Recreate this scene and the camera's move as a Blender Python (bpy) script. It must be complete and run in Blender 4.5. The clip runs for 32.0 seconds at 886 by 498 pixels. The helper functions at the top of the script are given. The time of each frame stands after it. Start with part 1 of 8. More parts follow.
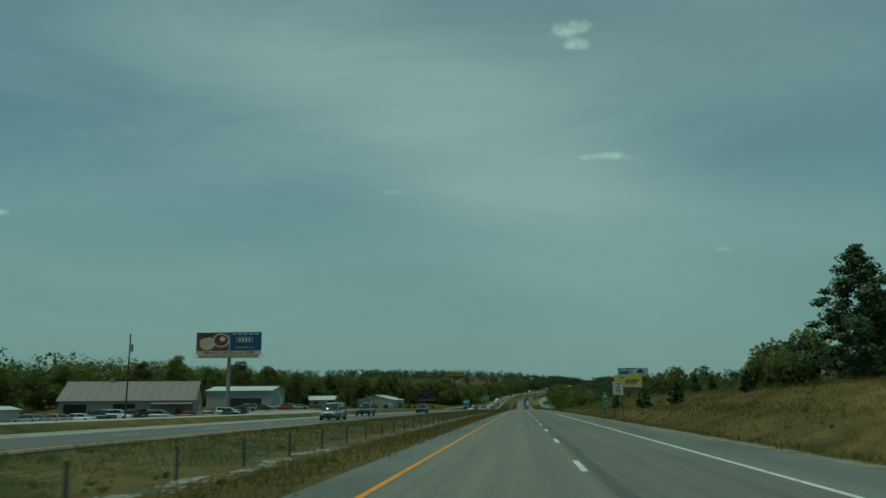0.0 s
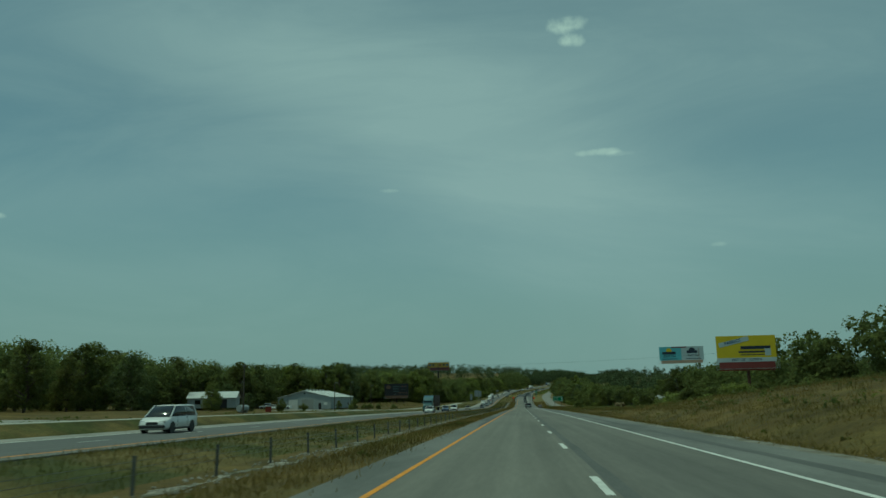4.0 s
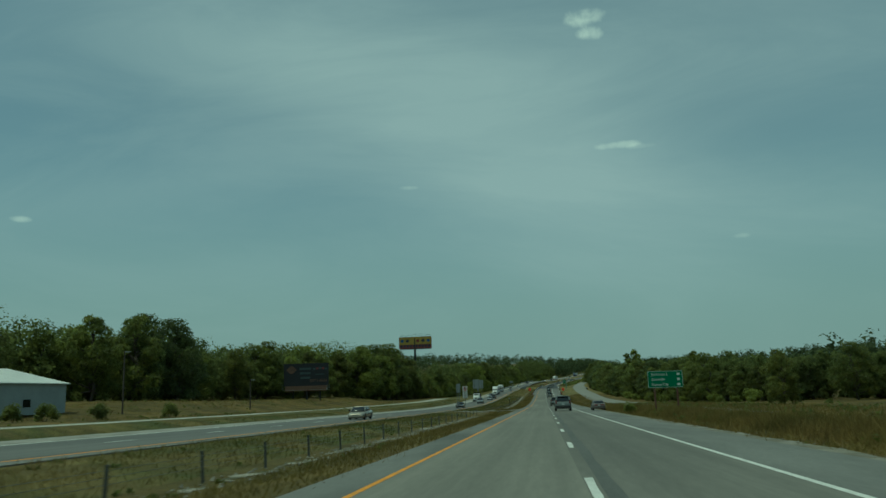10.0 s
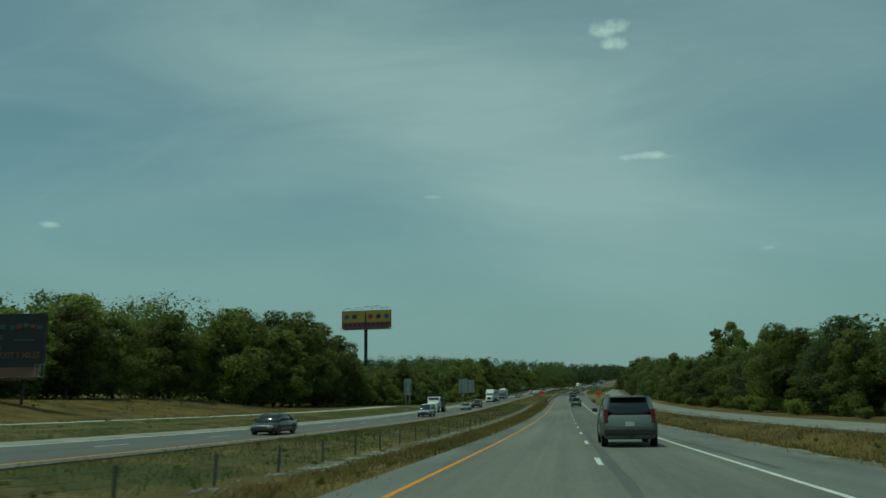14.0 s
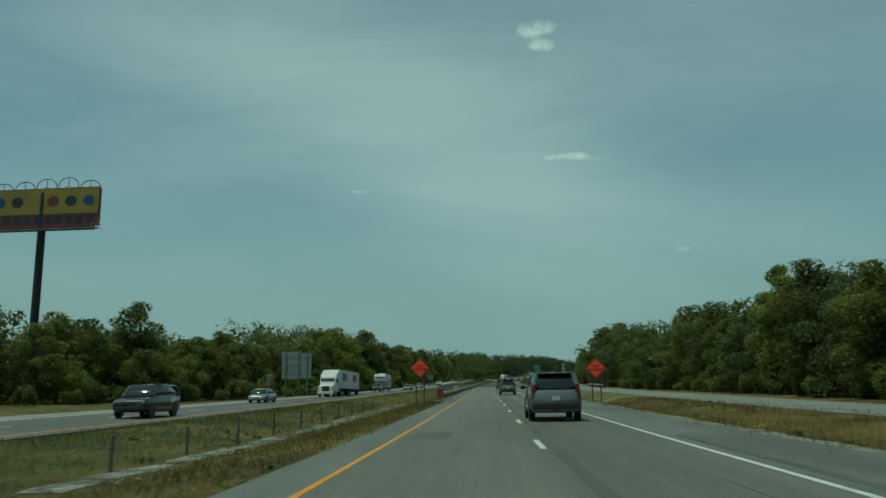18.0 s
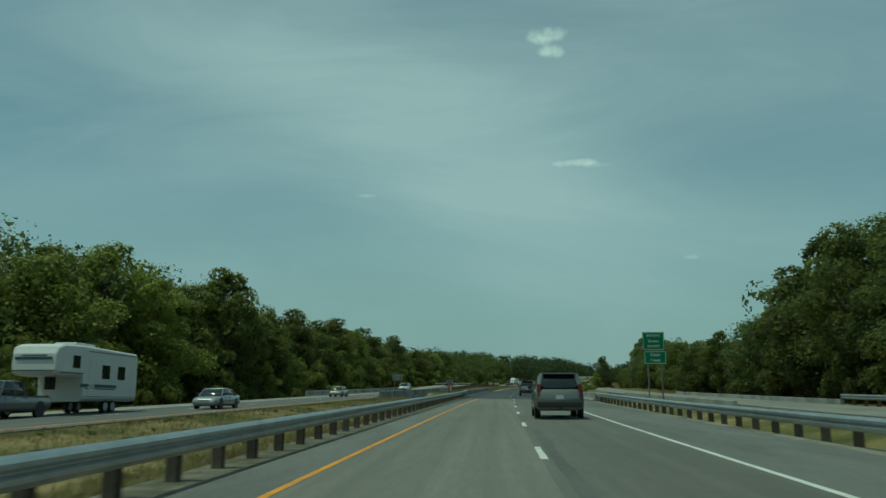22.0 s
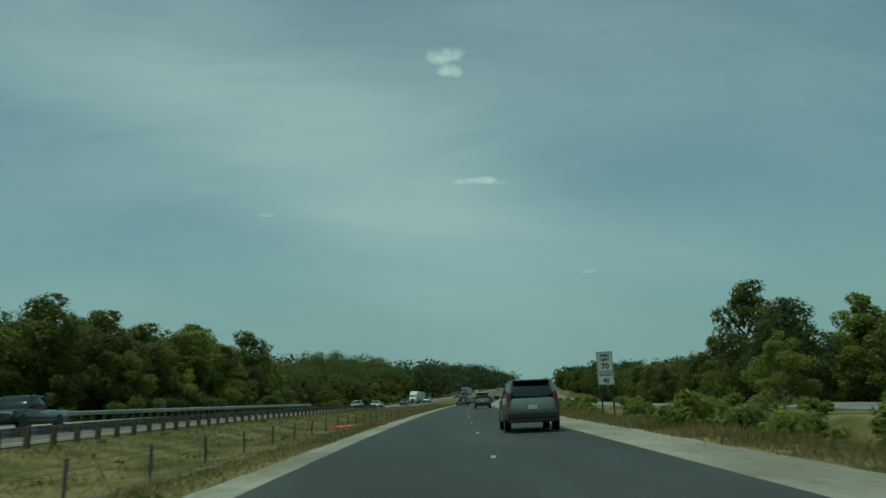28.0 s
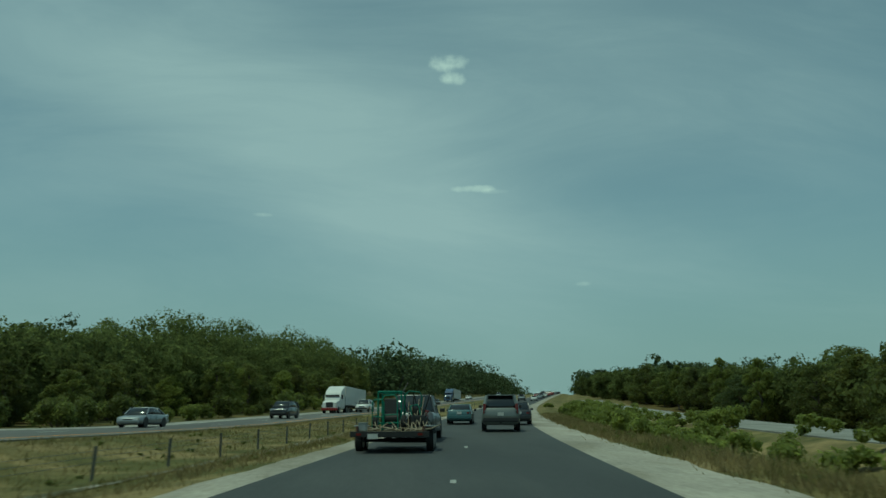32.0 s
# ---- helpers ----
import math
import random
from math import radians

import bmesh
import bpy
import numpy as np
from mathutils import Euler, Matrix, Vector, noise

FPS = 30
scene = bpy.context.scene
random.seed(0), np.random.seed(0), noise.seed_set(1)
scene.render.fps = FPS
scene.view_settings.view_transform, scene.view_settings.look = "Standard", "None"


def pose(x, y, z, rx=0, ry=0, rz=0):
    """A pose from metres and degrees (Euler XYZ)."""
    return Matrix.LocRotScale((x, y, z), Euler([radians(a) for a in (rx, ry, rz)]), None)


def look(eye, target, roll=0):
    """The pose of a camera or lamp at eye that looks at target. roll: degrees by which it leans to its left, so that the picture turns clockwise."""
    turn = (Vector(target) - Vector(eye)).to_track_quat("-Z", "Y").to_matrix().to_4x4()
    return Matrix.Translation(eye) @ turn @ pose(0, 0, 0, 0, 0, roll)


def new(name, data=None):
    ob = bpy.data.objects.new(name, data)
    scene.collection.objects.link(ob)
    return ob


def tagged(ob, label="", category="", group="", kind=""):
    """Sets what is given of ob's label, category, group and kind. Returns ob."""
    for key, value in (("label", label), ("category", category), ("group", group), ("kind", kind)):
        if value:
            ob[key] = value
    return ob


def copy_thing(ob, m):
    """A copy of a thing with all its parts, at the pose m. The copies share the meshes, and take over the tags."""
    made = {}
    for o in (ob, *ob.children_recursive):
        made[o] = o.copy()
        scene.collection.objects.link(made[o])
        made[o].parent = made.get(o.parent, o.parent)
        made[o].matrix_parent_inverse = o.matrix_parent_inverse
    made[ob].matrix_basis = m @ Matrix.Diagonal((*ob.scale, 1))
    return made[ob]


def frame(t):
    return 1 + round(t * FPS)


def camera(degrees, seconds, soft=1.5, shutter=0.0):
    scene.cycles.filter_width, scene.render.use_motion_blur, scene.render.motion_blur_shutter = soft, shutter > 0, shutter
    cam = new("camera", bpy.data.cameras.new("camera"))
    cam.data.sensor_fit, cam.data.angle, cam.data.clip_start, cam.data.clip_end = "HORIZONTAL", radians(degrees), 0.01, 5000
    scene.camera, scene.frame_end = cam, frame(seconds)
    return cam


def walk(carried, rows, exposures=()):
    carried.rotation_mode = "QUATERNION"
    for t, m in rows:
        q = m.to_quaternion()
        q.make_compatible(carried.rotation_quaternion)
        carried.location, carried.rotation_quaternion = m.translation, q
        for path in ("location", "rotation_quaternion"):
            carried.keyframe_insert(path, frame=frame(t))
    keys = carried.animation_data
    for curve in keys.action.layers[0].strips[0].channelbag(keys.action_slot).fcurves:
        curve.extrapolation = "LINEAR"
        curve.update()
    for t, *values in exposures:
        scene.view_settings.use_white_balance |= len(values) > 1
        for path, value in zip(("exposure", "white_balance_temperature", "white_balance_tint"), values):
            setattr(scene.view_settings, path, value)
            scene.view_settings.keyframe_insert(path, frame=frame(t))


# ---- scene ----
cam = camera(58.9, 32.0, 1.5, 0.15)
PATH = [
    (0, (-0.38, 0.00, 1.35), (-2.274, 19.556, 5.090), -0.39),
    (0.5, (-0.41, 17.17, 1.23), (-2.250, 36.732, 4.943), 0.05),
    (1, (-0.44, 34.33, 1.09), (-2.273, 53.894, 4.846), -0.37),
    (1.5, (-0.45, 51.50, 0.96), (-2.258, 71.071, 4.679), -0.58),
    (2, (-0.45, 68.68, 0.82), (-2.273, 88.251, 4.486), -0.58),
    (2.5, (-0.46, 85.85, 0.67), (-2.276, 105.425, 4.332), -0.81),
    (3, (-0.46, 103.02, 0.52), (-2.314, 122.589, 4.216), -0.19),
    (3.5, (-0.45, 120.20, 0.36), (-2.287, 139.768, 4.048), -1.24),
    (5.5, (-0.21, 188.92, -0.33), (-2.052, 208.485, 3.358), -0.39),
    (6, (-0.20, 206.10, -0.52), (-2.037, 225.667, 3.176), -0.89),
    (6.5, (-0.15, 223.28, -0.72), (-2.006, 242.845, 3.010), -0.97),
    (7, (-0.10, 240.47, -0.92), (-2.006, 260.034, 2.770), -0.73),
    (7.5, (-0.05, 257.66, -1.12), (-1.993, 277.234, 2.483), -1.81),
    (8, (-0.00, 274.85, -1.33), (-1.986, 294.415, 2.297), -0.81),
    (8.5, (0.07, 292.03, -1.55), (-2.005, 311.600, 2.043), -0.50),
    (9, (0.14, 309.22, -1.77), (-2.025, 328.767, 1.844), -0.86),
    (9.5, (0.21, 326.39, -2.00), (-2.084, 345.933, 1.599), -0.89),
    (10, (0.27, 343.56, -2.23), (-2.093, 363.092, 1.379), -1.79),
    (10.5, (0.26, 360.73, -2.46), (-2.160, 380.237, 1.223), -0.95),
    (11, (0.24, 377.89, -2.69), (-2.310, 397.379, 0.993), -1.53),
    (11.5, (0.23, 395.04, -2.92), (-2.411, 414.517, 0.795), -0.65),
    (12, (0.22, 412.19, -3.13), (-2.583, 431.644, 0.573), -1.20),
    (12.5, (0.22, 429.33, -3.34), (-2.698, 448.767, 0.379), -1.30),
    (13, (0.22, 446.47, -3.55), (-2.751, 465.878, 0.264), -1.11),
    (13.5, (0.21, 463.60, -3.75), (-2.803, 483.000, 0.078), -0.96),
    (15.5, (0.08, 532.08, -4.42), (-1.856, 551.581, -0.451), -1.33),
    (16, (0.06, 549.18, -4.48), (-1.552, 568.735, -0.615), -1.74),
    (16.5, (-0.04, 566.28, -4.50), (-1.484, 585.862, -0.691), -1.38),
    (17, (-0.12, 583.38, -4.46), (-1.535, 602.974, -0.684), -0.69),
    (17.5, (-0.20, 600.49, -4.37), (-1.441, 620.098, -0.631), -0.45),
    (18, (-0.25, 617.60, -4.23), (-1.270, 637.221, -0.510), -0.90),
    (18.5, (-0.26, 634.70, -4.04), (-1.483, 654.325, -0.361), 0.42),
    (19, (-0.30, 651.81, -3.80), (-1.738, 671.433, -0.188), 0.12),
    (19.5, (-0.26, 668.93, -3.52), (-1.680, 688.536, 0.136), 0.47),
    (20, (-0.20, 686.04, -3.23), (-1.597, 705.651, 0.423), -0.21),
    (20.5, (-0.14, 703.15, -2.93), (-1.452, 722.760, 0.780), -0.91),
    (21, (-0.07, 720.27, -2.62), (-1.344, 739.871, 1.132), -0.54),
    (21.5, (-0.01, 737.38, -2.30), (-1.284, 756.977, 1.508), -0.26),
    (22, (0.09, 754.50, -1.97), (-1.120, 774.092, 1.878), -0.06),
    (22.5, (0.23, 771.62, -1.62), (-0.957, 791.203, 2.274), -0.80),
    (23, (0.46, 788.74, -1.27), (-0.662, 808.315, 2.687), -1.71),
    (23.5, (0.68, 805.86, -0.90), (-0.392, 825.442, 3.034), -1.16),
    (24, (1.01, 822.98, -0.53), (0.101, 842.588, 3.327), -1.79),
    (24.5, (1.43, 840.11, -0.14), (0.643, 859.699, 3.794), -1.57),
    (25, (1.93, 857.23, 0.25), (1.274, 876.816, 4.238), -0.61),
    (25.5, (2.54, 874.35, 0.65), (2.004, 893.964, 4.538), 0.54),
    (27.5, (5.70, 942.86, 2.33), (5.789, 962.415, 6.516), -2.25),
    (28, (6.75, 959.98, 2.77), (8.019, 979.485, 7.013), -2.54),
    (28.5, (8.08, 977.09, 3.22), (9.836, 996.612, 7.179), -2.93),
    (29, (9.50, 994.19, 3.66), (11.354, 1013.677, 7.754), -3.00),
    (29.5, (11.01, 1011.29, 4.09), (13.095, 1030.656, 8.614), -2.84),
    (30, (12.60, 1028.38, 4.51), (14.156, 1047.824, 8.928), -2.15),
    (30.5, (14.22, 1045.47, 4.92), (15.494, 1064.896, 9.516), -1.07),
    (31, (15.93, 1062.56, 5.33), (16.770, 1082.000, 9.950), -0.54),
    (31.5, (17.73, 1079.64, 5.73), (18.848, 1099.095, 10.231), -0.78),
    (32, (19.61, 1096.71, 6.12), (20.991, 1116.173, 10.532), -0.26),
]
walk(cam, [(t, look(eye, target, roll)) for t, eye, target, roll in PATH],
     exposures=[(0.0, -0.62, 5950, -37), (6.0, -0.56, 5950, -36), (13.0, -0.48, 6000, -34), (18.0, -0.38, 6000, -32), (24.0, -0.32, 6000, -32), (32.0, -0.40, 5950, -33)])

# ---------------- light ----------------
SUN_ELEVATION, SUN_AZIMUTH = 70.0, -122.0      # azimuth from +y, positive to the right
_sd = Vector((math.sin(radians(SUN_AZIMUTH)) * math.cos(radians(SUN_ELEVATION)),
              math.cos(radians(SUN_AZIMUTH)) * math.cos(radians(SUN_ELEVATION)),
              math.sin(radians(SUN_ELEVATION))))
sun_data = bpy.data.lights.new("sun", "SUN")
sun_data.energy, sun_data.angle, sun_data.color = 2.35, radians(0.6), (1.0, 0.92, 0.79)
sun = new("sun", sun_data)
sun.matrix_world = look((0, 0, 300), Vector((0, 0, 300)) - _sd)


def build_world():
    w = bpy.data.worlds.new("sky")
    scene.world = w
    w.use_nodes = True
    nt = w.node_tree
    nt.nodes.clear()
    N, L = nt.nodes.new, nt.links.new
    out, bg = N("ShaderNodeOutputWorld"), N("ShaderNodeBackground")
    sky = N("ShaderNodeTexSky")
    sky.sky_type, sky.sun_disc = "NISHITA", False
    sky.sun_elevation, sky.sun_rotation = radians(SUN_ELEVATION), radians(SUN_AZIMUTH)
    sky.air_density, sky.dust_density, sky.ozone_density = 1.0, 1.0, 1.4
    co, sep = N("ShaderNodeTexCoord"), N("ShaderNodeSeparateXYZ")
    L(co.outputs["Generated"], sep.inputs[0])

    def m(op, a, b=None, clamp=False):
        n = N("ShaderNodeMath")
        n.operation, n.use_clamp = op, clamp
        for i, v in enumerate((a, b)):
            if v is None:
                continue
            if isinstance(v, (int, float)):
                n.inputs[i].default_value = v
            else:
                L(v, n.inputs[i])
        return n.outputs[0]

    # thin high cloud on a flat layer above
    y = m("MAXIMUM", m("ABSOLUTE", sep.outputs["Y"]), 0.35)
    cmb = N("ShaderNodeCombineXYZ")
    L(m("DIVIDE", sep.outputs["X"], y), cmb.inputs[0])
    L(m("DIVIDE", sep.outputs["Z"], y), cmb.inputs[1])

    def noise_tex(scale, detail, rough, dist, rot, sx, sy, seed):
        mp = N("ShaderNodeMapping")
        mp.inputs["Rotation"].default_value = (0, 0, radians(rot))
        mp.inputs["Scale"].default_value = (sx, sy, 1)
        mp.inputs["Location"].default_value = (seed, seed * 0.7, 0)
        L(cmb.outputs[0], mp.inputs[0])
        n = N("ShaderNodeTexNoise")
        n.inputs["Scale"].default_value, n.inputs["Detail"].default_value = scale, detail
        n.inputs["Roughness"].default_value, n.inputs["Distortion"].default_value = rough, dist
        L(mp.outputs[0], n.inputs["Vector"])
        return n.outputs["Fac"]

    def ramp(v, lo, hi):
        r = N("ShaderNodeMapRange")
        r.interpolation_type = "SMOOTHSTEP"
        r.inputs["From Min"].default_value, r.inputs["From Max"].default_value = lo, hi
        L(v, r.inputs["Value"])
        return r.outputs[0]

    def frame_of(az, el):
        c = Vector((math.sin(radians(az)) * math.cos(radians(el)), math.cos(radians(az)) * math.cos(radians(el)), math.sin(radians(el))))
        right = Vector((math.cos(radians(az)), -math.sin(radians(az)), 0))
        return c, right, right.cross(c)

    def dot(v):
        d = N("ShaderNodeVectorMath")
        d.operation = "DOT_PRODUCT"
        L(co.outputs["Generated"], d.inputs[0])
        d.inputs[1].default_value = v
        return d.outputs["Value"]

    broad = ramp(noise_tex(1.7, 3, 0.5, 0.5, 28, 0.6, 1.2, 3.1), 0.30, 0.70)
    streak = ramp(noise_tex(4.2, 7, 0.62, 0.7, 24, 0.42, 1.5, 7.7), 0.34, 0.72)
    # broad sheets of thin cirrus
    sheets = None
    for az, el, ra, re, turn, amt in SHEETS:
        c, right, up = frame_of(az, el)
        ct, st = math.cos(radians(turn)), math.sin(radians(turn))
        u = m("DIVIDE", dot(right * ct + up * st), radians(ra))
        v = m("DIVIDE", dot(up * ct - right * st), radians(re))
        g = m("EXPONENT", m("MULTIPLY", m("ADD", m("MULTIPLY", u, u), m("MULTIPLY", v, v)), -1.0))
        g = m("MULTIPLY", m("MULTIPLY", g, amt), m("GREATER_THAN", dot(c), 0.3))
        sheets = g if sheets is None else m("ADD", sheets, g)
    veil = m("ADD", sheets, m("ADD", m("MULTIPLY", broad, 0.14), m("MULTIPLY", streak, 0.12)))
    veil = m("MULTIPLY", veil, m("ADD", m("MULTIPLY", streak, 0.22), 0.88))
    veil = m("ADD", veil, 0.25, True)
    mix = N("ShaderNodeMix")
    mix.data_type = "RGBA"
    L(m("MULTIPLY", veil, 0.82, True), mix.inputs["Factor"])
    tint = N("ShaderNodeVectorMath")
    tint.operation = "MULTIPLY"
    L(sky.outputs[0], tint.inputs[0])
    tint.inputs[1].default_value = (0.71, 0.83, 0.79)
    # summer haze towards the horizon
    hz = N("ShaderNodeMix")
    hz.data_type = "RGBA"
    L(m("MULTIPLY", ramp(m("MULTIPLY", sep.outputs["Z"], -1.0), -0.30, -0.02), 0.88), hz.inputs["Factor"])
    L(tint.outputs[0], hz.inputs["A"])
    hz.inputs["B"].default_value = HAZE
    L(hz.outputs["Result"], mix.inputs["A"])
    mix.inputs["B"].default_value = CLOUD_VEIL
    # small bright puffs
    puffs = None
    wob = N("ShaderNodeTexNoise")
    wob.inputs["Scale"].default_value, wob.inputs["Detail"].default_value = 42, 6
    L(co.outputs["Generated"], wob.inputs["Vector"])
    for az, el, ra, re, amt in PUFFS:
        c, right, up = frame_of(az, el)
        u = m("DIVIDE", dot(right), radians(ra))
        v = m("DIVIDE", dot(up), radians(re))
        r2 = m("ADD", m("MULTIPLY", u, u), m("MULTIPLY", v, v))
        soft = m("SUBTRACT", 1.0, r2, True)
        n = m("MULTIPLY", ramp(m("ADD", soft, m("MULTIPLY", m("SUBTRACT", wob.outputs["Fac"], 0.5), 1.7)), 0.30, 1.25), amt)
        n = m("MULTIPLY", n, ramp(soft, 0.0, 0.35))
        front = m("GREATER_THAN", dot(c), 0.5)
        n = m("MULTIPLY", n, front)
        puffs = n if puffs is None else m("ADD", puffs, n, True)
    mix2 = N("ShaderNodeMix")
    mix2.data_type = "RGBA"
    L(puffs, mix2.inputs["Factor"])
    L(mix.outputs["Result"], mix2.inputs["A"])
    mix2.inputs["B"].default_value = CLOUD_WHITE
    L(mix2.outputs["Result"], bg.inputs["Color"])
    bg.inputs["Strength"].default_value = 0.10
    L(bg.outputs[0], out.inputs["Surface"])


CLOUD_VEIL, CLOUD_WHITE, HAZE = (5.28, 5.85, 6.50, 1), (9.2, 9.6, 9.2, 1), (2.60, 3.42, 3.70, 1)
# azimuth, elevation, half width, half height, slope, amount
SHEETS = [(-16, 24, 16, 6, -16, 0.46), (2, 15.5, 14, 7, -33, 0.52), (15, 25, 16, 7, -10, 0.32), (-30, 14, 14, 2.2, 14, 0.16), (20, 11, 12, 3.0, -8, 0.16)]
# azimuth, elevation, half width, half height, amount
PUFFS = [(4.5, 26.1, 1.9, 0.95, 0.85), (4.9, 25.0, 1.3, 0.75, 0.75), (6.5, 17.1, 2.5, 0.36, 0.40), (8.0, 16.9, 1.6, 0.3, 0.2), (-9.3, 14.9, 0.9, 0.26, 0.28),
         (14.3, 10.0, 0.8, 0.25, 0.2), (-35.7, 11.9, 0.9, 0.3, 0.4)]
build_world()

# ---------------- materials ----------------


def material(name, base, rough=0.8, metal=0.0, var=0.25, scale=3.0, fine=40.0, bump=0.0, bscale=60.0, obj_var=0.0, island=0.0,
             alt=None, alt_scale=0.4, alt_lo=0.45, alt_hi=0.62, translucent=0.0, coat=0.0, spec=0.5, stretch=None, streak=0.0):
    """A procedural surface: base colour varied at two scales, an optional second colour in patches, fine relief."""
    mt = bpy.data.materials.new(name)
    mt.use_nodes = True
    nt = mt.node_tree
    N, L = nt.nodes.new, nt.links.new
    b = nt.nodes["Principled BSDF"]
    geo = N("ShaderNodeNewGeometry")
    co = N("ShaderNodeTexCoord")
    vec = co.outputs["Object"] if stretch is None else None
    if stretch is not None:
        mp = N("ShaderNodeMapping")
        mp.inputs["Scale"].default_value = stretch
        L(co.outputs["Object"], mp.inputs[0])
        vec = mp.outputs[0]

    def nz(s, d=4, rough_=0.6):
        n = N("ShaderNodeTexNoise")
        n.inputs["Scale"].default_value, n.inputs["Detail"].default_value, n.inputs["Roughness"].default_value = s, d, rough_
        L(vec, n.inputs["Vector"])
        return n.outputs["Fac"]

    def mp_(v, a, c, lo, hi):
        r = N("ShaderNodeMapRange")
        r.inputs["From Min"].default_value, r.inputs["From Max"].default_value = a, c
        r.inputs["To Min"].default_value, r.inputs["To Max"].default_value = lo, hi
        L(v, r.inputs["Value"])
        return r.outputs[0]

    def mul(a, c):
        n = N("ShaderNodeMath")
        n.operation = "MULTIPLY"
        L(a, n.inputs[0])
        L(c, n.inputs[1])
        return n.outputs[0]
    col = None
    if alt is not None:
        mx = N("ShaderNodeMix")
        mx.data_type = "RGBA"
        L(mp_(nz(alt_scale, 6, 0.65), alt_lo, alt_hi, 0, 1), mx.inputs["Factor"])
        mx.inputs["A"].default_value, mx.inputs["B"].default_value = (*base, 1), (*alt, 1)
        col = mx.outputs["Result"]
    f = mul(mp_(nz(scale), 0.25, 0.75, 1 - var, 1 + var), mp_(nz(fine, 3), 0.25, 0.75, 1 - var * 0.6, 1 + var * 0.6))
    if streak:                                  # long worn tracks along the road
        ms_ = N("ShaderNodeMapping")
        ms_.inputs["Scale"].default_value = (1.9, 0.012, 1)
        L(co.outputs["Object"], ms_.inputs[0])
        tn = N("ShaderNodeTexNoise")
        tn.inputs["Scale"].default_value, tn.inputs["Detail"].default_value = 1.0, 5
        L(ms_.outputs[0], tn.inputs["Vector"])
        f = mul(f, mp_(tn.outputs["Fac"], 0.3, 0.7, 1 - streak, 1 + streak))
    if obj_var:
        oi = N("ShaderNodeObjectInfo")
        f = mul(f, mp_(oi.outputs["Random"], 0, 1, 1 - obj_var, 1 + obj_var))
    if island:
        f = mul(f, mp_(geo.outputs["Random Per Island"], 0, 1, 1 - island, 1 + island))
    vm = N("ShaderNodeVectorMath")
    vm.operation = "SCALE"
    if col is None:
        vm.inputs[0].default_value = base
    else:
        L(col, vm.inputs[0])
    L(f, vm.inputs["Scale"])
    L(vm.outputs[0], b.inputs["Base Color"])
    b.inputs["Roughness"].default_value, b.inputs["Metallic"].default_value = rough, metal
    b.inputs["Specular IOR Level"].default_value = spec
    if coat:
        b.inputs["Coat Weight"].default_value, b.inputs["Coat Roughness"].default_value = coat, 0.06
    if bump:
        bp = N("ShaderNodeBump")
        bp.inputs["Strength"].default_value, bp.inputs["Distance"].default_value = bump, 0.02
        L(nz(bscale, 5), bp.inputs["Height"])
        L(bp.outputs[0], b.inputs["Normal"])
    if translucent:
        tr, ms, out = N("ShaderNodeBsdfTranslucent"), N("ShaderNodeMixShader"), nt.nodes["Material Output"]
        L(vm.outputs[0], tr.inputs["Color"])
        ms.inputs[0].default_value = translucent
        L(b.outputs[0], ms.inputs[1])
        L(tr.outputs[0], ms.inputs[2])
        L(ms.outputs[0], out.inputs["Surface"])
    return mt


M = {}
M["asphalt_old"] = material("asphalt_old", (0.170, 0.162, 0.136), 0.88, var=0.16, scale=0.25, fine=9, bump=0.25, bscale=90,
                            alt=(0.138, 0.132, 0.112), alt_scale=0.12, stretch=(1, 0.12, 1), streak=0.16)
M["asphalt_lane"] = material("asphalt_lane", (0.146, 0.139, 0.118), 0.88, var=0.18, scale=0.25, fine=9, bump=0.25, bscale=90,
                             alt=(0.120, 0.115, 0.099), alt_scale=0.15, stretch=(1, 0.12, 1), streak=0.16)
M["asphalt_opposite"] = material("asphalt_opposite", (0.122, 0.120, 0.112), 0.88, var=0.16, scale=0.25, fine=9, bump=0.25, bscale=90,
                                 alt=(0.100, 0.099, 0.094), alt_scale=0.12, stretch=(1, 0.12, 1), streak=0.14)
M["asphalt_shoulder"] = material("asphalt_shoulder", (0.16, 0.158, 0.145), 0.9, var=0.2, scale=0.5, fine=14, bump=0.3, bscale=70,
                                 alt=(0.11, 0.11, 0.10), alt_scale=0.3, stretch=(1, 0.2, 1))
M["asphalt_new"] = material("asphalt_new", (0.039, 0.0415, 0.0415), 0.78, var=0.24, scale=0.3, fine=12, bump=0.3, bscale=110,
                            alt=(0.054, 0.056, 0.054), alt_scale=0.35, stretch=(1, 0.15, 1))
M["asphalt_dark"] = material("asphalt_dark", (0.100, 0.100, 0.092), 0.85, var=0.22, scale=0.6, fine=12, bump=0.25, bscale=90, stretch=(1, 0.25, 1))
M["seal"] = material("crack_seal", (0.045, 0.045, 0.045), 0.6, var=0.2, scale=2)
M["concrete"] = material("concrete", (0.30, 0.285, 0.25), 0.9, var=0.16, scale=0.6, fine=12, bump=0.25, bscale=40,
                         alt=(0.20, 0.188, 0.16), alt_scale=0.5)
M["rough_concrete"] = material("rough_concrete", (0.345, 0.315, 0.262), 0.95, var=0.34, scale=0.9, fine=9, bump=0.8, bscale=14,
                               alt=(0.20, 0.178, 0.138), alt_scale=0.45, alt_lo=0.46, alt_hi=0.6, stretch=(1, 0.35, 1))
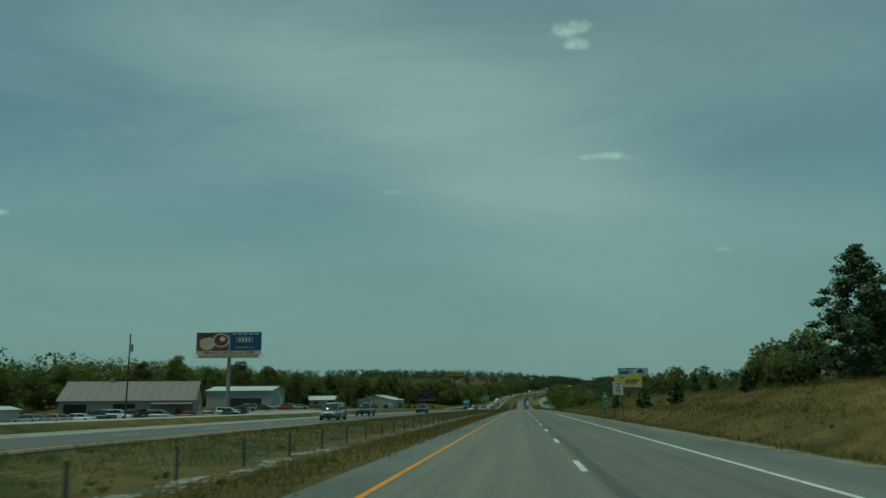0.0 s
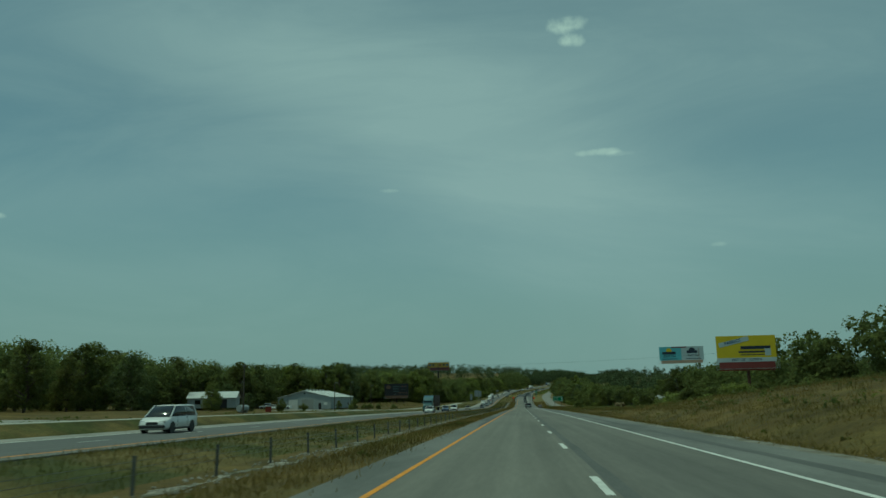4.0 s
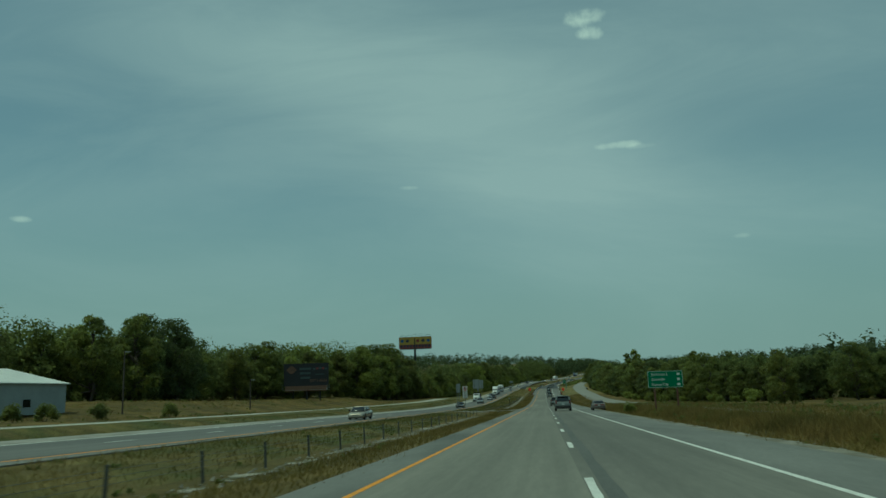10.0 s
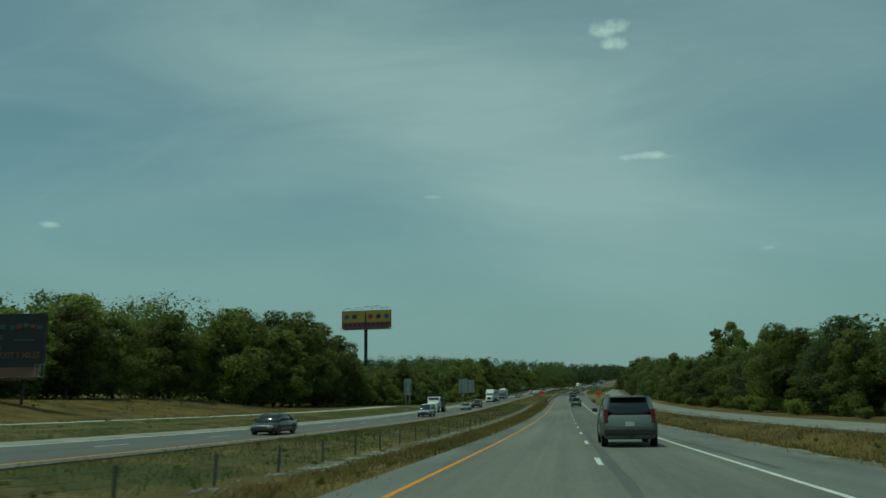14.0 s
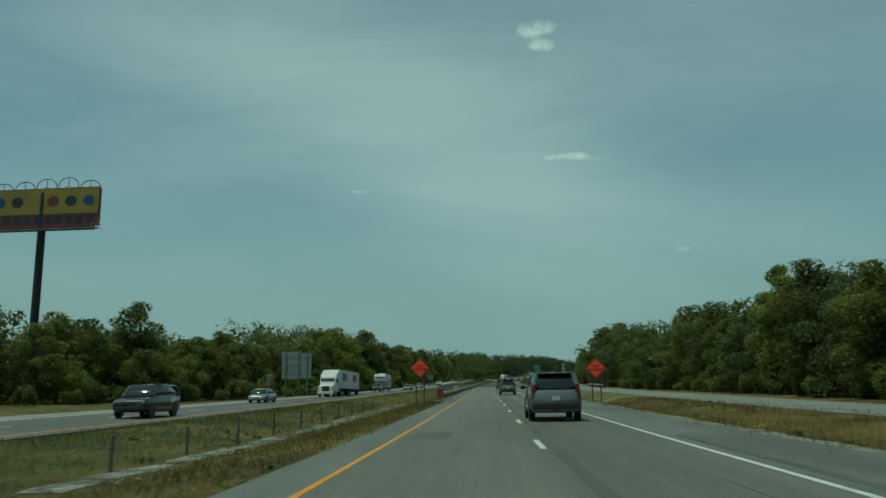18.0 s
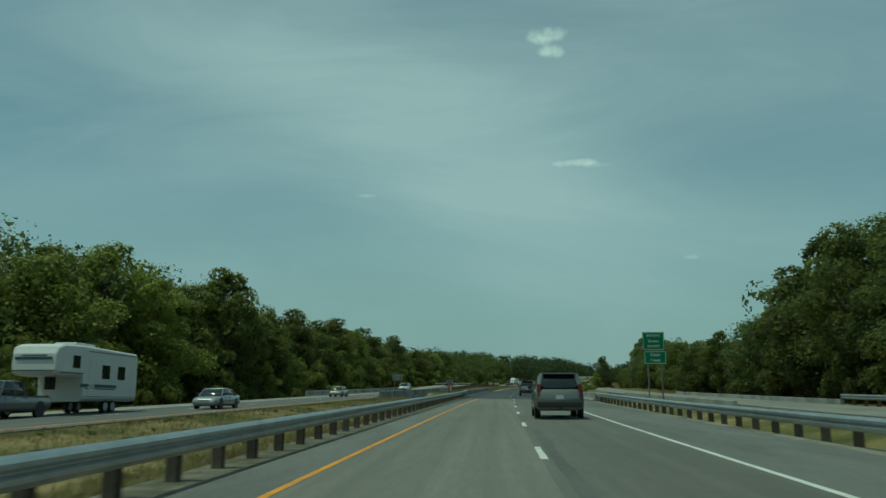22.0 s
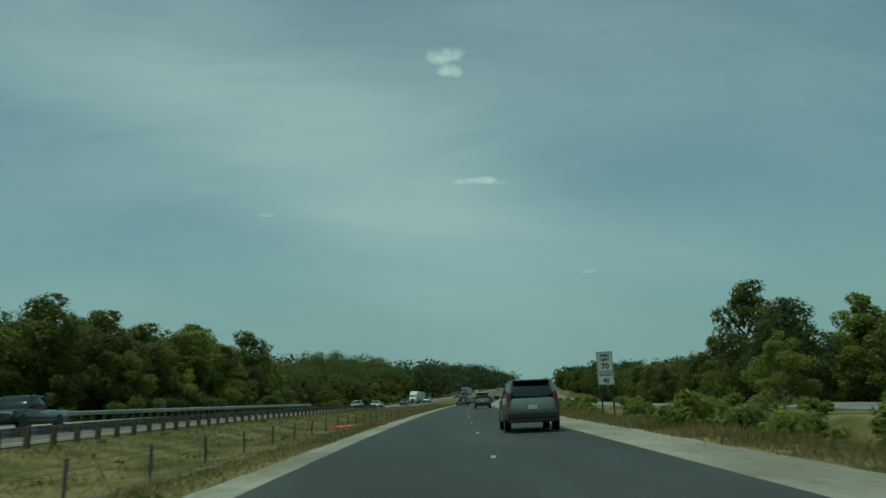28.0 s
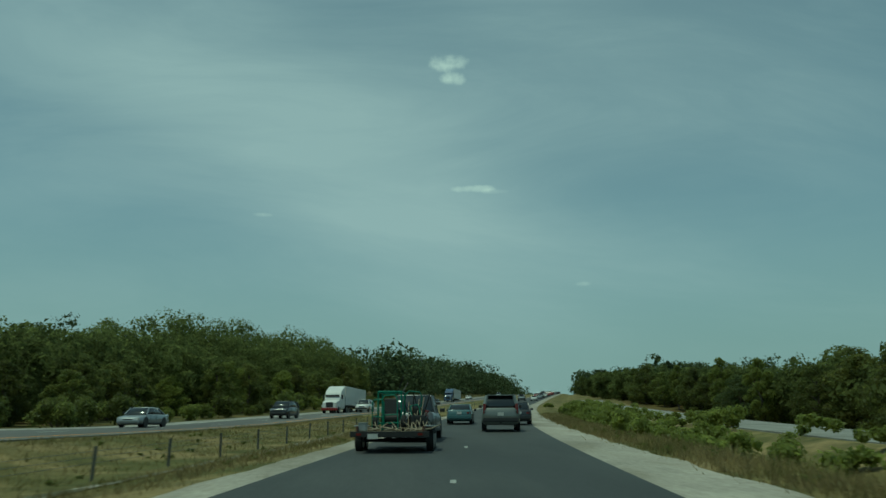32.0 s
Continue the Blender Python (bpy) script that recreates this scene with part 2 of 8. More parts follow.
M["barrier_concrete"] = material("barrier_concrete", (0.30, 0.30, 0.275), 0.9, var=0.18, scale=0.5, fine=10, bump=0.2, bscale=30,
                                 alt=(0.19, 0.19, 0.175), alt_scale=0.35, stretch=(1, 1, 0.5))
M["parapet_stained"] = material("parapet_stained", (0.275, 0.28, 0.255), 0.9, var=0.25, scale=0.4, fine=9, bump=0.2, bscale=30,
                                alt=(0.115, 0.12, 0.112), alt_scale=0.5, stretch=(1, 0.6, 0.35))
M["pale_asphalt"] = material("pale_asphalt", (0.235, 0.23, 0.205), 0.92, var=0.16, scale=0.5, fine=10, bump=0.25, bscale=40, alt=(0.18, 0.175, 0.155), alt_scale=0.3)
M["gravel"] = material("gravel", (0.27, 0.255, 0.215), 0.95, var=0.3, scale=1.2, fine=16, bump=0.6, bscale=18,
                       alt=(0.15, 0.14, 0.11), alt_scale=0.35)
M["verge_gravel"] = material("verge_gravel", (0.215, 0.20, 0.165), 0.95, var=0.35, scale=1.4, fine=14, bump=0.6, bscale=18, alt=(0.12, 0.105, 0.065), alt_scale=0.8, alt_lo=0.45, alt_hi=0.62)
M["stony_dirt"] = material("stony_dirt", (0.150, 0.132, 0.098), 0.95, var=0.45, scale=2.0, fine=14, bump=0.8, bscale=14, alt=(0.085, 0.078, 0.045), alt_scale=1.1, alt_lo=0.45, alt_hi=0.6)
M["frontage_gravel"] = material("frontage_gravel", (0.40, 0.385, 0.335), 0.95, var=0.2, scale=0.8, fine=10, bump=0.4, bscale=18, alt=(0.30, 0.285, 0.24), alt_scale=0.3)
M["mud"] = material("mud", (0.038, 0.033, 0.025), 0.95, var=0.3, scale=1.0, fine=9, bump=0.6, bscale=8)
M["yellow_paint"] = material("yellow_paint", (0.66, 0.27, 0.018), 0.75, var=0.2, scale=2.5, fine=16, alt=(0.36, 0.19, 0.05), alt_scale=1.4,
                             alt_lo=0.55, alt_hi=0.72)
M["white_paint"] = material("white_paint", (0.62, 0.62, 0.58), 0.75, var=0.15, scale=3, fine=18, alt=(0.34, 0.34, 0.31), alt_scale=1.6,
                            alt_lo=0.56, alt_hi=0.72)
M["grass"] = material("grass", (0.082, 0.064, 0.020), 0.95, var=0.5, scale=0.35, fine=5.0, bump=0.9, bscale=5,
                      alt=(0.135, 0.094, 0.030), alt_scale=0.12, alt_lo=0.40, alt_hi=0.62, spec=0.2)
M["dry_grass"] = material("dry_grass", (0.100, 0.096, 0.030), 0.95, var=0.35, scale=0.4, fine=5.0, bump=0.9, bscale=5,
                          alt=(0.205, 0.158, 0.070), alt_scale=0.2, alt_lo=0.43, alt_hi=0.60, spec=0.2)
M["green_grass"] = material("green_grass", (0.062, 0.066, 0.020), 0.95, var=0.45, scale=0.35, fine=5.0, bump=0.9, bscale=5,
                            alt=(0.125, 0.098, 0.034), alt_scale=0.16, alt_lo=0.42, alt_hi=0.58, spec=0.2)
M["bark"] = material("bark", (0.11, 0.09, 0.068), 0.95, var=0.3, scale=3, fine=20, bump=0.6, bscale=14)
M["galvanised"] = material("galvanised", (0.42, 0.44, 0.44), 0.42, 0.85, var=0.2, scale=1.5, fine=10, obj_var=0.1)
M["wood_post"] = material("wood_post", (0.085, 0.07, 0.055), 0.95, var=0.35, scale=4, fine=18, obj_var=0.25, bump=0.4, bscale=20)
M["steel_post"] = material("steel_post", (0.20, 0.21, 0.20), 0.6, 0.6, var=0.25, scale=4, fine=20, obj_var=0.15)

# ---------------- the road's line ----------------
GRADE_S = [-400, 0, 344, 500, 654, 791, 963, 1100, 1200, 1350, 1520, 1650, 1800, 2600]
GRADE_V = [-0.3, -0.71, -1.38, -1.09, 1.60, 2.12, 2.61, 2.25, 3.7, 4.8, 4.8, 1.0, -1.5, -1.5]
_SS = np.arange(-400, 2601, 1.0)
_G = np.interp(_SS, GRADE_S, np.array(GRADE_V) / 100)
_Z = np.concatenate([[0], np.cumsum((_G[1:] + _G[:-1]) / 2)])
_Z -= _Z[400]
_H = np.cumsum(np.select([_SS < 740, _SS < 1100, _SS < 1270, _SS < 1400], [0, 1 / 3430, 1 / 1500, 1 / 5500], 0))
_X = np.concatenate([[0], np.cumsum(np.sin((_H[1:] + _H[:-1]) / 2))])
_Y = np.concatenate([[0], np.cumsum(np.cos((_H[1:] + _H[:-1]) / 2))]) - 400


def heading(s):
    return float(np.interp(s, _SS, _H))


def road_z(s):
    return float(np.interp(s, _SS, _Z))


def step(a, b, x):
    t = min(1.0, max(0.0, (x - a) / (b - a)))
    return t * t * (3 - 2 * t)


def opp_tilt(s):
    """Outward cross slope of the opposite carriageway, as its rise at the outer edge."""
    return float(np.interp(s, [60, 250, 420, 640, 720, 790], [0.03, 0.10, 0.28, 0.26, 0.10, 0.0]))


def bank(s, o):
    """Rise of the opposite carriageway from its cross slope and where it swings past the creek."""
    if o > -17:
        tilt = 0.0
    else:
        tilt = opp_tilt(s) * min(1.0, (-o - 17.0) / 11.5)
    if o > -11 or s < 930 or s > 1170:
        return tilt
    return tilt + step(930, 1010, s) * (1 - step(1105, 1165, s)) * (0.48 * step(11, 16, -o) + 0.045 * max(0.0, min(-o, 32.0) - 16))


def P(s, o, h=0.0):
    """The place s metres along the road, o to the right of the reference line and h above the road surface."""
    a = np.interp(s, _SS, _H)
    y = float(np.interp(s, _SS, _Y)) + (s - 2600 if s > 2600 else s + 400 if s < -400 else 0)
    return Vector((float(np.interp(s, _SS, _X)) + o * math.cos(a), y - o * math.sin(a), float(np.interp(s, _SS, _Z)) + h + bank(s, o)))


def at_road(s, o, h=0.0, turn=0.0):
    """A pose on the road: y runs along it, x to its right; turn in degrees to the left."""
    return Matrix.Translation(P(s, o, h)) @ Matrix.Rotation(-heading(s) + radians(turn), 4, "Z")


def bump01(a, b, c, d, x):
    return step(a, b, x) * (1 - step(c, d, x))


OPP = -0.15                                     # height of the opposite carriageway
CREEK0, CREEK1 = 864.0, 896.0


def cross(s, o):
    """Height of the ground over the road surface."""
    g = 0.0
    if o >= 0:
        fr = front_right(s)
        h = -0.06 if o < 7.7 else -0.55 * bump01(7.7, 9.6, 10.4, 13.5, o) - 0.06
        bank = 2.9 * step(9.0, 25.0, o) * (1 - step(170, 320, s)) + 0.5 * step(26, 60, o) * (1 - step(150, 300, s))
        h += bank
        h += min(9.0, 0.03 * max(0.0, o - 40)) * step(1200, 1480, s)
        h -= 0.9 * bump01(9, 11, 13, 16, o) * bump01(900, 950, 1120, 1200, s)
        h += 0.018 * max(0, o - 30)
        h -= hollow(s, o)
    else:
        q = -o
        if q < 4.0:
            h = -0.06
        elif q < 16.8:
            h = -0.06 - (0.5 if s < 880 else 0.4) * bump01(4.0, 8.6, 9.6, 16.4, q) * (1 - 0.85 * bump01(452, 463, 485, 498, s)) + 0.35 * bump01(11.0, 13.0, 14.0, 16.6, q) * 0.3
            h += (OPP - 0.0) * step(12, 16.8, q)
        elif q < 28.5:
            h = OPP - 0.06
        else:
            h = OPP - 0.06 - 0.4 * bump01(28.5, 30.5, 31.5, 34.5, q) + 0.28 * step(31, 37, q) * (1 - step(640, 700, s))
            h += 2.3 * bump01(53, 70, 110, 160, q) * bump01(425, 480, 610, 665, s)
            h += 0.022 * max(0, min(q, 700) - 45)
            h += min(14.0, 0.086 * max(0.0, q - 34)) * step(1150, 1380, s)
            h -= (0.42 * step(31, 37, q) + 1.1 * step(44, 56, q) + 1.1 * step(64, 76, q)) * (1 - step(150, 205, s))
        h -= 0.4 * step(28.5, 34, q) * step(690, 740, s)
    deep = bump01(CREEK0 - 8, CREEK0 + 4, CREEK1 - 4, CREEK1 + 8, s)
    h -= (6.0 if -29 < o < 27 else 0.8) * deep
    return h


def hollow(s, o):
    """The lower field beside the frontage road past the creek."""
    return 3.4 * step(13, 42, o) * bump01(990, 1080, 1230, 1330, s)


def front_right(s):
    return float(np.interp(s, [300, 480, 525, 612, 700, 950, 1080, 1180, 1260, 1400, 1700], [16.5, 17.2, 18.8, 17.6, 19.0, 21.0, 24.0, 24.0, 19, 17, 17]))


def ground_z(s, o):
    near = 56 if o < 0 else 30
    amp = 0.05 if abs(o) < near else 0.05 + min(1.0, (abs(o) - near) / 120) * 1.0
    p = P(s, o)
    n = noise.noise(Vector((p.x * 0.05, p.y * 0.05, 0))) * 0.6 + noise.noise(Vector((p.x * 0.012, p.y * 0.012, 5)))
    flat = 1.0
    if -4.2 < o < 7.8 or -28.6 < o < -16.6:
        flat = 0.0
    return p.z + cross(s, o) + amp * n * flat


# ---------------- mesh helpers ----------------


def mesh_object(name, verts, faces, mat, parent=None, smooth=False, label=""):
    me = bpy.data.meshes.new(name)
    me.from_pydata([tuple(v) for v in verts], [], faces)
    if isinstance(mat, (list, tuple)):
        for k in mat:
            me.materials.append(k)
    elif mat:
        me.materials.append(mat)
    me.update()
    if smooth:
        me.polygons.foreach_set("use_smooth", [True] * len(me.polygons))
    ob = new(name, me)
    ob.parent = parent
    if label:
        ob["label"] = label
    return ob


def part(name, bm, mat, parent, label="", smooth=False):
    me = bpy.data.meshes.new(name)
    bmesh.ops.recalc_face_normals(bm, faces=bm.faces)
    bm.to_mesh(me)
    bm.free()
    if mat:
        me.materials.append(mat)
    if smooth:
        me.polygons.foreach_set("use_smooth", [True] * len(me.polygons))
    ob = new(name, me)
    ob.parent = parent
    if label:
        ob["label"] = label
    return ob


def empty(name, m=None):
    e = new(name)
    if m is not None:
        e.matrix_world = m
    return e


def box(bm, cx, cy, cz, sx, sy, sz, rot=None, bevel=0.0, taper=None):
    """A box by its centre and sizes; taper scales its top in x and y."""
    r = bmesh.ops.create_cube(bm, size=1.0)
    vs = r["verts"]
    for v in vs:
        k = 1.0
        kx, ky = taper if taper and v.co.z > 0 else (1, 1)
        v.co = Vector((v.co.x * sx * kx, v.co.y * sy * ky, v.co.z * sz))
    if bevel:
        es = list({e for v in vs for e in v.link_edges})
        b = bmesh.ops.bevel(bm, geom=es, offset=bevel, segments=2, affect="EDGES", profile=0.6)
        vs = list({v for f in b["faces"] for v in f.verts} | {v for v in vs if v.is_valid})
    m = Matrix.Translation((cx, cy, cz)) @ (rot.to_4x4() if rot else Matrix())
    for v in vs:
        v.co = m @ v.co
    return bm


def tube(bm, a, b, r0, r1=None, seg=8):
    a, b = Vector(a), Vector(b)
    r1 = r0 if r1 is None else r1
    q = (b - a).to_track_quat("Z", "Y")
    r = bmesh.ops.create_cone(bm, cap_ends=True, segments=seg, radius1=r0, radius2=r1, depth=(b - a).length)
    m = Matrix.Translation((a + b) / 2) @ q.to_matrix().to_4x4()
    for v in r["verts"]:
        v.co = m @ v.co
    return bm


def bm_box(*a, **k):
    return box(bmesh.new(), *a, **k)


def bm_tube(*a, **k):
    return tube(bmesh.new(), *a, **k)


def strip(name, s0, s1, o0, o1, h, mat, parent=None, ds=5.0, n=1, thick=0.0, fo0=None, fo1=None, label=""):
    """A ribbon along the road between two offsets (numbers or functions of s)."""
    k = max(1, int(round((s1 - s0) / ds)))
    f0 = o0 if callable(o0) else (lambda s: o0)
    f1 = o1 if callable(o1) else (lambda s: o1)
    hh = h if callable(h) else (lambda s: h)
    verts, faces = [], []
    for i in range(k + 1):
        s = s0 + (s1 - s0) * i / k
        a, b = f0(s), f1(s)
        for j in range(n + 1):
            verts.append(P(s, a + (b - a) * j / n, hh(s)))
    for i in range(k):
        for j in range(n):
            a = i * (n + 1) + j
            faces.append((a, a + 1, a + n + 2, a + n + 1))
    if thick:
        m0 = len(verts)
        for i in range(k + 1):
            s = s0 + (s1 - s0) * i / k
            verts += [P(s, f0(s), hh(s) - thick), P(s, f1(s), hh(s) - thick)]
        for i in range(k):
            a, b = i * (n + 1), (i + 1) * (n + 1)
            c, d = m0 + 2 * i, m0 + 2 * i + 2
            faces += [(a, b, d, c), (b + n, a + n, c + 1, d + 1), (c, d, d + 1, c + 1)]
        e = k * (n + 1)
        faces += [(0, m0, m0 + 1, n), (e + n, m0 + 2 * k + 1, m0 + 2 * k, e)]
    return mesh_object(name, verts, faces, mat, parent, label=label)


def sweep(name, s0, s1, profile, mat, parent=None, ds=4.0, off=0.0, closed=True, label="", smooth=False, lift=None):
    """A profile of (offset, height) pairs drawn along the road."""
    k = max(1, int(round((s1 - s0) / ds)))
    fo = off if callable(off) else (lambda s: off)
    n = len(profile)
    verts, faces = [], []
    for i in range(k + 1):
        s = s0 + (s1 - s0) * i / k
        verts += [P(s, fo(s) + o, h + (lift(s) if lift else 0.0)) for o, h in profile]
    for i in range(k):
        for j in range(n if closed else n - 1):
            a, b = i * n + j, i * n + (j + 1) % n
            faces.append((a, a + n, b + n, b))
    if closed:
        faces += [tuple(range(n)), tuple(range(k * n + n - 1, k * n - 1, -1))]
    return mesh_object(name, verts, faces, mat, parent, label=label, smooth=smooth)


# ---------------- ground ----------------


def build_ground():
    so = [-2600, -1700, -1100, -750, -520, -380, -290, -230, -185, -150, -125, -105, -90, -78, -68, -60, -54, -48, -44, -40, -37, -34.5,
          -32.5, -31, -29.8, -28.6, -28.3, -25, -21, -17.2, -16.8, -15.6, -14.2, -12.8, -11.4, -10.2, -9.2, -8.2, -7.2, -6.2, -5.2, -4.3, -4.0,
          -2, 0, 3, 6, 7.4, 7.8, 8.6, 9.6, 10.6, 11.8, 13, 14.5, 16, 18, 20.5, 23, 26, 30, 35, 41, 48, 57, 68, 82, 100, 125, 155, 195, 250, 330,
          450, 650, 1000, 1600, 2400]
    ss = list(np.concatenate([np.arange(-380, -60, 40), np.arange(-60, 820, 6), np.arange(820, 906, 3), np.arange(906, 1240, 6),
                              np.arange(1240, 1800, 20), np.arange(1800, 2590, 60), [2700, 3000, 3500, 4200]]))
    verts, faces = [], []
    n = len(so)
    for s in ss:
        for o in so:
            z = ground_z(s, o)
            if s > 2600:
                z = road_z(2600) + 0.01 * abs(o) ** 0.8
            p = P(s, o)
            if s > 2600:
                p = P(2600, o) + Vector((math.sin(heading(2600)) * (s - 2600), math.cos(heading(2600)) * (s - 2600), 0))
            verts.append((p.x, p.y, z))
    for i in range(len(ss) - 1):
        for j in range(n - 1):
            a = i * n + j
            faces.append((a, a + 1, a + n + 1, a + n))
    g = mesh_object("ground", verts, faces, [M["grass"], M["dry_grass"], M["green_grass"]], smooth=True)
    for i in range(len(ss) - 1):
        for j in range(n - 1):
            if ss[i] >= 694 and -33 < so[j] < 24:           # past the creek the verges are drier
                g.data.polygons[i * (n - 1) + j].material_index = 1
            elif so[j] < -28 and so[j] > -53 or -16.9 < so[j] < -10.3:
                g.data.polygons[i * (n - 1) + j].material_index = 2
    tagged(g, "rolling roadside ground of dry summer grass and weeds", "ground", kind="structure")


build_ground()
YEL, DASH, WHT = -2.82, 0.86, 4.40


def dash_o(s):
    """The lane line wanders a little along the way."""
    return float(np.interp(s, [0, 300, 400, 440, 520, 640, 760, 850], [0.87, 0.87, 1.03, 1.06, 0.98, 0.99, 0.92, 0.92]))


S_NEW, S_OLD = 840.0, 843.0
S_END = 1900.0

carriage = empty("road")
tagged(carriage, "worn grey two-lane interstate carriageway with new dark asphalt past the bridge", "road", kind="structure")
strip("left_lane", -60, S_OLD, YEL - 0.02, DASH, 0.0, M["asphalt_old"], carriage, n=3)
strip("right_lane", -60, S_OLD, DASH, WHT, 0.0, M["asphalt_lane"], carriage, n=3)
strip("left_shoulder", -60, S_OLD, lambda s: -3.98 if s < 690 else -4.12 + 0.04 * noise.noise(Vector((s * 0.9, 51, 0))), YEL - 0.02, 0.0, M["asphalt_shoulder"], carriage)
strip("median_gravel", 690, S_OLD, lambda s: -5.15 + 0.2 * noise.noise(Vector((s * 0.8, 55, 0))), -4.0, -0.02, M["stony_dirt"], carriage, ds=1.0, n=2, thick=0.1, label="gravel strip under the median guardrail")


def paved_edge(s):
    """Worn outer edge of the paved shoulder."""
    return float(np.interp(s, [-60, 230, 300, 420, 480, 600, 660, 700], [6.75, 6.75, 7.0, 6.7, 7.0, 7.15, 7.3, 7.6])) + 0.07 * noise.noise(Vector((s * 0.5, 81, 0))) + 0.05 * noise.noise(Vector((s * 1.9, 85, 0)))


strip("right_shoulder", -60, S_OLD, WHT, paved_edge, 0.0, M["asphalt_shoulder"], carriage, ds=1.0, n=2, thick=0.05)
strip("new_asphalt", S_NEW, S_END, lambda s: float(np.interp(s, [912, 922, 990, 1060], [-4.75, -3.8, -3.75, -3.25])), lambda s: float(np.interp(s, [840, 843, 858, 866, 906, 920], [7.85, 7.8, 7.3, 6.95, 6.95, 4.08])), 0.004, M["asphalt_new"], carriage, n=4, thick=0.06)


def ragged_joint():
    """The slanting, uneven start of the new asphalt."""
    v, f, n = [], [], 60
    for i in range(n + 1):
        o = -4.75 + 12.6 * i / n
        a = 836.6 - 1.0 * o + 0.25 * noise.noise(Vector((o * 2.1, 5, 0))) + 0.12 * noise.noise(Vector((o * 7.0, 8, 0)))
        v += [P(min(a, 839.7), o, 0.004), P(840.0, o, 0.004)]
    for i in range(n):
        f.append((2 * i, 2 * i + 2, 2 * i + 3, 2 * i + 1))
    mesh_object("new_asphalt_edge", v, f, M["asphalt_new"], carriage, label="uneven edge of the new asphalt")


ragged_joint()
strip("left_concrete_shoulder", 918, S_END, lambda s: float(np.interp(s, [918, 960, 1000, 1060], [-4.7, -4.7, -4.6, -4.2])) + 0.14 * noise.noise(Vector((s * 0.35, 31, 0))) + 0.10 * noise.noise(Vector((s * 1.6, 34, 0))), -3.2, 0.0, M["rough_concrete"], carriage, ds=0.75, label="pale rough concrete shoulder strip")
strip("right_concrete_shoulder", 915, S_END, 3.9, lambda s: float(np.interp(s, [915, 975, 1060], [5.5, 5.95, 6.0])) + 0.28 * noise.noise(Vector((s * 0.3, 41, 0))) + 0.12 * noise.noise(Vector((s * 1.7, 44, 0))), 0.0, M["rough_concrete"], carriage, n=2, ds=0.75, label="pale rough concrete shoulder strip")
for a, b in ((-60, 205), (205, 520), (520, 780)):
    strip("joint_band", a, b, lambda s: dash_o(s) + 0.14 + 0.03 * noise.noise(Vector((s * 0.4, 3, 0))), lambda s: dash_o(s) + 0.40 + 0.14 * noise.noise(Vector((s * 0.22, 9, 0))), 0.003, M["asphalt_dark"], carriage, ds=1.5, label="darker worn joint beside the lane dashes")
strip("step_joint", 188, 285, lambda s: -3.22 + 0.03 * noise.noise(Vector((s * 0.5, 3, 0))), lambda s: -2.98 + 0.02 * noise.noise(Vector((s * 0.5, 6, 0))), 0.0035, M["seal"], carriage, ds=1.5, label="dark sealed joint beside the yellow line")
strip("shoulder_seam", 40, 330, lambda s: WHT + 0.95 + 0.08 * noise.noise(Vector((s * 0.2, 13, 0))), lambda s: WHT + 1.35 + 0.15 * noise.noise(Vector((s * 0.25, 19, 0))), 0.0035, M["asphalt_dark"], carriage, ds=1.5, label="darker seam in the paved shoulder")
strip("shoulder_seam", 500, 640, lambda s: WHT + 0.42 + 0.05 * noise.noise(Vector((s * 0.3, 13, 0))), lambda s: WHT + 0.66 + 0.12 * noise.noise(Vector((s * 0.3, 19, 0))), 0.0035, M["asphalt_dark"], carriage, ds=1.5, label="darker seam in the paved shoulder")


def crack(s, o, ds_, do, w, rng):
    """A sealed crack wandering across the lane."""
    v, f, n = [], [], 14
    for i in range(n):
        t = i / (n - 1)
        j = 0.10 * noise.noise(Vector((t * 5 + s, o, 1)))
        wd = w * (0.6 + 0.6 * rng.random())
        nx, ns = (1, 0) if abs(ds_) > abs(do) else (0, 1)
        for e in (-1, 1):
            v.append(P(s + ds_ * t + ns * (j + e * wd), o + do * t + nx * (j + e * wd), 0.004))
    f = [(2 * i, 2 * i + 1, 2 * i + 3, 2 * i + 2) for i in range(n - 1)]
    mesh_object("sealed_crack", v, f, M["seal"], carriage)


rng = random.Random(14)
for k in range(44):
    s = 20 + k * 18.2 + rng.uniform(-5, 5)
    if rng.random() < 0.5:
        crack(s, rng.choice((-2.7, 0.95)), 0.4 * rng.uniform(-1, 1), 3.2, 0.007, rng)
    else:
        crack(s, rng.uniform(1.2, 3.9), rng.uniform(3, 9), rng.uniform(-0.3, 0.3), 0.007, rng)
for k in range(9):                               # old repairs
    s = 60 + k * 84 + rng.uniform(-20, 20)
    o = rng.choice((-2.4, 1.6, 2.9, 5.2))
    strip("patch", s, s + rng.uniform(1.2, 3.5), o, o + rng.uniform(0.6, 1.2), 0.0025, M["asphalt_dark"], carriage, label="dark square asphalt patch")
strip("gravel_verge", -60, 826, lambda s: paved_edge(s) - 0.15, lambda s: paved_edge(s) + 0.62 + 0.24 * noise.noise(Vector((s * 0.3, 0, 0))) + 0.14 * noise.noise(Vector((s * 1.6, 4, 0))), -0.018, M["verge_gravel"], carriage, ds=0.75, n=2)

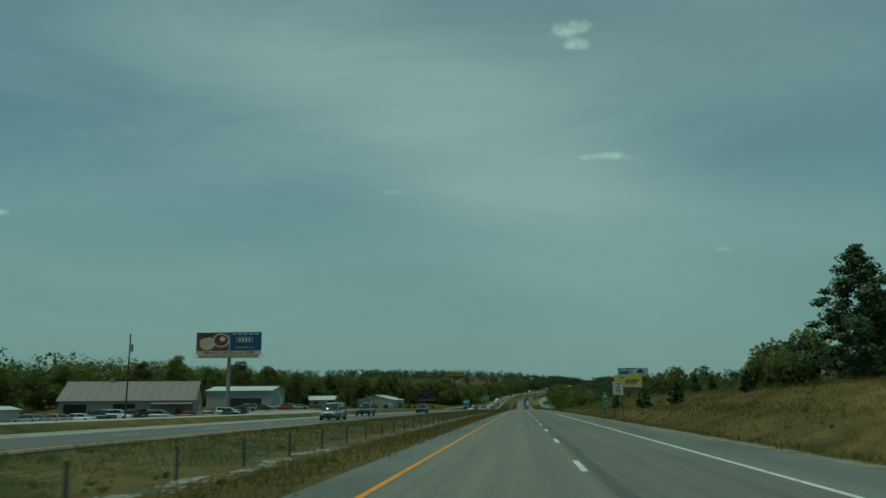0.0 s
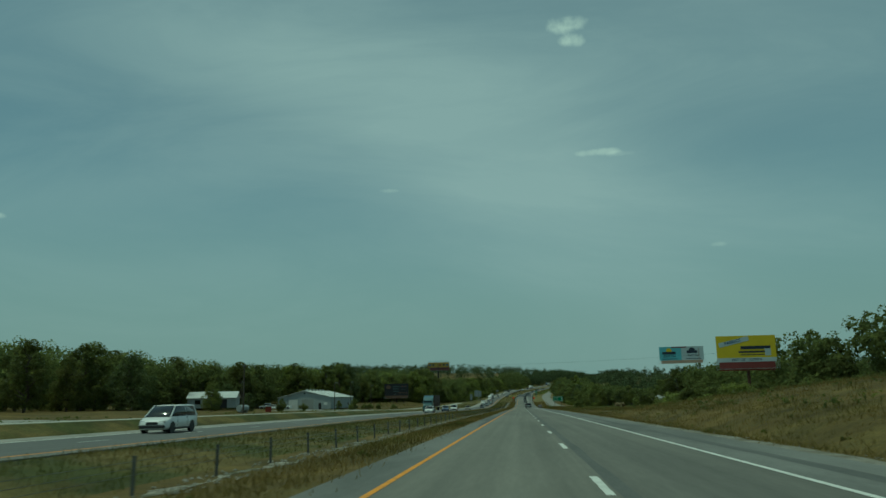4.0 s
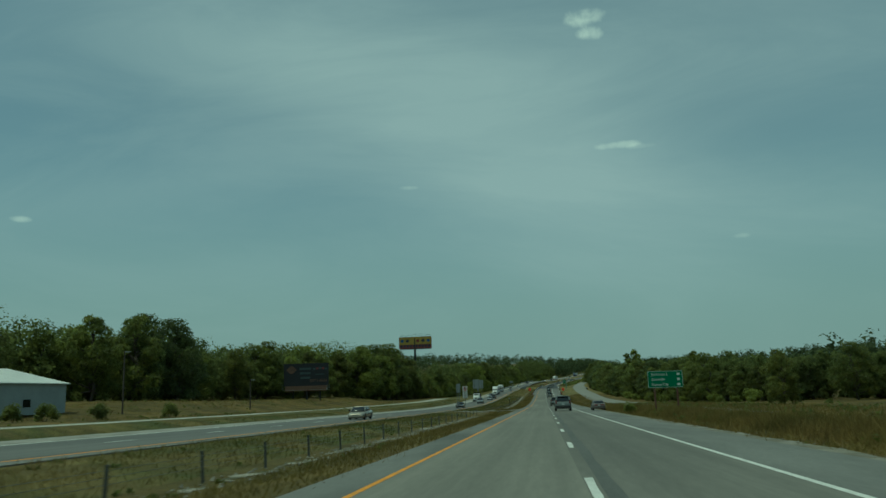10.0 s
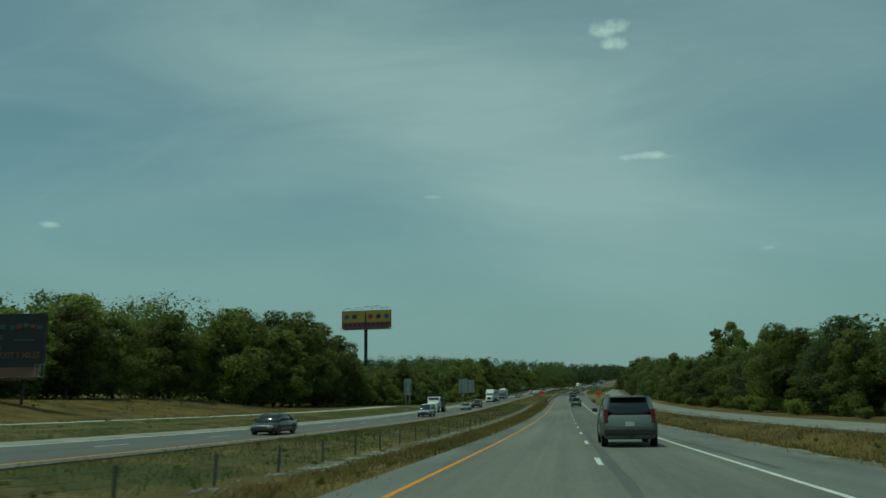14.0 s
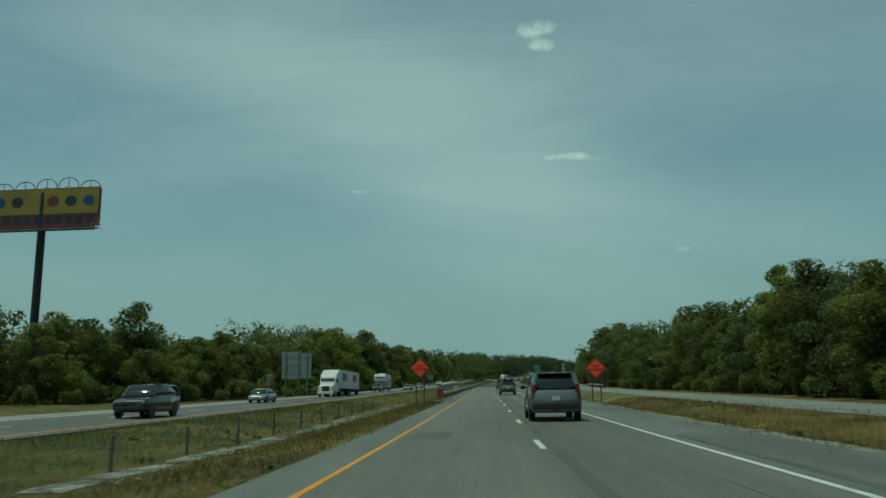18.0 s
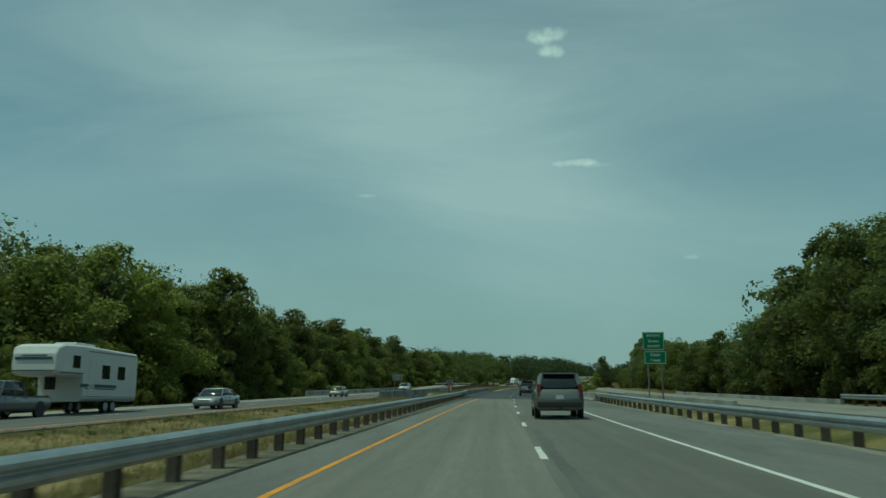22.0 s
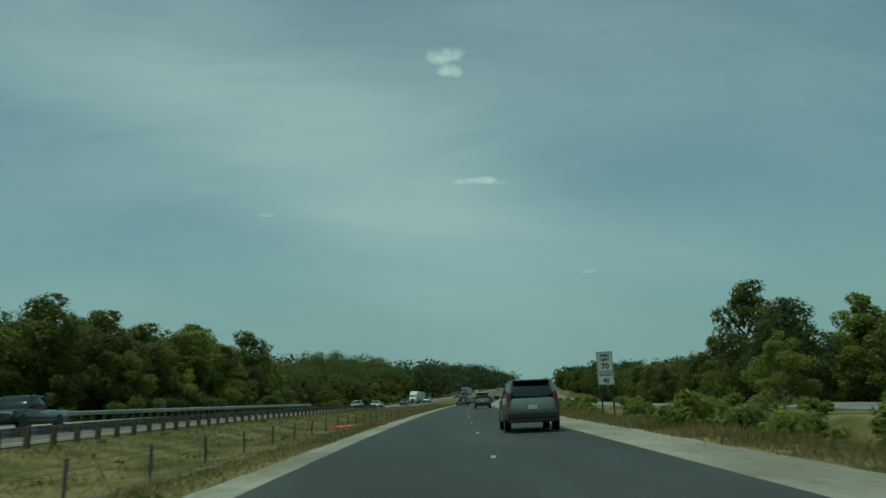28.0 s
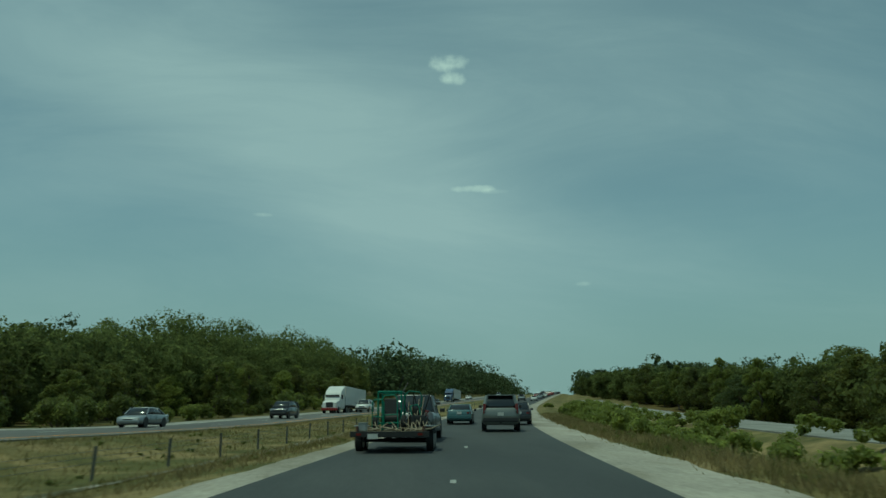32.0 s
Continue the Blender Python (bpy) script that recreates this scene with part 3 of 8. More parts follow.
opposite = empty("road")
tagged(opposite, "opposite two-lane interstate carriageway of pale grey asphalt", "road", kind="structure")
strip("lanes", -60, S_END, -25.3, -18.0, OPP, M["asphalt_opposite"], opposite, n=3)
strip("inner_shoulder", -60, S_END, -18.0, lambda s: -16.85 + 0.10 * noise.noise(Vector((s * 0.4, 71, 0))), OPP, M["asphalt_shoulder"], opposite, ds=2.0, thick=0.12)
strip("outer_shoulder", -60, S_END, lambda s: -28.4 + 0.12 * noise.noise(Vector((s * 0.4, 75, 0))), -25.3, OPP, M["concrete"], opposite, ds=2.0, n=2, thick=0.12)


# painted lines
marks = empty("lane_markings")
tagged(marks, "worn yellow and white painted lane lines on the asphalt", "road marking", kind="structure")
for a, b in ((-60, 120), (120, 300), (300, 480), (480, 660), (660, 837)):
    strip("yellow_line", a, b, lambda s: YEL - 0.05 - (0.08 if s > 700 else 0.0), lambda s: YEL + 0.075 - (0.08 if s > 700 else 0.0), 0.005, M["yellow_paint"], marks, label="solid yellow edge line")
    strip("white_line", a, min(b, 834.5), WHT - 0.07, WHT + 0.07, 0.005, M["white_paint"], marks, label="solid white edge line")
for a, b in ((-60, 400), (400, 800), (800, 1200), (1200, S_END)):
    strip("yellow_line", a, b, -18.11, -17.89, OPP + 0.005, M["yellow_paint"], marks)
    strip("white_line", a, b, -25.4, -25.2, OPP + 0.005, M["white_paint"], marks)


def dash(s, o, h, length, rng):
    v, f, n = [], [], 7
    for i in range(n):
        t = i / (n - 1)
        for e in (-1, 1):
            v.append(P(s - length + length * t, o + e * (0.075 + rng.uniform(-0.012, 0.008)), h))
    f = [(2 * i, 2 * i + 1, 2 * i + 3, 2 * i + 2) for i in range(n - 1)]
    mesh_object("dash", v, f, M["white_paint"], marks)


rng = random.Random(4)
s = 370.0 - 12.08 * 33
while s < S_NEW:
    dash(s, dash_o(s), 0.005, 3.05, rng)
    s += 12.08 if s < 333 else 12.2
s = -30.0
while s < 1500:
    dash(s, -21.65, OPP + 0.005, 3.05, rng)
    s += 12.19
for k in range(24):                              # small temporary tabs on the new asphalt
    part("tab", bm_box(0, 0, 0.03, 0.11, 0.05, 0.055, taper=(1, 0.5)), M["white_paint"], marks, "small temporary lane tab").matrix_world = at_road(S_NEW + 4 + k * 12.2, 0.5)

# frontage roads
fr = empty("frontage_road")
tagged(fr, "narrow pale frontage road running beside the highway", "road", kind="structure")
strip("surface", 408, 1330, lambda s: front_right(s) - float(np.interp(s, [408, 470], [0.2, 3.3])), lambda s: front_right(s) + float(np.interp(s, [408, 470], [1.2, 3.3])), lambda s: 0.02 - hollow(s, front_right(s) - 3.3), M["pale_asphalt"], fr, ds=6, n=2, thick=0.25)
fl = empty("frontage_road")
tagged(fl, "pale gravel frontage road beyond the opposite carriageway", "road", kind="structure")


def fl_h(s):
    return float(np.interp(s, [0, 125, 145, 175, 400, 470, 560, 660], [0.15, 0.2, 0.35, 0.54, 0.54, 0.60, 0.60, 0.46])) - opp_tilt(s)


def fl_o(s):
    return float(np.interp(s, [0, 400, 450, 500, 560, 620, 680], [-38.0, -38.5, -42.0, -48.0, -49.0, -43.0, -40.0])) + 0.25 * noise.noise(Vector((s * 0.05, 61, 0)))


strip("surface", -40, 665, lambda s: fl_o(s) - 3.0, lambda s: fl_o(s) + 2.7, fl_h, M["frontage_gravel"], fl, ds=4, n=2)


def frontage_slope(d_top, d_foot):
    """Grassed side slope from the frontage road's edge down to the ground."""
    v, f = [], []
    for i in range(351):
        s = -40 + 2.0 * i
        o_top, o_foot = fl_o(s) + d_top, fl_o(s) + d_foot
        k = 0.3 * noise.noise(Vector((s * 0.25, d_top, 0))) + 0.15 * noise.noise(Vector((s * 1.1, d_top, 3)))
        for q, dz in ((0.0, 0.012), (0.35, -0.03), (1.0, 0.0)):
            o = o_top + (o_foot - o_top) * q + (k * (1 - q) if o_foot > o_top else -k * (1 - q))
            p = P(s, o, fl_h(s) + dz)
            if q == 1.0:
                p.z = min(p.z, ground_z(s, o) - 0.05)
            v.append(p)
    for i in range(350):
        for j in range(2):
            a = i * 3 + j
            f.append((a, a + 1, a + 4, a + 3) if d_foot > d_top else (a, a + 3, a + 4, a + 1))
    e = mesh_object("side_slope", v, f, M["green_grass"])
    e.parent = fl


frontage_slope(2.5, 5.6)
frontage_slope(-2.8, -6.0)

# ---------------- vegetation ----------------
M["leaf"] = material("leaf", (0.158, 0.182, 0.055), 0.45, var=0.2, scale=0.5, fine=3, obj_var=0.28, island=0.22, translucent=0.75, spec=0.42,
                     alt=(0.194, 0.201, 0.052), alt_scale=0.35)
M["leaf_olive"] = material("leaf_olive", (0.184, 0.187, 0.052), 0.45, var=0.2, scale=0.5, fine=3, obj_var=0.25, island=0.22, translucent=0.75, spec=0.42,
                           alt=(0.153, 0.174, 0.052), alt_scale=0.4)
M["leaf_deep"] = material("leaf_deep", (0.131, 0.160, 0.057), 0.45, var=0.2, scale=0.5, fine=3, obj_var=0.25, island=0.22, translucent=0.7, spec=0.42)
# light green foliage; kept bright so it also lifts the dark left woods
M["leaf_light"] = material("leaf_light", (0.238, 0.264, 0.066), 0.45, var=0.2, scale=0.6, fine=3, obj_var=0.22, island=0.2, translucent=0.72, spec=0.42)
M["needle"] = material("needle", (0.06, 0.088, 0.034), 0.6, var=0.2, scale=0.6, fine=4, obj_var=0.2, island=0.4, translucent=0.10, spec=0.3)
# leaf colour darkened for the hills' shaded sides, then lifted for haze
M["shaded_hill_leaf"] = material("shaded_hill_leaf", (0.086, 0.108, 0.050), 0.85, var=0.3, scale=0.02, fine=0.15, island=0.25, translucent=0.4, spec=0.15)
M["far_leaf"] = material("far_leaf", (0.160, 0.182, 0.062), 0.8, var=0.3, scale=0.02, fine=0.15, island=0.25, translucent=0.68, spec=0.2)
M["green_blade"] = material("green_blade", (0.118, 0.122, 0.036), 0.9, var=0.3, scale=0.12, fine=1.0, island=0.3, translucent=0.45, spec=0.2,
                            alt=(0.20, 0.152, 0.056), alt_scale=0.16, alt_lo=0.42, alt_hi=0.58)
M["straw_blade"] = material("straw_blade", (0.26, 0.205, 0.095), 0.9, var=0.3, scale=0.12, fine=1.0, island=0.3, translucent=0.45, spec=0.2,
                            alt=(0.150, 0.140, 0.045), alt_scale=0.22, alt_lo=0.50, alt_hi=0.62)
M["blade"] = material("blade", (0.150, 0.128, 0.038), 0.9, var=0.3, scale=0.12, fine=1.0, island=0.3, translucent=0.45, spec=0.2,
                      alt=(0.225, 0.160, 0.056), alt_scale=0.10, alt_lo=0.38, alt_hi=0.6)


def leaf_arrays(r, centers, radii, count, size, droop=0.25, shell=0.7):
    """Pointed leaf clusters scattered over the shells of clumps; all in numpy."""
    w = np.array([a[0] * a[1] + a[0] * a[2] for a in radii])
    idx = r.choice(len(centers), count, p=w / w.sum())
    d = r.normal(size=(count, 3))
    d[:, 2] += 0.25
    d /= np.linalg.norm(d, axis=1, keepdims=True)
    inner = r.random((count, 1)) < 0.28          # larger leaf masses inside, finer leaves over them
    k = np.where(inner, shell - 0.12 + 0.22 * r.random((count, 1)), 0.82 + 0.2 * r.random((count, 1)) ** 1.5)
    pos = np.array(centers)[idx] + d * np.array(radii)[idx] * k
    nrm = d + r.normal(size=(count, 3)) * 0.55
    nrm[:, 2] += 0.35
    nrm /= np.linalg.norm(nrm, axis=1, keepdims=True)
    t = np.cross(nrm, r.normal(size=(count, 3)))
    t /= np.linalg.norm(t, axis=1, keepdims=True) + 1e-9
    b = np.cross(nrm, t)
    sz = size * (0.6 + 0.7 * r.random((count, 1))) * np.where(inner, 2.0, 1.0)
    q = np.stack([pos - t * sz * 0.6 + b * sz * 0.8, pos - t * sz * 0.6 - b * sz * 0.8, pos + t * sz * 0.8 - nrm * sz * droop], 1)
    return q.reshape(-1, 3)


def quads_mesh(name, verts, mat, k=4):
    n = len(verts) // k
    me = bpy.data.meshes.new(name)
    me.vertices.add(len(verts))
    me.vertices.foreach_set("co", verts.astype(np.float32).ravel())
    me.loops.add(k * n)
    me.loops.foreach_set("vertex_index", np.arange(k * n, dtype=np.int32))
    me.polygons.add(n)
    me.polygons.foreach_set("loop_start", np.arange(0, k * n, k, dtype=np.int32))
    me.materials.append(mat)
    me.update(calc_edges=True)
    return me


def limb(bm, a, b, r0, r1, r, kinks=3):
    pts = [Vector(a).lerp(Vector(b), i / kinks) for i in range(kinks + 1)]
    for i in range(1, kinks):
        pts[i] += Vector(r.normal(size=3)) * (Vector(b) - Vector(a)).length * 0.06
    for i in range(kinks):
        tube(bm, pts[i], pts[i + 1], r0 + (r1 - r0) * i / kinks, r0 + (r1 - r0) * (i + 1) / kinks, 6)
    return pts


def make_tree(seed, height, spread, leaves, size, mat, label, base=0.28, clumps=18, lean=0.0, tall=1.0, sparse=False):
    r = np.random.default_rng(seed)
    e = empty("tree")
    bm = bmesh.new()
    top = Vector((r.normal() * 0.3 + lean, r.normal() * 0.3, height * 0.78))
    limb(bm, (0, 0, -0.5), top, height * 0.018 + 0.05, 0.05, r, 4)
    cs, rs = [], []
    for i in range(clumps):
        u = (i + 0.5) / clumps
        z = height * (base + (0.95 - base) * u)
        env = math.sin(math.pi * min(1.0, 0.16 + 0.84 * u ** 0.85)) ** 0.6 if u < 0.97 else 0.25
        a = i * 2.4 + r.normal() * 0.5
        rad = spread * env * (0.35 + 0.62 * r.random()) * (0.75 if sparse else 1)
        c = np.array([math.cos(a) * rad, math.sin(a) * rad, z + r.normal() * 0.3])
        k = spread * (0.26 + 0.18 * r.random()) * (0.7 + 0.3 * env)
        cs.append(c)
        rs.append((k, k * (0.8 + 0.4 * r.random()), k * (0.62 + 0.25 * r.random()) * tall))
        if i % 2 == 0 or sparse:
            z0 = max(height * 0.12, z - spread * 0.55)
            limb(bm, Vector((0, 0, 0)).lerp(top, min(0.95, z0 / top.z)), c, height * 0.008 + 0.03, 0.02, r, 2)
    part("trunk", bm, M["bark"], e)
    crown = new("crown", quads_mesh("crown", leaf_arrays(r, cs, rs, leaves, size), mat, 3))
    crown.parent = e
    tagged(e, label, "tree")
    return e


def make_pine(seed, height, spread, leaves, label):
    r = np.random.default_rng(seed)
    e = empty("tree")
    bm = bmesh.new()
    limb(bm, (0, 0, -0.5), (0.2, 0.1, height * 0.97), height * 0.016 + 0.05, 0.03, r, 4)
    cs, rs = [], []
    n = 44
    for i in range(n):
        u = (i + 0.5) / n
        z = height * (0.08 + 0.9 * u)
        rad = spread * (1 - u) ** 0.8 * (0.6 + 0.6 * r.random())
        a = i * 2.4 + r.normal() * 0.3
        for k in (0.45, 0.95):
            cs.append(np.array([math.cos(a) * rad * k, math.sin(a) * rad * k, z + rad * k * 0.22]))
            w = spread * 0.17 * (0.6 + 0.6 * r.random()) * (1.1 - 0.5 * u)
            rs.append((w * 1.3, w * 1.3, w * 0.62))
        limb(bm, (0, 0, z - rad * 0.05), cs[-1], 0.05, 0.015, r, 2)
    part("trunk", bm, M["bark"], e)
    crown = new("crown", quads_mesh("crown", leaf_arrays(r, cs, rs, leaves, 0.14, shell=0.35), M["needle"], 3))
    crown.parent = e
    tagged(e, label, "tree")
    return e


def make_shrub(seed, height, spread, leaves, size, mat, label, clumps=8):
    r = np.random.default_rng(seed)
    e = empty("shrub")
    bm = bmesh.new()
    cs, rs = [], []
    for i in range(clumps):
        a, rad = r.random() * 6.3, spread * 0.75 * r.random() ** 0.6
        z = height * (0.25 + 0.55 * r.random() * (1 - 0.5 * rad / spread))
        cs.append(np.array([math.cos(a) * rad, math.sin(a) * rad, z]))
        k = spread * (0.3 + 0.22 * r.random())
        rs.append((k, k, min(z, k * 1.1)))
        tube(bm, (0, 0, -0.2), cs[-1], 0.035, 0.012, 5)
    part("stem", bm, M["bark"], e)
    crown = new("foliage", quads_mesh("foliage", leaf_arrays(r, cs, rs, leaves, size, shell=0.45), mat, 3))
    crown.parent = e
    tagged(e, label, "shrub")
    return e


used = set()


def plant(proto, s, o, scale=1.0, turn=0.0, sink=0.15, group="", zs=None, wide=1.0):
    """Puts a tree there: the first time the one that was built, then copies."""
    p = P(s, o)
    m = Matrix.Translation((p.x, p.y, ground_z(s, o) - sink)) @ Matrix.Rotation(turn, 4, "Z")
    proto_scale = (scale * wide, scale * wide, scale * (zs or 1.0))
    if proto not in used:
        used.add(proto)
        proto.matrix_world = m @ Matrix.Diagonal((*proto_scale, 1))
        t = proto
    else:
        keep = proto.scale.copy()
        proto.scale = proto_scale
        t = copy_thing(proto, m)
        proto.scale = keep
    if group:
        t["group"] = group
    return t


BROAD = "full-crowned deciduous tree with dark green summer leaves"
near_trees = [make_tree(11 + k, 14.0 + (k % 3), 4.6 + 0.4 * (k % 4), 11000, 0.16, M[("leaf", "leaf_olive", "leaf", "leaf_deep", "leaf")[k]], BROAD, 0.05 + 0.03 * (k % 3), 40) for k in range(5)]
near_trees.append(make_tree(31, 16.5, 3.6, 9000, 0.16, M["leaf_light"], "tall slender cottonwood with lighter green leaves", 0.16, 30, tall=1.3))
# two trees with lightened leaves stand in for light missing on the left woods
left_trees = near_trees[:3] + [make_tree(61 + k, 14.5, 5.0, 11000, 0.16, M["leaf_light"], "full-crowned deciduous tree with summer leaves lightened to brighten the left woods", 0.06, 40) for k in range(2)]
light_trees = [make_tree(41 + k, 7.5, 3.3, 5200, 0.12, M["leaf_light"], "young light green tree at the wood's edge", 0.06, 24) for k in range(2)]
thin_tree = make_tree(81, 12.0, 3.6, 800, 0.26, M["leaf"], "sparse half-dead tree with bare twigs above the wood", 0.3, 18, sparse=True)
pine = make_pine(91, 11.4, 5.4, 15000, "tall dark green pine with ragged branches on the bank")
cedar = make_pine(93, 2.6, 1.0, 1500, "small dark red cedar on the grassy bank")
bushes = [make_shrub(101 + k, 2.6, 1.9, 1500, 0.12, M["leaf"], "dense green roadside bush") for k in range(2)]
light_bushes = [make_shrub(111 + k, 2.2, 1.7, 1400, 0.115, M["leaf_light"], "bright green leafy roadside bush") for k in range(2)]

rng = random.Random(21)


def belt(s0, s1, gap, off, jit, protos, lo, hi, group, tall=None):
    """A row of trees; tall gives their height over the road along it."""
    s = s0
    while s < s1:
        o = (off(s) if callable(off) else off) + rng.uniform(-jit, jit)
        k = rng.uniform(lo, hi) * (tall(s) / 15.5 if tall else 1.0)
        plant(rng.choice(protos), s + rng.uniform(-gap * 0.3, gap * 0.3), o, k, rng.uniform(0, 6.28), group=group, zs=rng.uniform(0.92, 1.1), wide=1.2 if tall else 1.0)
        s += gap


filler = []                                    # trees behind the first rows: s, o, height, leaves, leaf size


def fill(s0, s1, gap, off, jit, tall, leaves=1250, size=0.26):
    s = s0
    while s < s1:
        filler.append((s + rng.uniform(-gap, gap) * 0.4, off(s) + rng.uniform(-jit, jit), tall(s) * rng.uniform(0.8, 1.12), leaves, size))
        s += gap


LW, RW = "woods beyond the opposite carriageway", "woods beside the frontage road"


def lut(*pairs):
    return lambda s: float(np.interp(s, [p[0] for p in pairs], [p[1] for p in pairs]))


edge_l = lut((560, -82), (640, -66), (700, -56), (760, -46), (900, -43), (1100, -44), (1400, -48))
tall_l = lut((575, 15), (600, 16.5), (640, 20.5), (672, 20.5), (683, 17.5), (692, 12.8), (705, 11.6), (715, 10.8), (735, 10.2), (755, 10.5), (790, 9.8), (803, 11), (810, 16), (825, 18), (865, 18.2), (872, 17), (890, 17),
             (905, 16.2), (920, 15.4), (950, 15.2), (985, 15), (1020, 13.2), (1035, 11.8), (1047, 11.4), (1064, 12.4), (1077, 14), (1104, 15), (1120, 13.6), (1145, 11.0), (1180, 11.6), (1214, 13.2), (1265, 16.4), (1340, 17.4), (1430, 17))
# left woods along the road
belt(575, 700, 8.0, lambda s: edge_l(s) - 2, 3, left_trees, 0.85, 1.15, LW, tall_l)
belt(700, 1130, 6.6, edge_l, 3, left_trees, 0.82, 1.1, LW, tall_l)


def stepped(k):
    """Past the creek's woods the trees climb a hillside: low in front, higher behind."""
    return lambda s: tall_l(s) * float(np.interp(s, [1095, 1140], [1.0, k]))


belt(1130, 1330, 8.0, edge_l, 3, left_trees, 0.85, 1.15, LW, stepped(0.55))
belt(690, 1120, 15.0, lambda s: edge_l(s) + 5.5, 1.8, light_trees, 0.6, 1.05, LW)
belt(690, 1330, 7.0, lambda s: edge_l(s) + 7.5, 1.6, bushes + light_bushes, 0.7, 1.35, LW)
fill(575, 840, 4.5, lambda s: edge_l(s) - 6, 3, tall_l, 1700, 0.21)
fill(840, 1010, 4.0, lambda s: edge_l(s) - 6, 3, tall_l, 2600, 0.20)
fill(1010, 1330, 4.5, lambda s: edge_l(s) - 6, 3, stepped(0.76), 2600, 0.2)
fill(575, 1100, 5.5, lambda s: edge_l(s) - 14, 4, tall_l)
fill(1100, 1340, 5.0, lambda s: edge_l(s) - 14, 4, stepped(0.94), 2900, 0.21)
fill(575, 1100, 7.0, lambda s: edge_l(s) - 26, 7, tall_l, 650, 0.36)
fill(1100, 1360, 5.0, lambda s: edge_l(s) - 25, 6, stepped(1.10), 3200, 0.24)
# left woods behind the buildings and the field
edge_b = lut((0, -150), (200, -118), (300, -112), (420, -104), (580, -84))
tall_b = lut((0, 11), (200, 12), (300, 15), (375, 16.2), (480, 16), (580, 15.2))
belt(150, 580, 14.0, edge_b, 4, left_trees, 0.85, 1.1, LW, tall_b)
fill(0, 600, 4.0, lambda s: edge_b(s) - 2, 4, tall_b, 1100, 0.28)
fill(0, 600, 5.0, lambda s: edge_b(s) - 14, 5, tall_b)
fill(0, 600, 6.0, lambda s: edge_b(s) - 30, 8, lambda s: tall_b(s) + 2)
# right woods
edge_r = lut((300, 78), (400, 66), (470, 40), (520, 33), (640, 30), (760, 31), (900, 33), (1100, 44), (1200, 45), (1270, 36), (1340, 25), (1450, 19), (1600, 17))
tall_r = lut((330, 9), (480, 7), (505, 7.2), (520, 9.6), (560, 10.2), (600, 10.5), (640, 11), (690, 10.6), (720, 11.0), (757, 10.4), (771, 10.6), (790, 12.6), (812, 14.2), (840, 15.4), (848, 14), (860, 10), (870, 9.5), (900, 8.3),
             (925, 9), (955, 11.6), (985, 12), (1020, 13.6), (1040, 12), (1060, 10.4), (1128, 10.6), (1160, 10.8), (1200, 11.3), (1252, 9.6), (1312, 8.2), (1361, 8.2), (1450, 8), (1560, 7.5))
belt(480, 830, 7.2, edge_r, 2, near_trees, 0.85, 1.12, RW, tall_r)
belt(832, 1100, 8.0, edge_r, 2.5, near_trees, 0.85, 1.1, RW, tall_r)
belt(1100, 1300, 11.0, edge_r, 3, near_trees, 0.85, 1.1, RW, tall_r)
fill(1300, 1540, 9.0, edge_r, 3, tall_r, 3000, 0.2)
belt(340, 480, 12.0, edge_r, 4, near_trees, 0.85, 1.1, RW, tall_r)
fill(330, 830, 4.0, lambda s: edge_r(s) + 3, 2, tall_r, 1200, 0.24)
fill(330, 830, 5.0, lambda s: edge_r(s) + 11, 4, tall_r)
fill(830, 1540, 4.0, lambda s: edge_r(s) + 4, 2, tall_r, 1200, 0.24)
fill(895, 1540, 5.0, lambda s: edge_r(s) + 12, 4, tall_r)
belt(480, 830, 6.5, lambda s: edge_r(s) - 4.0, 1.4, bushes + light_bushes, 0.6, 1.2, RW)
# bushes on the right side past the bridge
belt(912, 1250, 3.4, lambda s: float(np.interp(s, [912, 1000, 1060], [12.6, 12.0, 10.6])), 1.3, light_bushes + light_bushes + light_bushes + bushes[:1], 0.28, 0.54, "bushes on the road bank")
plant(near_trees[1], 1029, 25.0, 0.72, 1.0)
plant(near_trees[3], 1021, 25.5, 0.6, 3.0)
plant(light_trees[0], 1016, 22.4, 0.7, 2.0)
plant(light_trees[1], 1034, 23.5, 0.5, 0.3)
plant(bushes[1], 992, 10.6, 0.9, 0.4)
plant(light_bushes[0], 984.5, 9.9, 0.85, 2.4)
# bushes and trees on the right bank at the start
for a, b, k in ((66, 27.0, 1.0), (75, 32, 0.8), (60, 33, 1.0), (69, 37, 0.9), (84, 35.0, 0.6)):
    plant(pine, a, b, k, a)
for a, b, k in ((84, 25.5, 1.9), (91, 28.0, 1.7), (77, 23.2, 1.5), (97, 29.5, 1.4), (80, 27.5, 2.2), (104, 30, 1.5), (71, 22.5, 1.2)):
    plant(bushes[int(a) % 2], a, b, k, a)
for a, b, k in ((100, 14.6, 1.0), (90, 16.6, 1.0), (118, 16.8, 0.7), (128, 14.5, 0.8), (78, 21.0, 0.8), (108, 22.5, 0.8), (118, 27, 0.9)):
    plant(cedar, a, b, k, a)
belt(120, 330, 7.5, lambda s: float(np.interp(s, [120, 200, 260, 330], [38, 40, 36, 36])), 4, bushes, 0.4, 0.8, "scrub on the grassy bank")
belt(150, 345, 7.0, lambda s: float(np.interp(s, [150, 220, 260, 345], [33, 32, 30, 29])), 3, bushes + light_bushes, 0.7, 1.5, "scrub on the grassy bank", lut((150, 4.5), (225, 6), (265, 15.5), (345, 15.5)))
fill(230, 360, 5.0, lambda s: 46, 6, lambda s: 10)
belt(300, 470, 9.0, lambda s: edge_r(s) - 14, 4, bushes + near_trees[:2], 0.25, 0.5, RW)
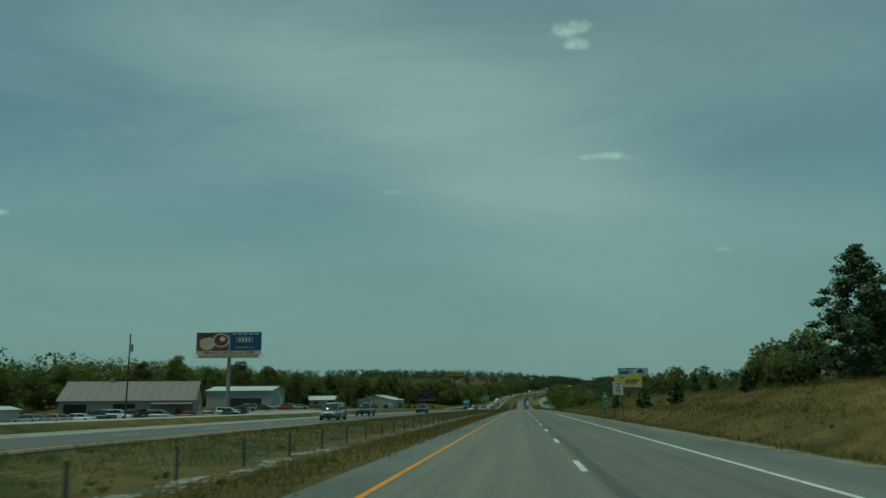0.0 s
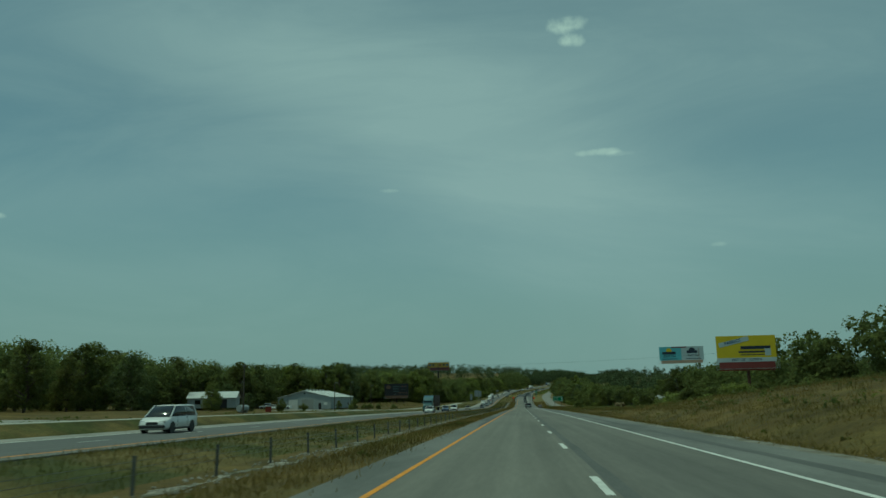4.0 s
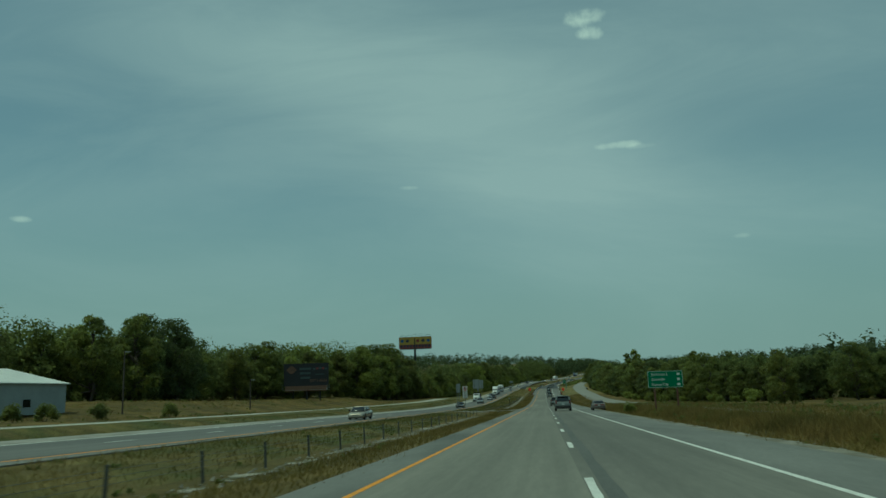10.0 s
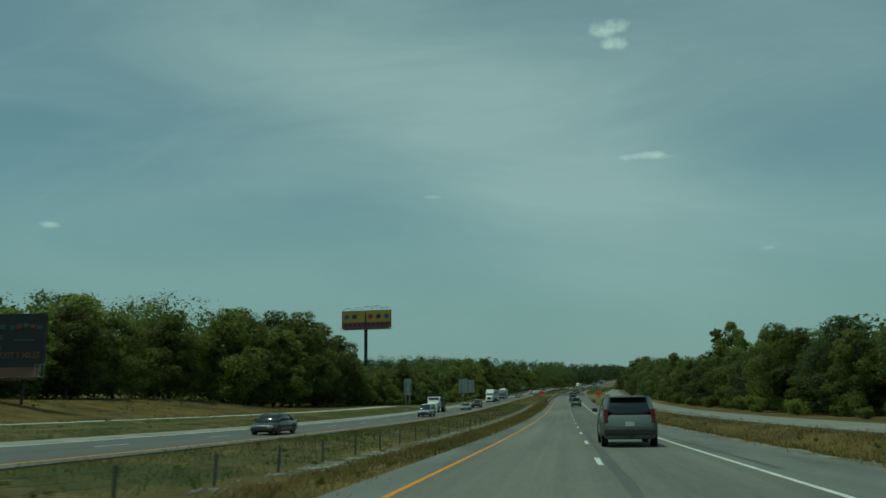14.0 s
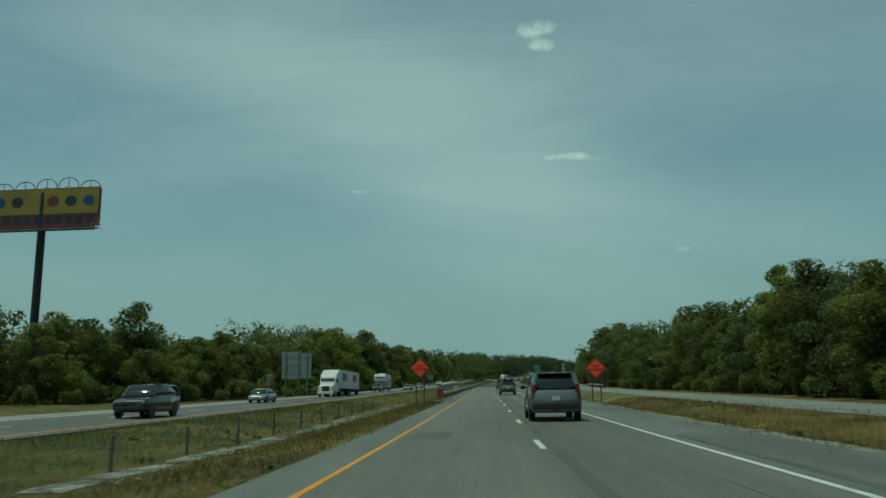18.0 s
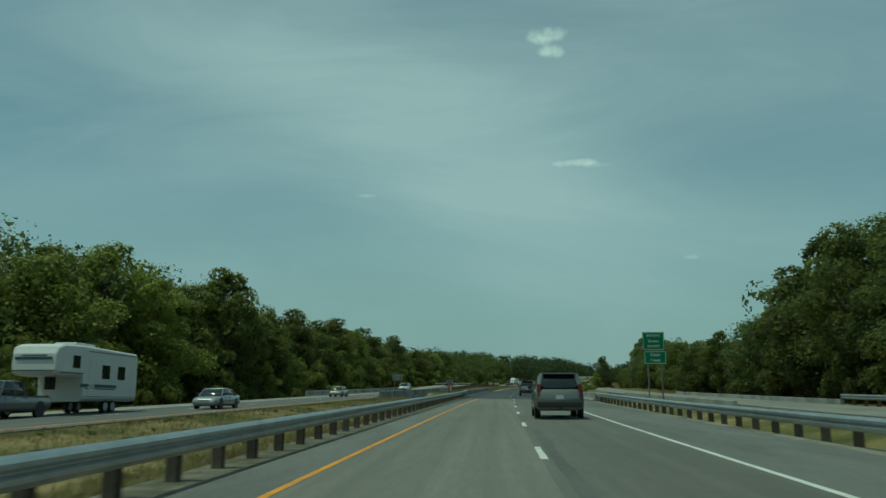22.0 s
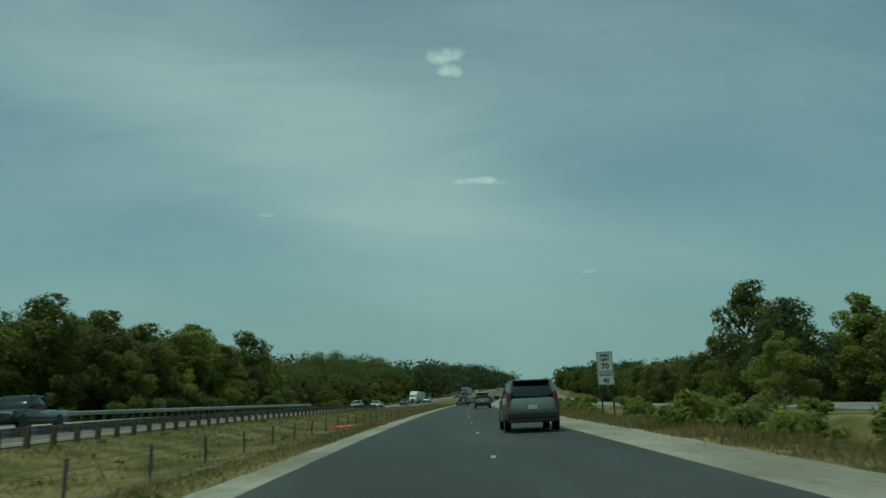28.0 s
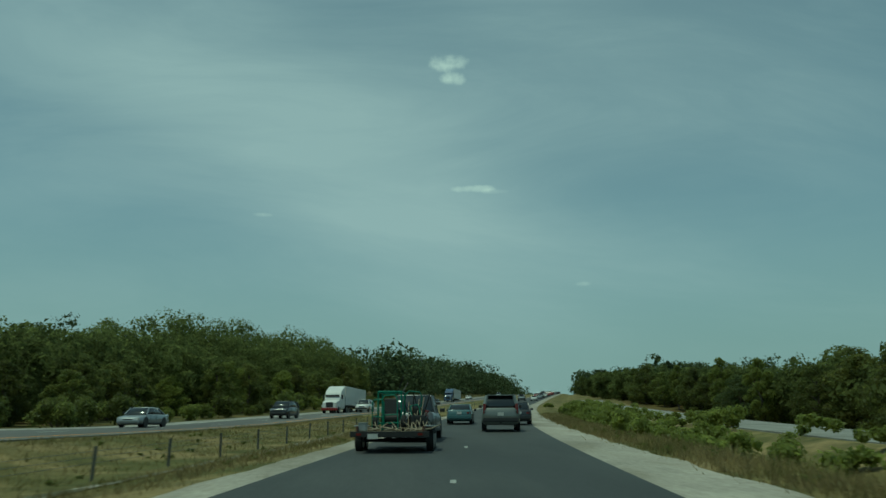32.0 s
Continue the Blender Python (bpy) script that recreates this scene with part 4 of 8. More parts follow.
plant(light_bushes[0], 444.8, 10.5, 0.72, 0)
plant(bushes[0], 372, 16.0, 0.9, 0)
for a, b, k in ((405, 51, 0.86), (412, 57, 0.8), (396, 56, 0.72), (414, 49, 0.6)):
    plant(near_trees[a % 5], a, b, k, a)
for a, b, k in ((408, 40, 1.0), (413, 43, 1.2), (418, 40, 0.9), (422, 42.5, 1.1), (429, 41, 0.8)):
    plant(bushes[a % 2], a, b, k, a)
plant(near_trees[0], 812, 29.5, 0.95, 2)
plant(near_trees[2], 820, 28.5, 0.9, 4)
plant(near_trees[3], 805, 31, 0.95, 1)
for a, b, k in ((676, -61.5, 1.4), (667, -64, 1.45), (657, -66, 1.4), (645, -68, 1.35), (500, -84, 1.3), (508, -87, 1.36), (518, -85, 1.36), (490, -88, 1.22), (528, -88, 1.2)):
    plant(near_trees[a % 5], a, b, k, a)
plant(thin_tree, 655, 33, 1.35, 0)
plant(near_trees[5], 652, 35, 1.05, 1)
plant(near_trees[2], 728, -50.5, 0.9, 2)
plant(near_trees[0], 757, -48, 0.86, 1)
plant(thin_tree, 966, -43, 1.45, 1)
plant(near_trees[0], 952, -44, 1.15, 1)
plant(light_trees[0], 892, -38, 1.0, 1)
plant(light_trees[1], 899, -38, 0.95, 3)
plant(light_trees[0], 919, -37.5, 1.2, 1, wide=1.35)
plant(light_trees[1], 913, -38, 1.1, 4, wide=1.25)
plant(light_trees[1], 934, -38, 0.9, 2)
plant(thin_tree, 655, -60, 1.1, 2)
# trees among the buildings
for a, b, k in ((322, -74, 0.42), (334, -78, 0.38), (348, -74, 0.36), (404, -62, 0.22), (420, -60, 0.30), (372, -72, 0.24), (398, -99, 0.62), (222, -100, 0.95), (240, -98, 0.9), (209, -104, 0.85),
                (252, -92, 0.95), (262, -97, 0.9), (277, -92, 0.85), (296, -95, 0.75), (318, -92, 0.95), (460, -92, 1.15), (466, -96, 1.1), (310, -100, 1.1)):
    plant(near_trees[int(a) % 5], a, b, k, a)
for a, b in ((424, -57), (428, -56), (436, -54), (414, -60), (345, -64), (360, -62), (446, -50)):
    plant(bushes[int(a) % 2], a, b, 0.85, a)


def far_woods():
    """The wooded hills and the deeper woods, as many small leaf clumps in one mesh."""
    r = np.random.default_rng(5)
    rr = random.Random(9)
    spots = []
    for _ in range(1300):
        s = rr.uniform(1330, 1950)
        o = rr.choice((-1, 1)) * (rr.uniform(36, 70) if rr.random() < 0.4 else rr.uniform(45, 600))
        if o > 0 and s > 1450 and rr.random() < 0.35:
            o = rr.uniform(17, 40)
        spots.append((s, o, rr.uniform(8, 12.5) if o > 0 and s < 1600 else rr.uniform(13, 19), 250, 0.5))
    for _ in range(500):
        spots.append((rr.uniform(200, 1400), -rr.uniform(150, 420), rr.uniform(16, 22), 220, 0.55))
    for _ in range(700):
        s = rr.uniform(420, 1400)
        low = 1000 < s < 1400
        spots.append((s, rr.uniform(85 if low else 62, 400), rr.uniform(7, 10) if low else rr.uniform(13, 18), 220, 0.55))
    def grow(s, o, h, leaves, size):
        p = P(s, o)
        z = ground_z(s, o)
        w = h * 0.31
        cs, rs = [], []
        for k, g in ((0.14, 0.8), (0.3, 1.1), (0.5, 1.1), (0.68, 0.95), (0.83, 0.74)):
            n, c = (1, 1.0) if leaves < 400 else (2, 0.8) if leaves < 1000 else (4, 0.6)
            for _ in range(n):
                cs.append(np.array([p.x + r.normal() * w * 0.55 * g, p.y + r.normal() * w * 0.55 * g, z + h * k + r.normal() * 0.5]))
                rs.append((w * g * c, w * g * c * 0.95, h * (0.14 if n == 4 else 0.17)))
        return leaf_arrays(r, cs, rs, leaves, size, shell=0.7)
    ob = new("far_woods", quads_mesh("far_woods", np.concatenate([grow(*k) for k in spots]), M["shaded_hill_leaf"], 3))
    tagged(ob, "distant deciduous woods covering the hills", "woods", kind="stuff")
    ob = new("deep_woods", quads_mesh("deep_woods", np.concatenate([grow(*k) for k in filler]), M["far_leaf"], 3))
    tagged(ob, "dense green woods behind the first row of trees", "woods", kind="stuff")


far_woods()


def bank_bushes():
    """The thicket behind the first bushes on the bank, joined."""
    r = np.random.default_rng(17)
    out = []
    for _ in range(230):
        s = r.uniform(930, 1260)
        o = float(np.interp(s, [912, 1000, 1060], [14.4, 14.0, 13.2])) + r.normal(0, 2.0)
        p, z, k = P(s, o), ground_z(s, o), r.uniform(0.45, 0.95)
        cs = [np.array([p.x + r.normal() * 0.7 * k, p.y + r.normal() * 0.7 * k, z + k * r.uniform(0.35, 1.25)]) for _ in range(6)]
        rs = [(0.62 * k, 0.62 * k, 0.5 * k)] * 6
        out.append(leaf_arrays(r, cs, rs, 520, 0.11, shell=0.5))
    ob = new("thicket", quads_mesh("thicket", np.concatenate(out), M["leaf_light"], 3))
    tagged(ob, "low bright green thicket on the road bank", "bushes", kind="stuff")


bank_bushes()


def weeds():
    """Small dark green weed clumps dotted over the verges, joined."""
    r = np.random.default_rng(23)
    out = []
    for s0, s1, o0, o1, n, k0, k1 in ((-30, 690, -16.2, -4.3, 520, 0.05, 0.16), (-30, 690, 8.6, 14, 400, 0.08, 0.22), (-20, 330, 14, 30, 420, 0.15, 0.5), (330, 520, 11, 32, 350, 0.15, 0.5),
                                      (700, 850, -16, -5.6, 150, 0.05, 0.13), (906, 1200, -15.5, -5, 220, 0.06, 0.16), (906, 1200, 6.6, 10.5, 260, 0.1, 0.28), (440, 640, -75, -42, 300, 0.15, 0.4), (60, 440, -64, -42, 350, 0.12, 0.4)):
        for _ in range(n):
            s, o = r.uniform(s0, s1), r.uniform(o0, o1)
            if 462 - 6.5 * (abs(o + 10.2) / 6.6) ** 3 < s < 475 + 5 * (abs(o + 10.2) / 6.6) ** 3 and -17 < o < -4:
                continue
            p, z, k = P(s, o), ground_z(s, o), r.uniform(k0, k1)
            cs = [np.array([p.x + r.normal() * k, p.y + r.normal() * k * 1.4, z + k * 0.5]) for _ in range(3)]
            out.append(leaf_arrays(r, cs, [(k * 0.8, k * 0.8, k * 0.7)] * 3, 30, 0.035 + 0.10 * k, shell=0.5))
    ob = new("weeds", quads_mesh("weeds", np.concatenate(out), M["leaf"], 3))
    tagged(ob, "low dark green weeds dotted over the roadside grass", "weeds", kind="stuff")


weeds()


def grass_tufts(name, mat, label, seed, bands):
    """Blades of grass in loose tufts along the verges, all in numpy."""
    r = np.random.default_rng(seed)
    out = []
    for s0, s1, o0, o1, count, h in bands:
        s, o = r.uniform(s0, s1, count), r.uniform(o0, o1, count)
        ok = ~((s > 463 - 6.5 * (np.abs(o + 10.2) / 6.6) ** 3) & (s < 474 + 5 * (np.abs(o + 10.2) / 6.6) ** 3) & (o < -4) & (o > -17)) & ~((o > -9.4) & (o < -8.1) & (r.random(count) < 0.75))
        s, o = s[ok], o[ok]
        base = np.array([(*P(a, b).xy, ground_z(a, b)) for a, b in zip(s, o)])
        k = h * r.uniform(0.4, 1.5, len(s))
        for _ in range(7):
            n = len(s)
            a = r.uniform(0, 6.28, n)
            c = np.stack([np.cos(a), np.sin(a), np.zeros(n)], 1) * (r.uniform(0.008, 0.018, n) + 0.012 * h)[:, None]
            q = base + np.stack([r.normal(0, 0.34, n), r.normal(0, 0.34, n), np.full(n, -0.03)], 1)
            tip = q + np.stack([r.normal(0, 0.4, n) * k, r.normal(0, 0.4, n) * k, k * r.uniform(0.7, 1.2, n)], 1)
            out.append(np.stack([q - c, q + c, tip], 1).reshape(-1, 3))
    ob = new(name, quads_mesh(name, np.concatenate(out), mat, 3))
    tagged(ob, label, "grass", kind="stuff")


# s0, s1, o0, o1, tufts, blade height
grass_tufts("grass_tufts", M["blade"], "uneven tufts of dry and green roadside grass", 8,
            ((-40, 700, -7.8, -4.1, 17000, 0.19), (-30, 690, 7.45, 12.0, 15000, 0.22), (-30, 690, 12.0, 16.0, 7000, 0.25),
             (-30, 330, 14, 30, 11000, 0.34),
             (330, 520, 11, 30, 7000, 0.30), (370, 470, 11.2, 14.2, 4200, 0.50), (430, 640, -75, -42, 4000, 0.30)))
grass_tufts("straw_tufts", M["straw_blade"], "pale dry straw-coloured grass along the guardrails and the road bank", 10,
            ((906, 1190, -8.2, -4.9, 8000, 0.18), (906, 1190, -16, -9.0, 10000, 0.18), (906, 1190, 6.3, 9.6, 12000, 0.30), (700, 846, -9.5, -5.2, 6000, 0.18), (700, 860, -16.4, -9.5, 5000, 0.18)))
grass_tufts("green_grass_tufts", M["green_blade"], "uneven tufts of green grass in the median and beyond the road", 9,
            ((-40, 700, -16.4, -10.2, 16000, 0.24), (-40, 660, -36, -28.8, 12000, 0.20)))

# ---------------- barriers and bridges ----------------
M["reflect_orange"] = material("reflect_orange", (0.27, 0.075, 0.022), 0.6, var=0.12, scale=3)
M["sign_black"] = material("sign_black", (0.02, 0.02, 0.02), 0.6, var=0.1)
M["sign_white"] = material("sign_white", (0.55, 0.56, 0.54), 0.45, var=0.08, scale=2)
M["sign_green"] = material("sign_green", (0.005, 0.14, 0.055), 0.45, var=0.12, scale=1.2)
M["sign_orange"] = material("sign_orange", (0.92, 0.085, 0.028), 0.5, var=0.06, scale=1.5)
M["sign_back"] = material("sign_back", (0.30, 0.32, 0.32), 0.5, 0.5, var=0.12, scale=1)
M["rust"] = material("rust", (0.11, 0.055, 0.035), 0.85, var=0.35, scale=3, fine=20)
M["dark_steel"] = material("dark_steel", (0.03, 0.03, 0.03), 0.6, 0.4, var=0.2)

WBEAM = [(0.0, 0.40), (0.045, 0.43), (0.085, 0.47), (0.085, 0.52), (0.02, 0.56), (0.02, 0.58), (0.085, 0.62), (0.085, 0.67), (0.045, 0.71), (0.0, 0.74)]


def guardrail(name, s0, s1, off, face, base, label, gap=1.9, timber=True):
    """A W-beam rail on posts; face is +1 where the rail's ribs look towards greater offsets."""
    low = base if callable(base) else (lambda s: base)
    g = empty(name, Matrix.Translation(P(s0, off(s0), low(s0))))
    inv = g.matrix_world.inverted()
    prof = [(face * o, h) for o, h in WBEAM] + [(face * (o - 0.006), h) for o, h in reversed(WBEAM)]
    s = s0
    while s < s1 - 0.1:
        e = min(s + 7.6, s1)
        b = sweep("beam", s, e, prof, M["galvanised"], None, ds=1.9, off=off, lift=low)
        b.parent, b.matrix_parent_inverse = g, inv
        s = e
    k, s = 0, s0 + 0.3
    pm = bm_box(0, 0, 0.0, 0.18, 0.2, 1.5, bevel=0.012) if timber else bm_box(0, 0, 0, 0.12, 0.1, 1.5)
    me = bpy.data.meshes.new("post")
    pm.to_mesh(me)
    pm.free()
    me.materials.append(M["wood_post"] if timber else M["steel_post"])
    bk = bm_box(0, 0, 0.57, 0.17, 0.19, 0.34, bevel=0.01)
    mb = bpy.data.meshes.new("block")
    bk.to_mesh(mb)
    bk.free()
    mb.materials.append(M["wood_post"])
    while s < s1:
        o = off(s)
        p = new("post", me)
        p.matrix_world = at_road(s, o - face * 0.30, low(s) - 0.05)
        q = new("block", mb)
        q.matrix_world = at_road(s, o - face * 0.1, low(s))
        for x in (p, q):
            m = x.matrix_world.copy()
            x.parent, x.matrix_parent_inverse = g, inv
            x.matrix_basis = m
        s += gap
    tagged(g, label, "guardrail")
    return g


guardrail("guardrail", 699.5, 849, lut((699, -4.75), (725, -4.45), (800, -4.5), (849, -4.72)), 1, lut((699, 0), (838, 0), (845, 0.1), (849, 0.1)), "galvanised W-beam guardrail on dark timber posts beside the median")
guardrail("guardrail", 690, 826, lut((690, 7.5), (715, 7.6), (739, 8.0), (790, 8.15), (826, 8.15)), -1, lut((690, 0), (742, -0.04), (790, -0.08), (826, 0.0)), "galvanised W-beam guardrail on dark timber posts beside the paved shoulder")
guardrail("guardrail", 1010, 1107, lambda s: -29.2, 1, OPP, "W-beam guardrail along the outer shoulder of the opposite carriageway", timber=True)
guardrail("guardrail", 945, 1099, lambda s: -16.1, -1, OPP, "weathered W-beam guardrail along the opposite carriageway", timber=True)
guardrail("guardrail", 782, 812, lambda s: front_right(s) + 3.6, -1, 0.0, "short W-beam guardrail beside the frontage road bridge")


def parapet(s0, s1, off, base, label, inner, mat=None, low=0.0):
    g = empty("bridge_parapet", Matrix.Translation(P(s0, off(s0), base)))
    inv = g.matrix_world.inverted()
    prof = [(-0.26, -0.9), (0.26, -0.9), (0.26, 0.08), (0.17, 0.30), (0.14, 0.74 - low), (-0.14, 0.74 - low), (-0.17, 0.30), (-0.26, 0.08)]
    s = s0
    while s < s1 - 0.1:
        e = min(s + 6.0, s1)
        b = sweep("wall_section", s + 0.012, e - 0.012, [(o, h + base) for o, h in prof], mat or M["barrier_concrete"], None, ds=3.0, off=off)
        b.parent, b.matrix_parent_inverse = g, inv
        s = e
    # paler concrete than the stained walls: sunlight on the top put into colour
    c = sweep("coping", s0, s1, [(o, base + h - low) for o, h in ((-0.145, 0.735), (0.145, 0.735), (0.145, 0.765), (0.10, 0.785), (-0.10, 0.785), (-0.145, 0.765))], M["barrier_concrete"], None, ds=4, off=off, label="pale top edge, toned as sunlit")
    c.parent, c.matrix_parent_inverse = g, inv
    k = sweep("kerb", s0, s1, [(inner * 0.24, base - 0.2), (inner * 0.52, base - 0.2), (inner * 0.50, base + 0.11), (inner * 0.24, base + 0.14)], mat or M["concrete"], None, ds=6, off=off)
    k.parent, k.matrix_parent_inverse = g, inv
    tagged(g, label, "parapet")


parapet(848, 912, lambda s: -5.0, 0.0, "stained dark grey concrete bridge parapet beside the median", 1, M["parapet_stained"])
parapet(826, 906, lut((826, 8.2), (843, 8.0), (858, 7.55), (866, 7.2), (906, 7.2)), 0.0, "pale concrete bridge parapet beside the paved shoulder", -1, low=0.09)
parapet(857, 945, lambda s: -16.5, OPP, "stained concrete parapet of the opposite bridge, median side", -1, M["parapet_stained"])
parapet(866, 950, lambda s: -28.8, OPP, "stained concrete parapet of the opposite bridge, outer side", 1, M["parapet_stained"])
parapet(812, 872, lambda s: front_right(s) - 3.6, -0.52, "concrete parapet of the frontage road bridge", 1)
parapet(812, 872, lambda s: front_right(s) + 3.6, -0.42, "concrete parapet of the frontage road bridge", -1)
for a, b, o0, o1, h in ((836, 913, -5.3, 7.5, -0.07), (836, 951, -29.0, -16.2, OPP - 0.03)):
    d = strip("bridge_deck", a, b, o0, o1, h, M["barrier_concrete"], None, ds=4, thick=0.9)
    tagged(d, "concrete bridge deck over the creek", "bridge", kind="structure")


def stripes_panel(parent, w, h, m, dirn=1):
    """An orange board with black slanting stripes."""
    b = part("board", bm_box(0, 0, h / 2, w, 0.02, h), M["reflect_orange"], parent)
    b.matrix_basis = m
    n = 6
    for i in range(n):
        z = (i + 0.2) * h / n
        bm = bmesh.new()
        k = h / n * 0.5
        sl = w * 0.9 * dirn
        z0, z1 = z, z + sl
        vs = [bm.verts.new((-w / 2, -0.014, min(h, max(0, z0)))), bm.verts.new((w / 2, -0.014, min(h, max(0, z1)))),
              bm.verts.new((w / 2, -0.014, min(h, max(0, z1 + k)))), bm.verts.new((-w / 2, -0.014, min(h, max(0, z0 + k))))]
        bm.faces.new(vs)
        part("stripe", bm, M["sign_black"], parent).matrix_basis = m


def hazard_marker(s, o, dirn, label):
    e = empty("hazard_marker", at_road(s, o, -0.1))
    stripes_panel(e, 0.62, 0.92, pose(0, 0, 0.18), dirn)
    part("support", bm_box(0, 0.06, 0.45, 0.12, 0.1, 1.1), M["wood_post"], e)
    tagged(e, label, "road marker")


e = empty("delineator_post", at_road(851, -7.0, -0.3))
part("post", bm_box(0, 0, 0.9, 0.10, 0.05, 1.8), M["dark_steel"], e)
part("panel", bm_box(0, -0.035, 1.72, 0.26, 0.015, 0.66), M["reflect_orange"], e)
tagged(e, "orange marker panel on a post between the bridge parapets", "road marker")
hazard_marker(699.0, -5.0, 0.8, "orange and black striped end marker on the median guardrail")
hazard_marker(689.3, 7.5, -0.8, "orange and black striped end marker on the shoulder guardrail")


M["cable"] = material("cable", (0.13, 0.135, 0.13), 0.6, 0.5, var=0.2)
M["weathered_post"] = material("weathered_post", (0.075, 0.08, 0.078), 0.75, 0.2, var=0.3, scale=5, fine=20, obj_var=0.2)


def cable_barrier(s0, s1, o, label):
    g = empty("cable_barrier", Matrix.Translation(P(s0, o, -0.8)))
    inv = g.matrix_world.inverted()
    bm = bmesh.new()
    box(bm, 0, 0, 0.32, 0.075, 0.05, 1.1)
    box(bm, 0, 0, 0.86, 0.085, 0.06, 0.03)
    me = bpy.data.meshes.new("post")
    bm.to_mesh(me)
    bm.free()
    me.materials.append(M["weathered_post"])
    s = s0
    r = random.Random(int(s0))
    while s <= s1:
        z = ground_z(s, o) - road_z(s)
        p = new("post", me)
        p.parent, p.matrix_parent_inverse = g, inv
        p.matrix_basis = at_road(s, o, z) @ pose(0, 0, 0, r.uniform(-2.5, 2.5), r.uniform(-2.5, 2.5), 0)
        s += 5.0
    for h in (0.45, 0.6, 0.75):                # three thin cables
        k = max(2, int((s1 - s0) / 5))
        v, f = [], []
        for i in range(k + 1):
            a = s0 + (s1 - s0) * i / k
            z = ground_z(a, o) - road_z(a) + h
            v += [P(a, o - 0.005, z), P(a, o, z + 0.006), P(a, o + 0.005, z), P(a, o, z - 0.006)]
        for i in range(k):
            for j in range(4):
                f.append((4 * i + j, 4 * i + (j + 1) % 4, 4 * i + 4 + (j + 1) % 4, 4 * i + 4 + j))
        c = mesh_object("cable", v, f, M["cable"])
        c.parent, c.matrix_parent_inverse = g, inv
    tagged(g, label, "cable barrier")


cable_barrier(-20, 458, -9.2, "steel cable median barrier on thin weathered posts")
cable_barrier(477, 682, -9.5, "steel cable median barrier on thin weathered posts")
cable_barrier(918, 1346, -9.0, "steel cable median barrier on thin weathered posts")

M["ditch_gravel"] = material("ditch_gravel", (0.29, 0.265, 0.215), 0.95, var=0.45, scale=2.5, fine=9, bump=0.9, bscale=9, alt=(0.07, 0.068, 0.03), alt_scale=0.9, alt_lo=0.42, alt_hi=0.56)

M["crossing_gravel"] = material("crossing_gravel", (0.215, 0.205, 0.172), 0.95, var=0.4, scale=0.9, fine=8, bump=0.7, bscale=10, alt=(0.125, 0.118, 0.09), alt_scale=0.5, alt_lo=0.45, alt_hi=0.62)

# gravel in the ditch and at the median crossing
r0 = random.Random(3)


def ragged(name, s0, s1, oa, ob_, mat, lift, ds, n, label, cat, wob=0.5, fr=0.35):
    v, f = [], []
    k = int((s1 - s0) / ds)
    for i in range(k + 1):
        s = s0 + (s1 - s0) * i / k
        a = oa + wob * noise.noise(Vector((s * fr, 1.3, 0))) + wob * 0.4 * noise.noise(Vector((s * 2.1, 2, 0)))
        b = ob_ + wob * noise.noise(Vector((s * fr, 7.7, 0))) + wob * 0.4 * noise.noise(Vector((s * 2.3, 5, 0)))
        for j in range(n + 1):
            o = a + (b - a) * j / n
            p = P(s, o)
            v.append((p.x, p.y, max(ground_z(s, o), ground_z(s, a + (b - a) * 0.5)) + lift if n == 1 else ground_z(s, o) + lift))
    for i in range(k):
        for j in range(n):
            a = i * (n + 1) + j
            f.append((a, a + 1, a + n + 2, a + n + 1))
    return tagged(mesh_object(name, v, f, mat), label, cat, kind="structure")


for a, b in ((-20, 456), (482, 690)):
    q = a
    while q < b - 10:
        ln = min(r0.uniform(6, 22), b - q)
        ragged("ditch_gravel", q, q + ln, -9.0 if q < 400 else -9.3, -8.40, M["ditch_gravel"], 0.02, 0.5, 3, "pale washed gravel along the median ditch", "gravel", 0.85, 0.35)
        q += ln + r0.uniform(1, 9)
ragged("ditch_gravel", 906, 1200, -8.3, -7.7, M["ditch_gravel"], 0.03, 1.0, 2, "pale washed gravel along the median ditch", "gravel", 0.5, 0.15)


def crossing_edge(o, side):
    """Where the gravel of the median crossing ends along the road, flaring towards both carriageways."""
    flare = 6.5 * (abs(o + 10.2) / 6.6) ** 3
    rag = 0.9 * noise.noise(Vector((o * 0.45, side * 7.0, 1.0))) + 0.45 * noise.noise(Vector((o * 1.7, side * 5.0, 2.0)))
    return 463.2 - flare + rag if side < 0 else 473.4 + flare * 0.75 + rag


def crossing_z(s, o):
    return max(ground_z(s, o), road_z(s) - 0.32) + 0.03 + 0.03 * noise.noise(Vector((s * 0.9, o * 0.9, 4.0)))


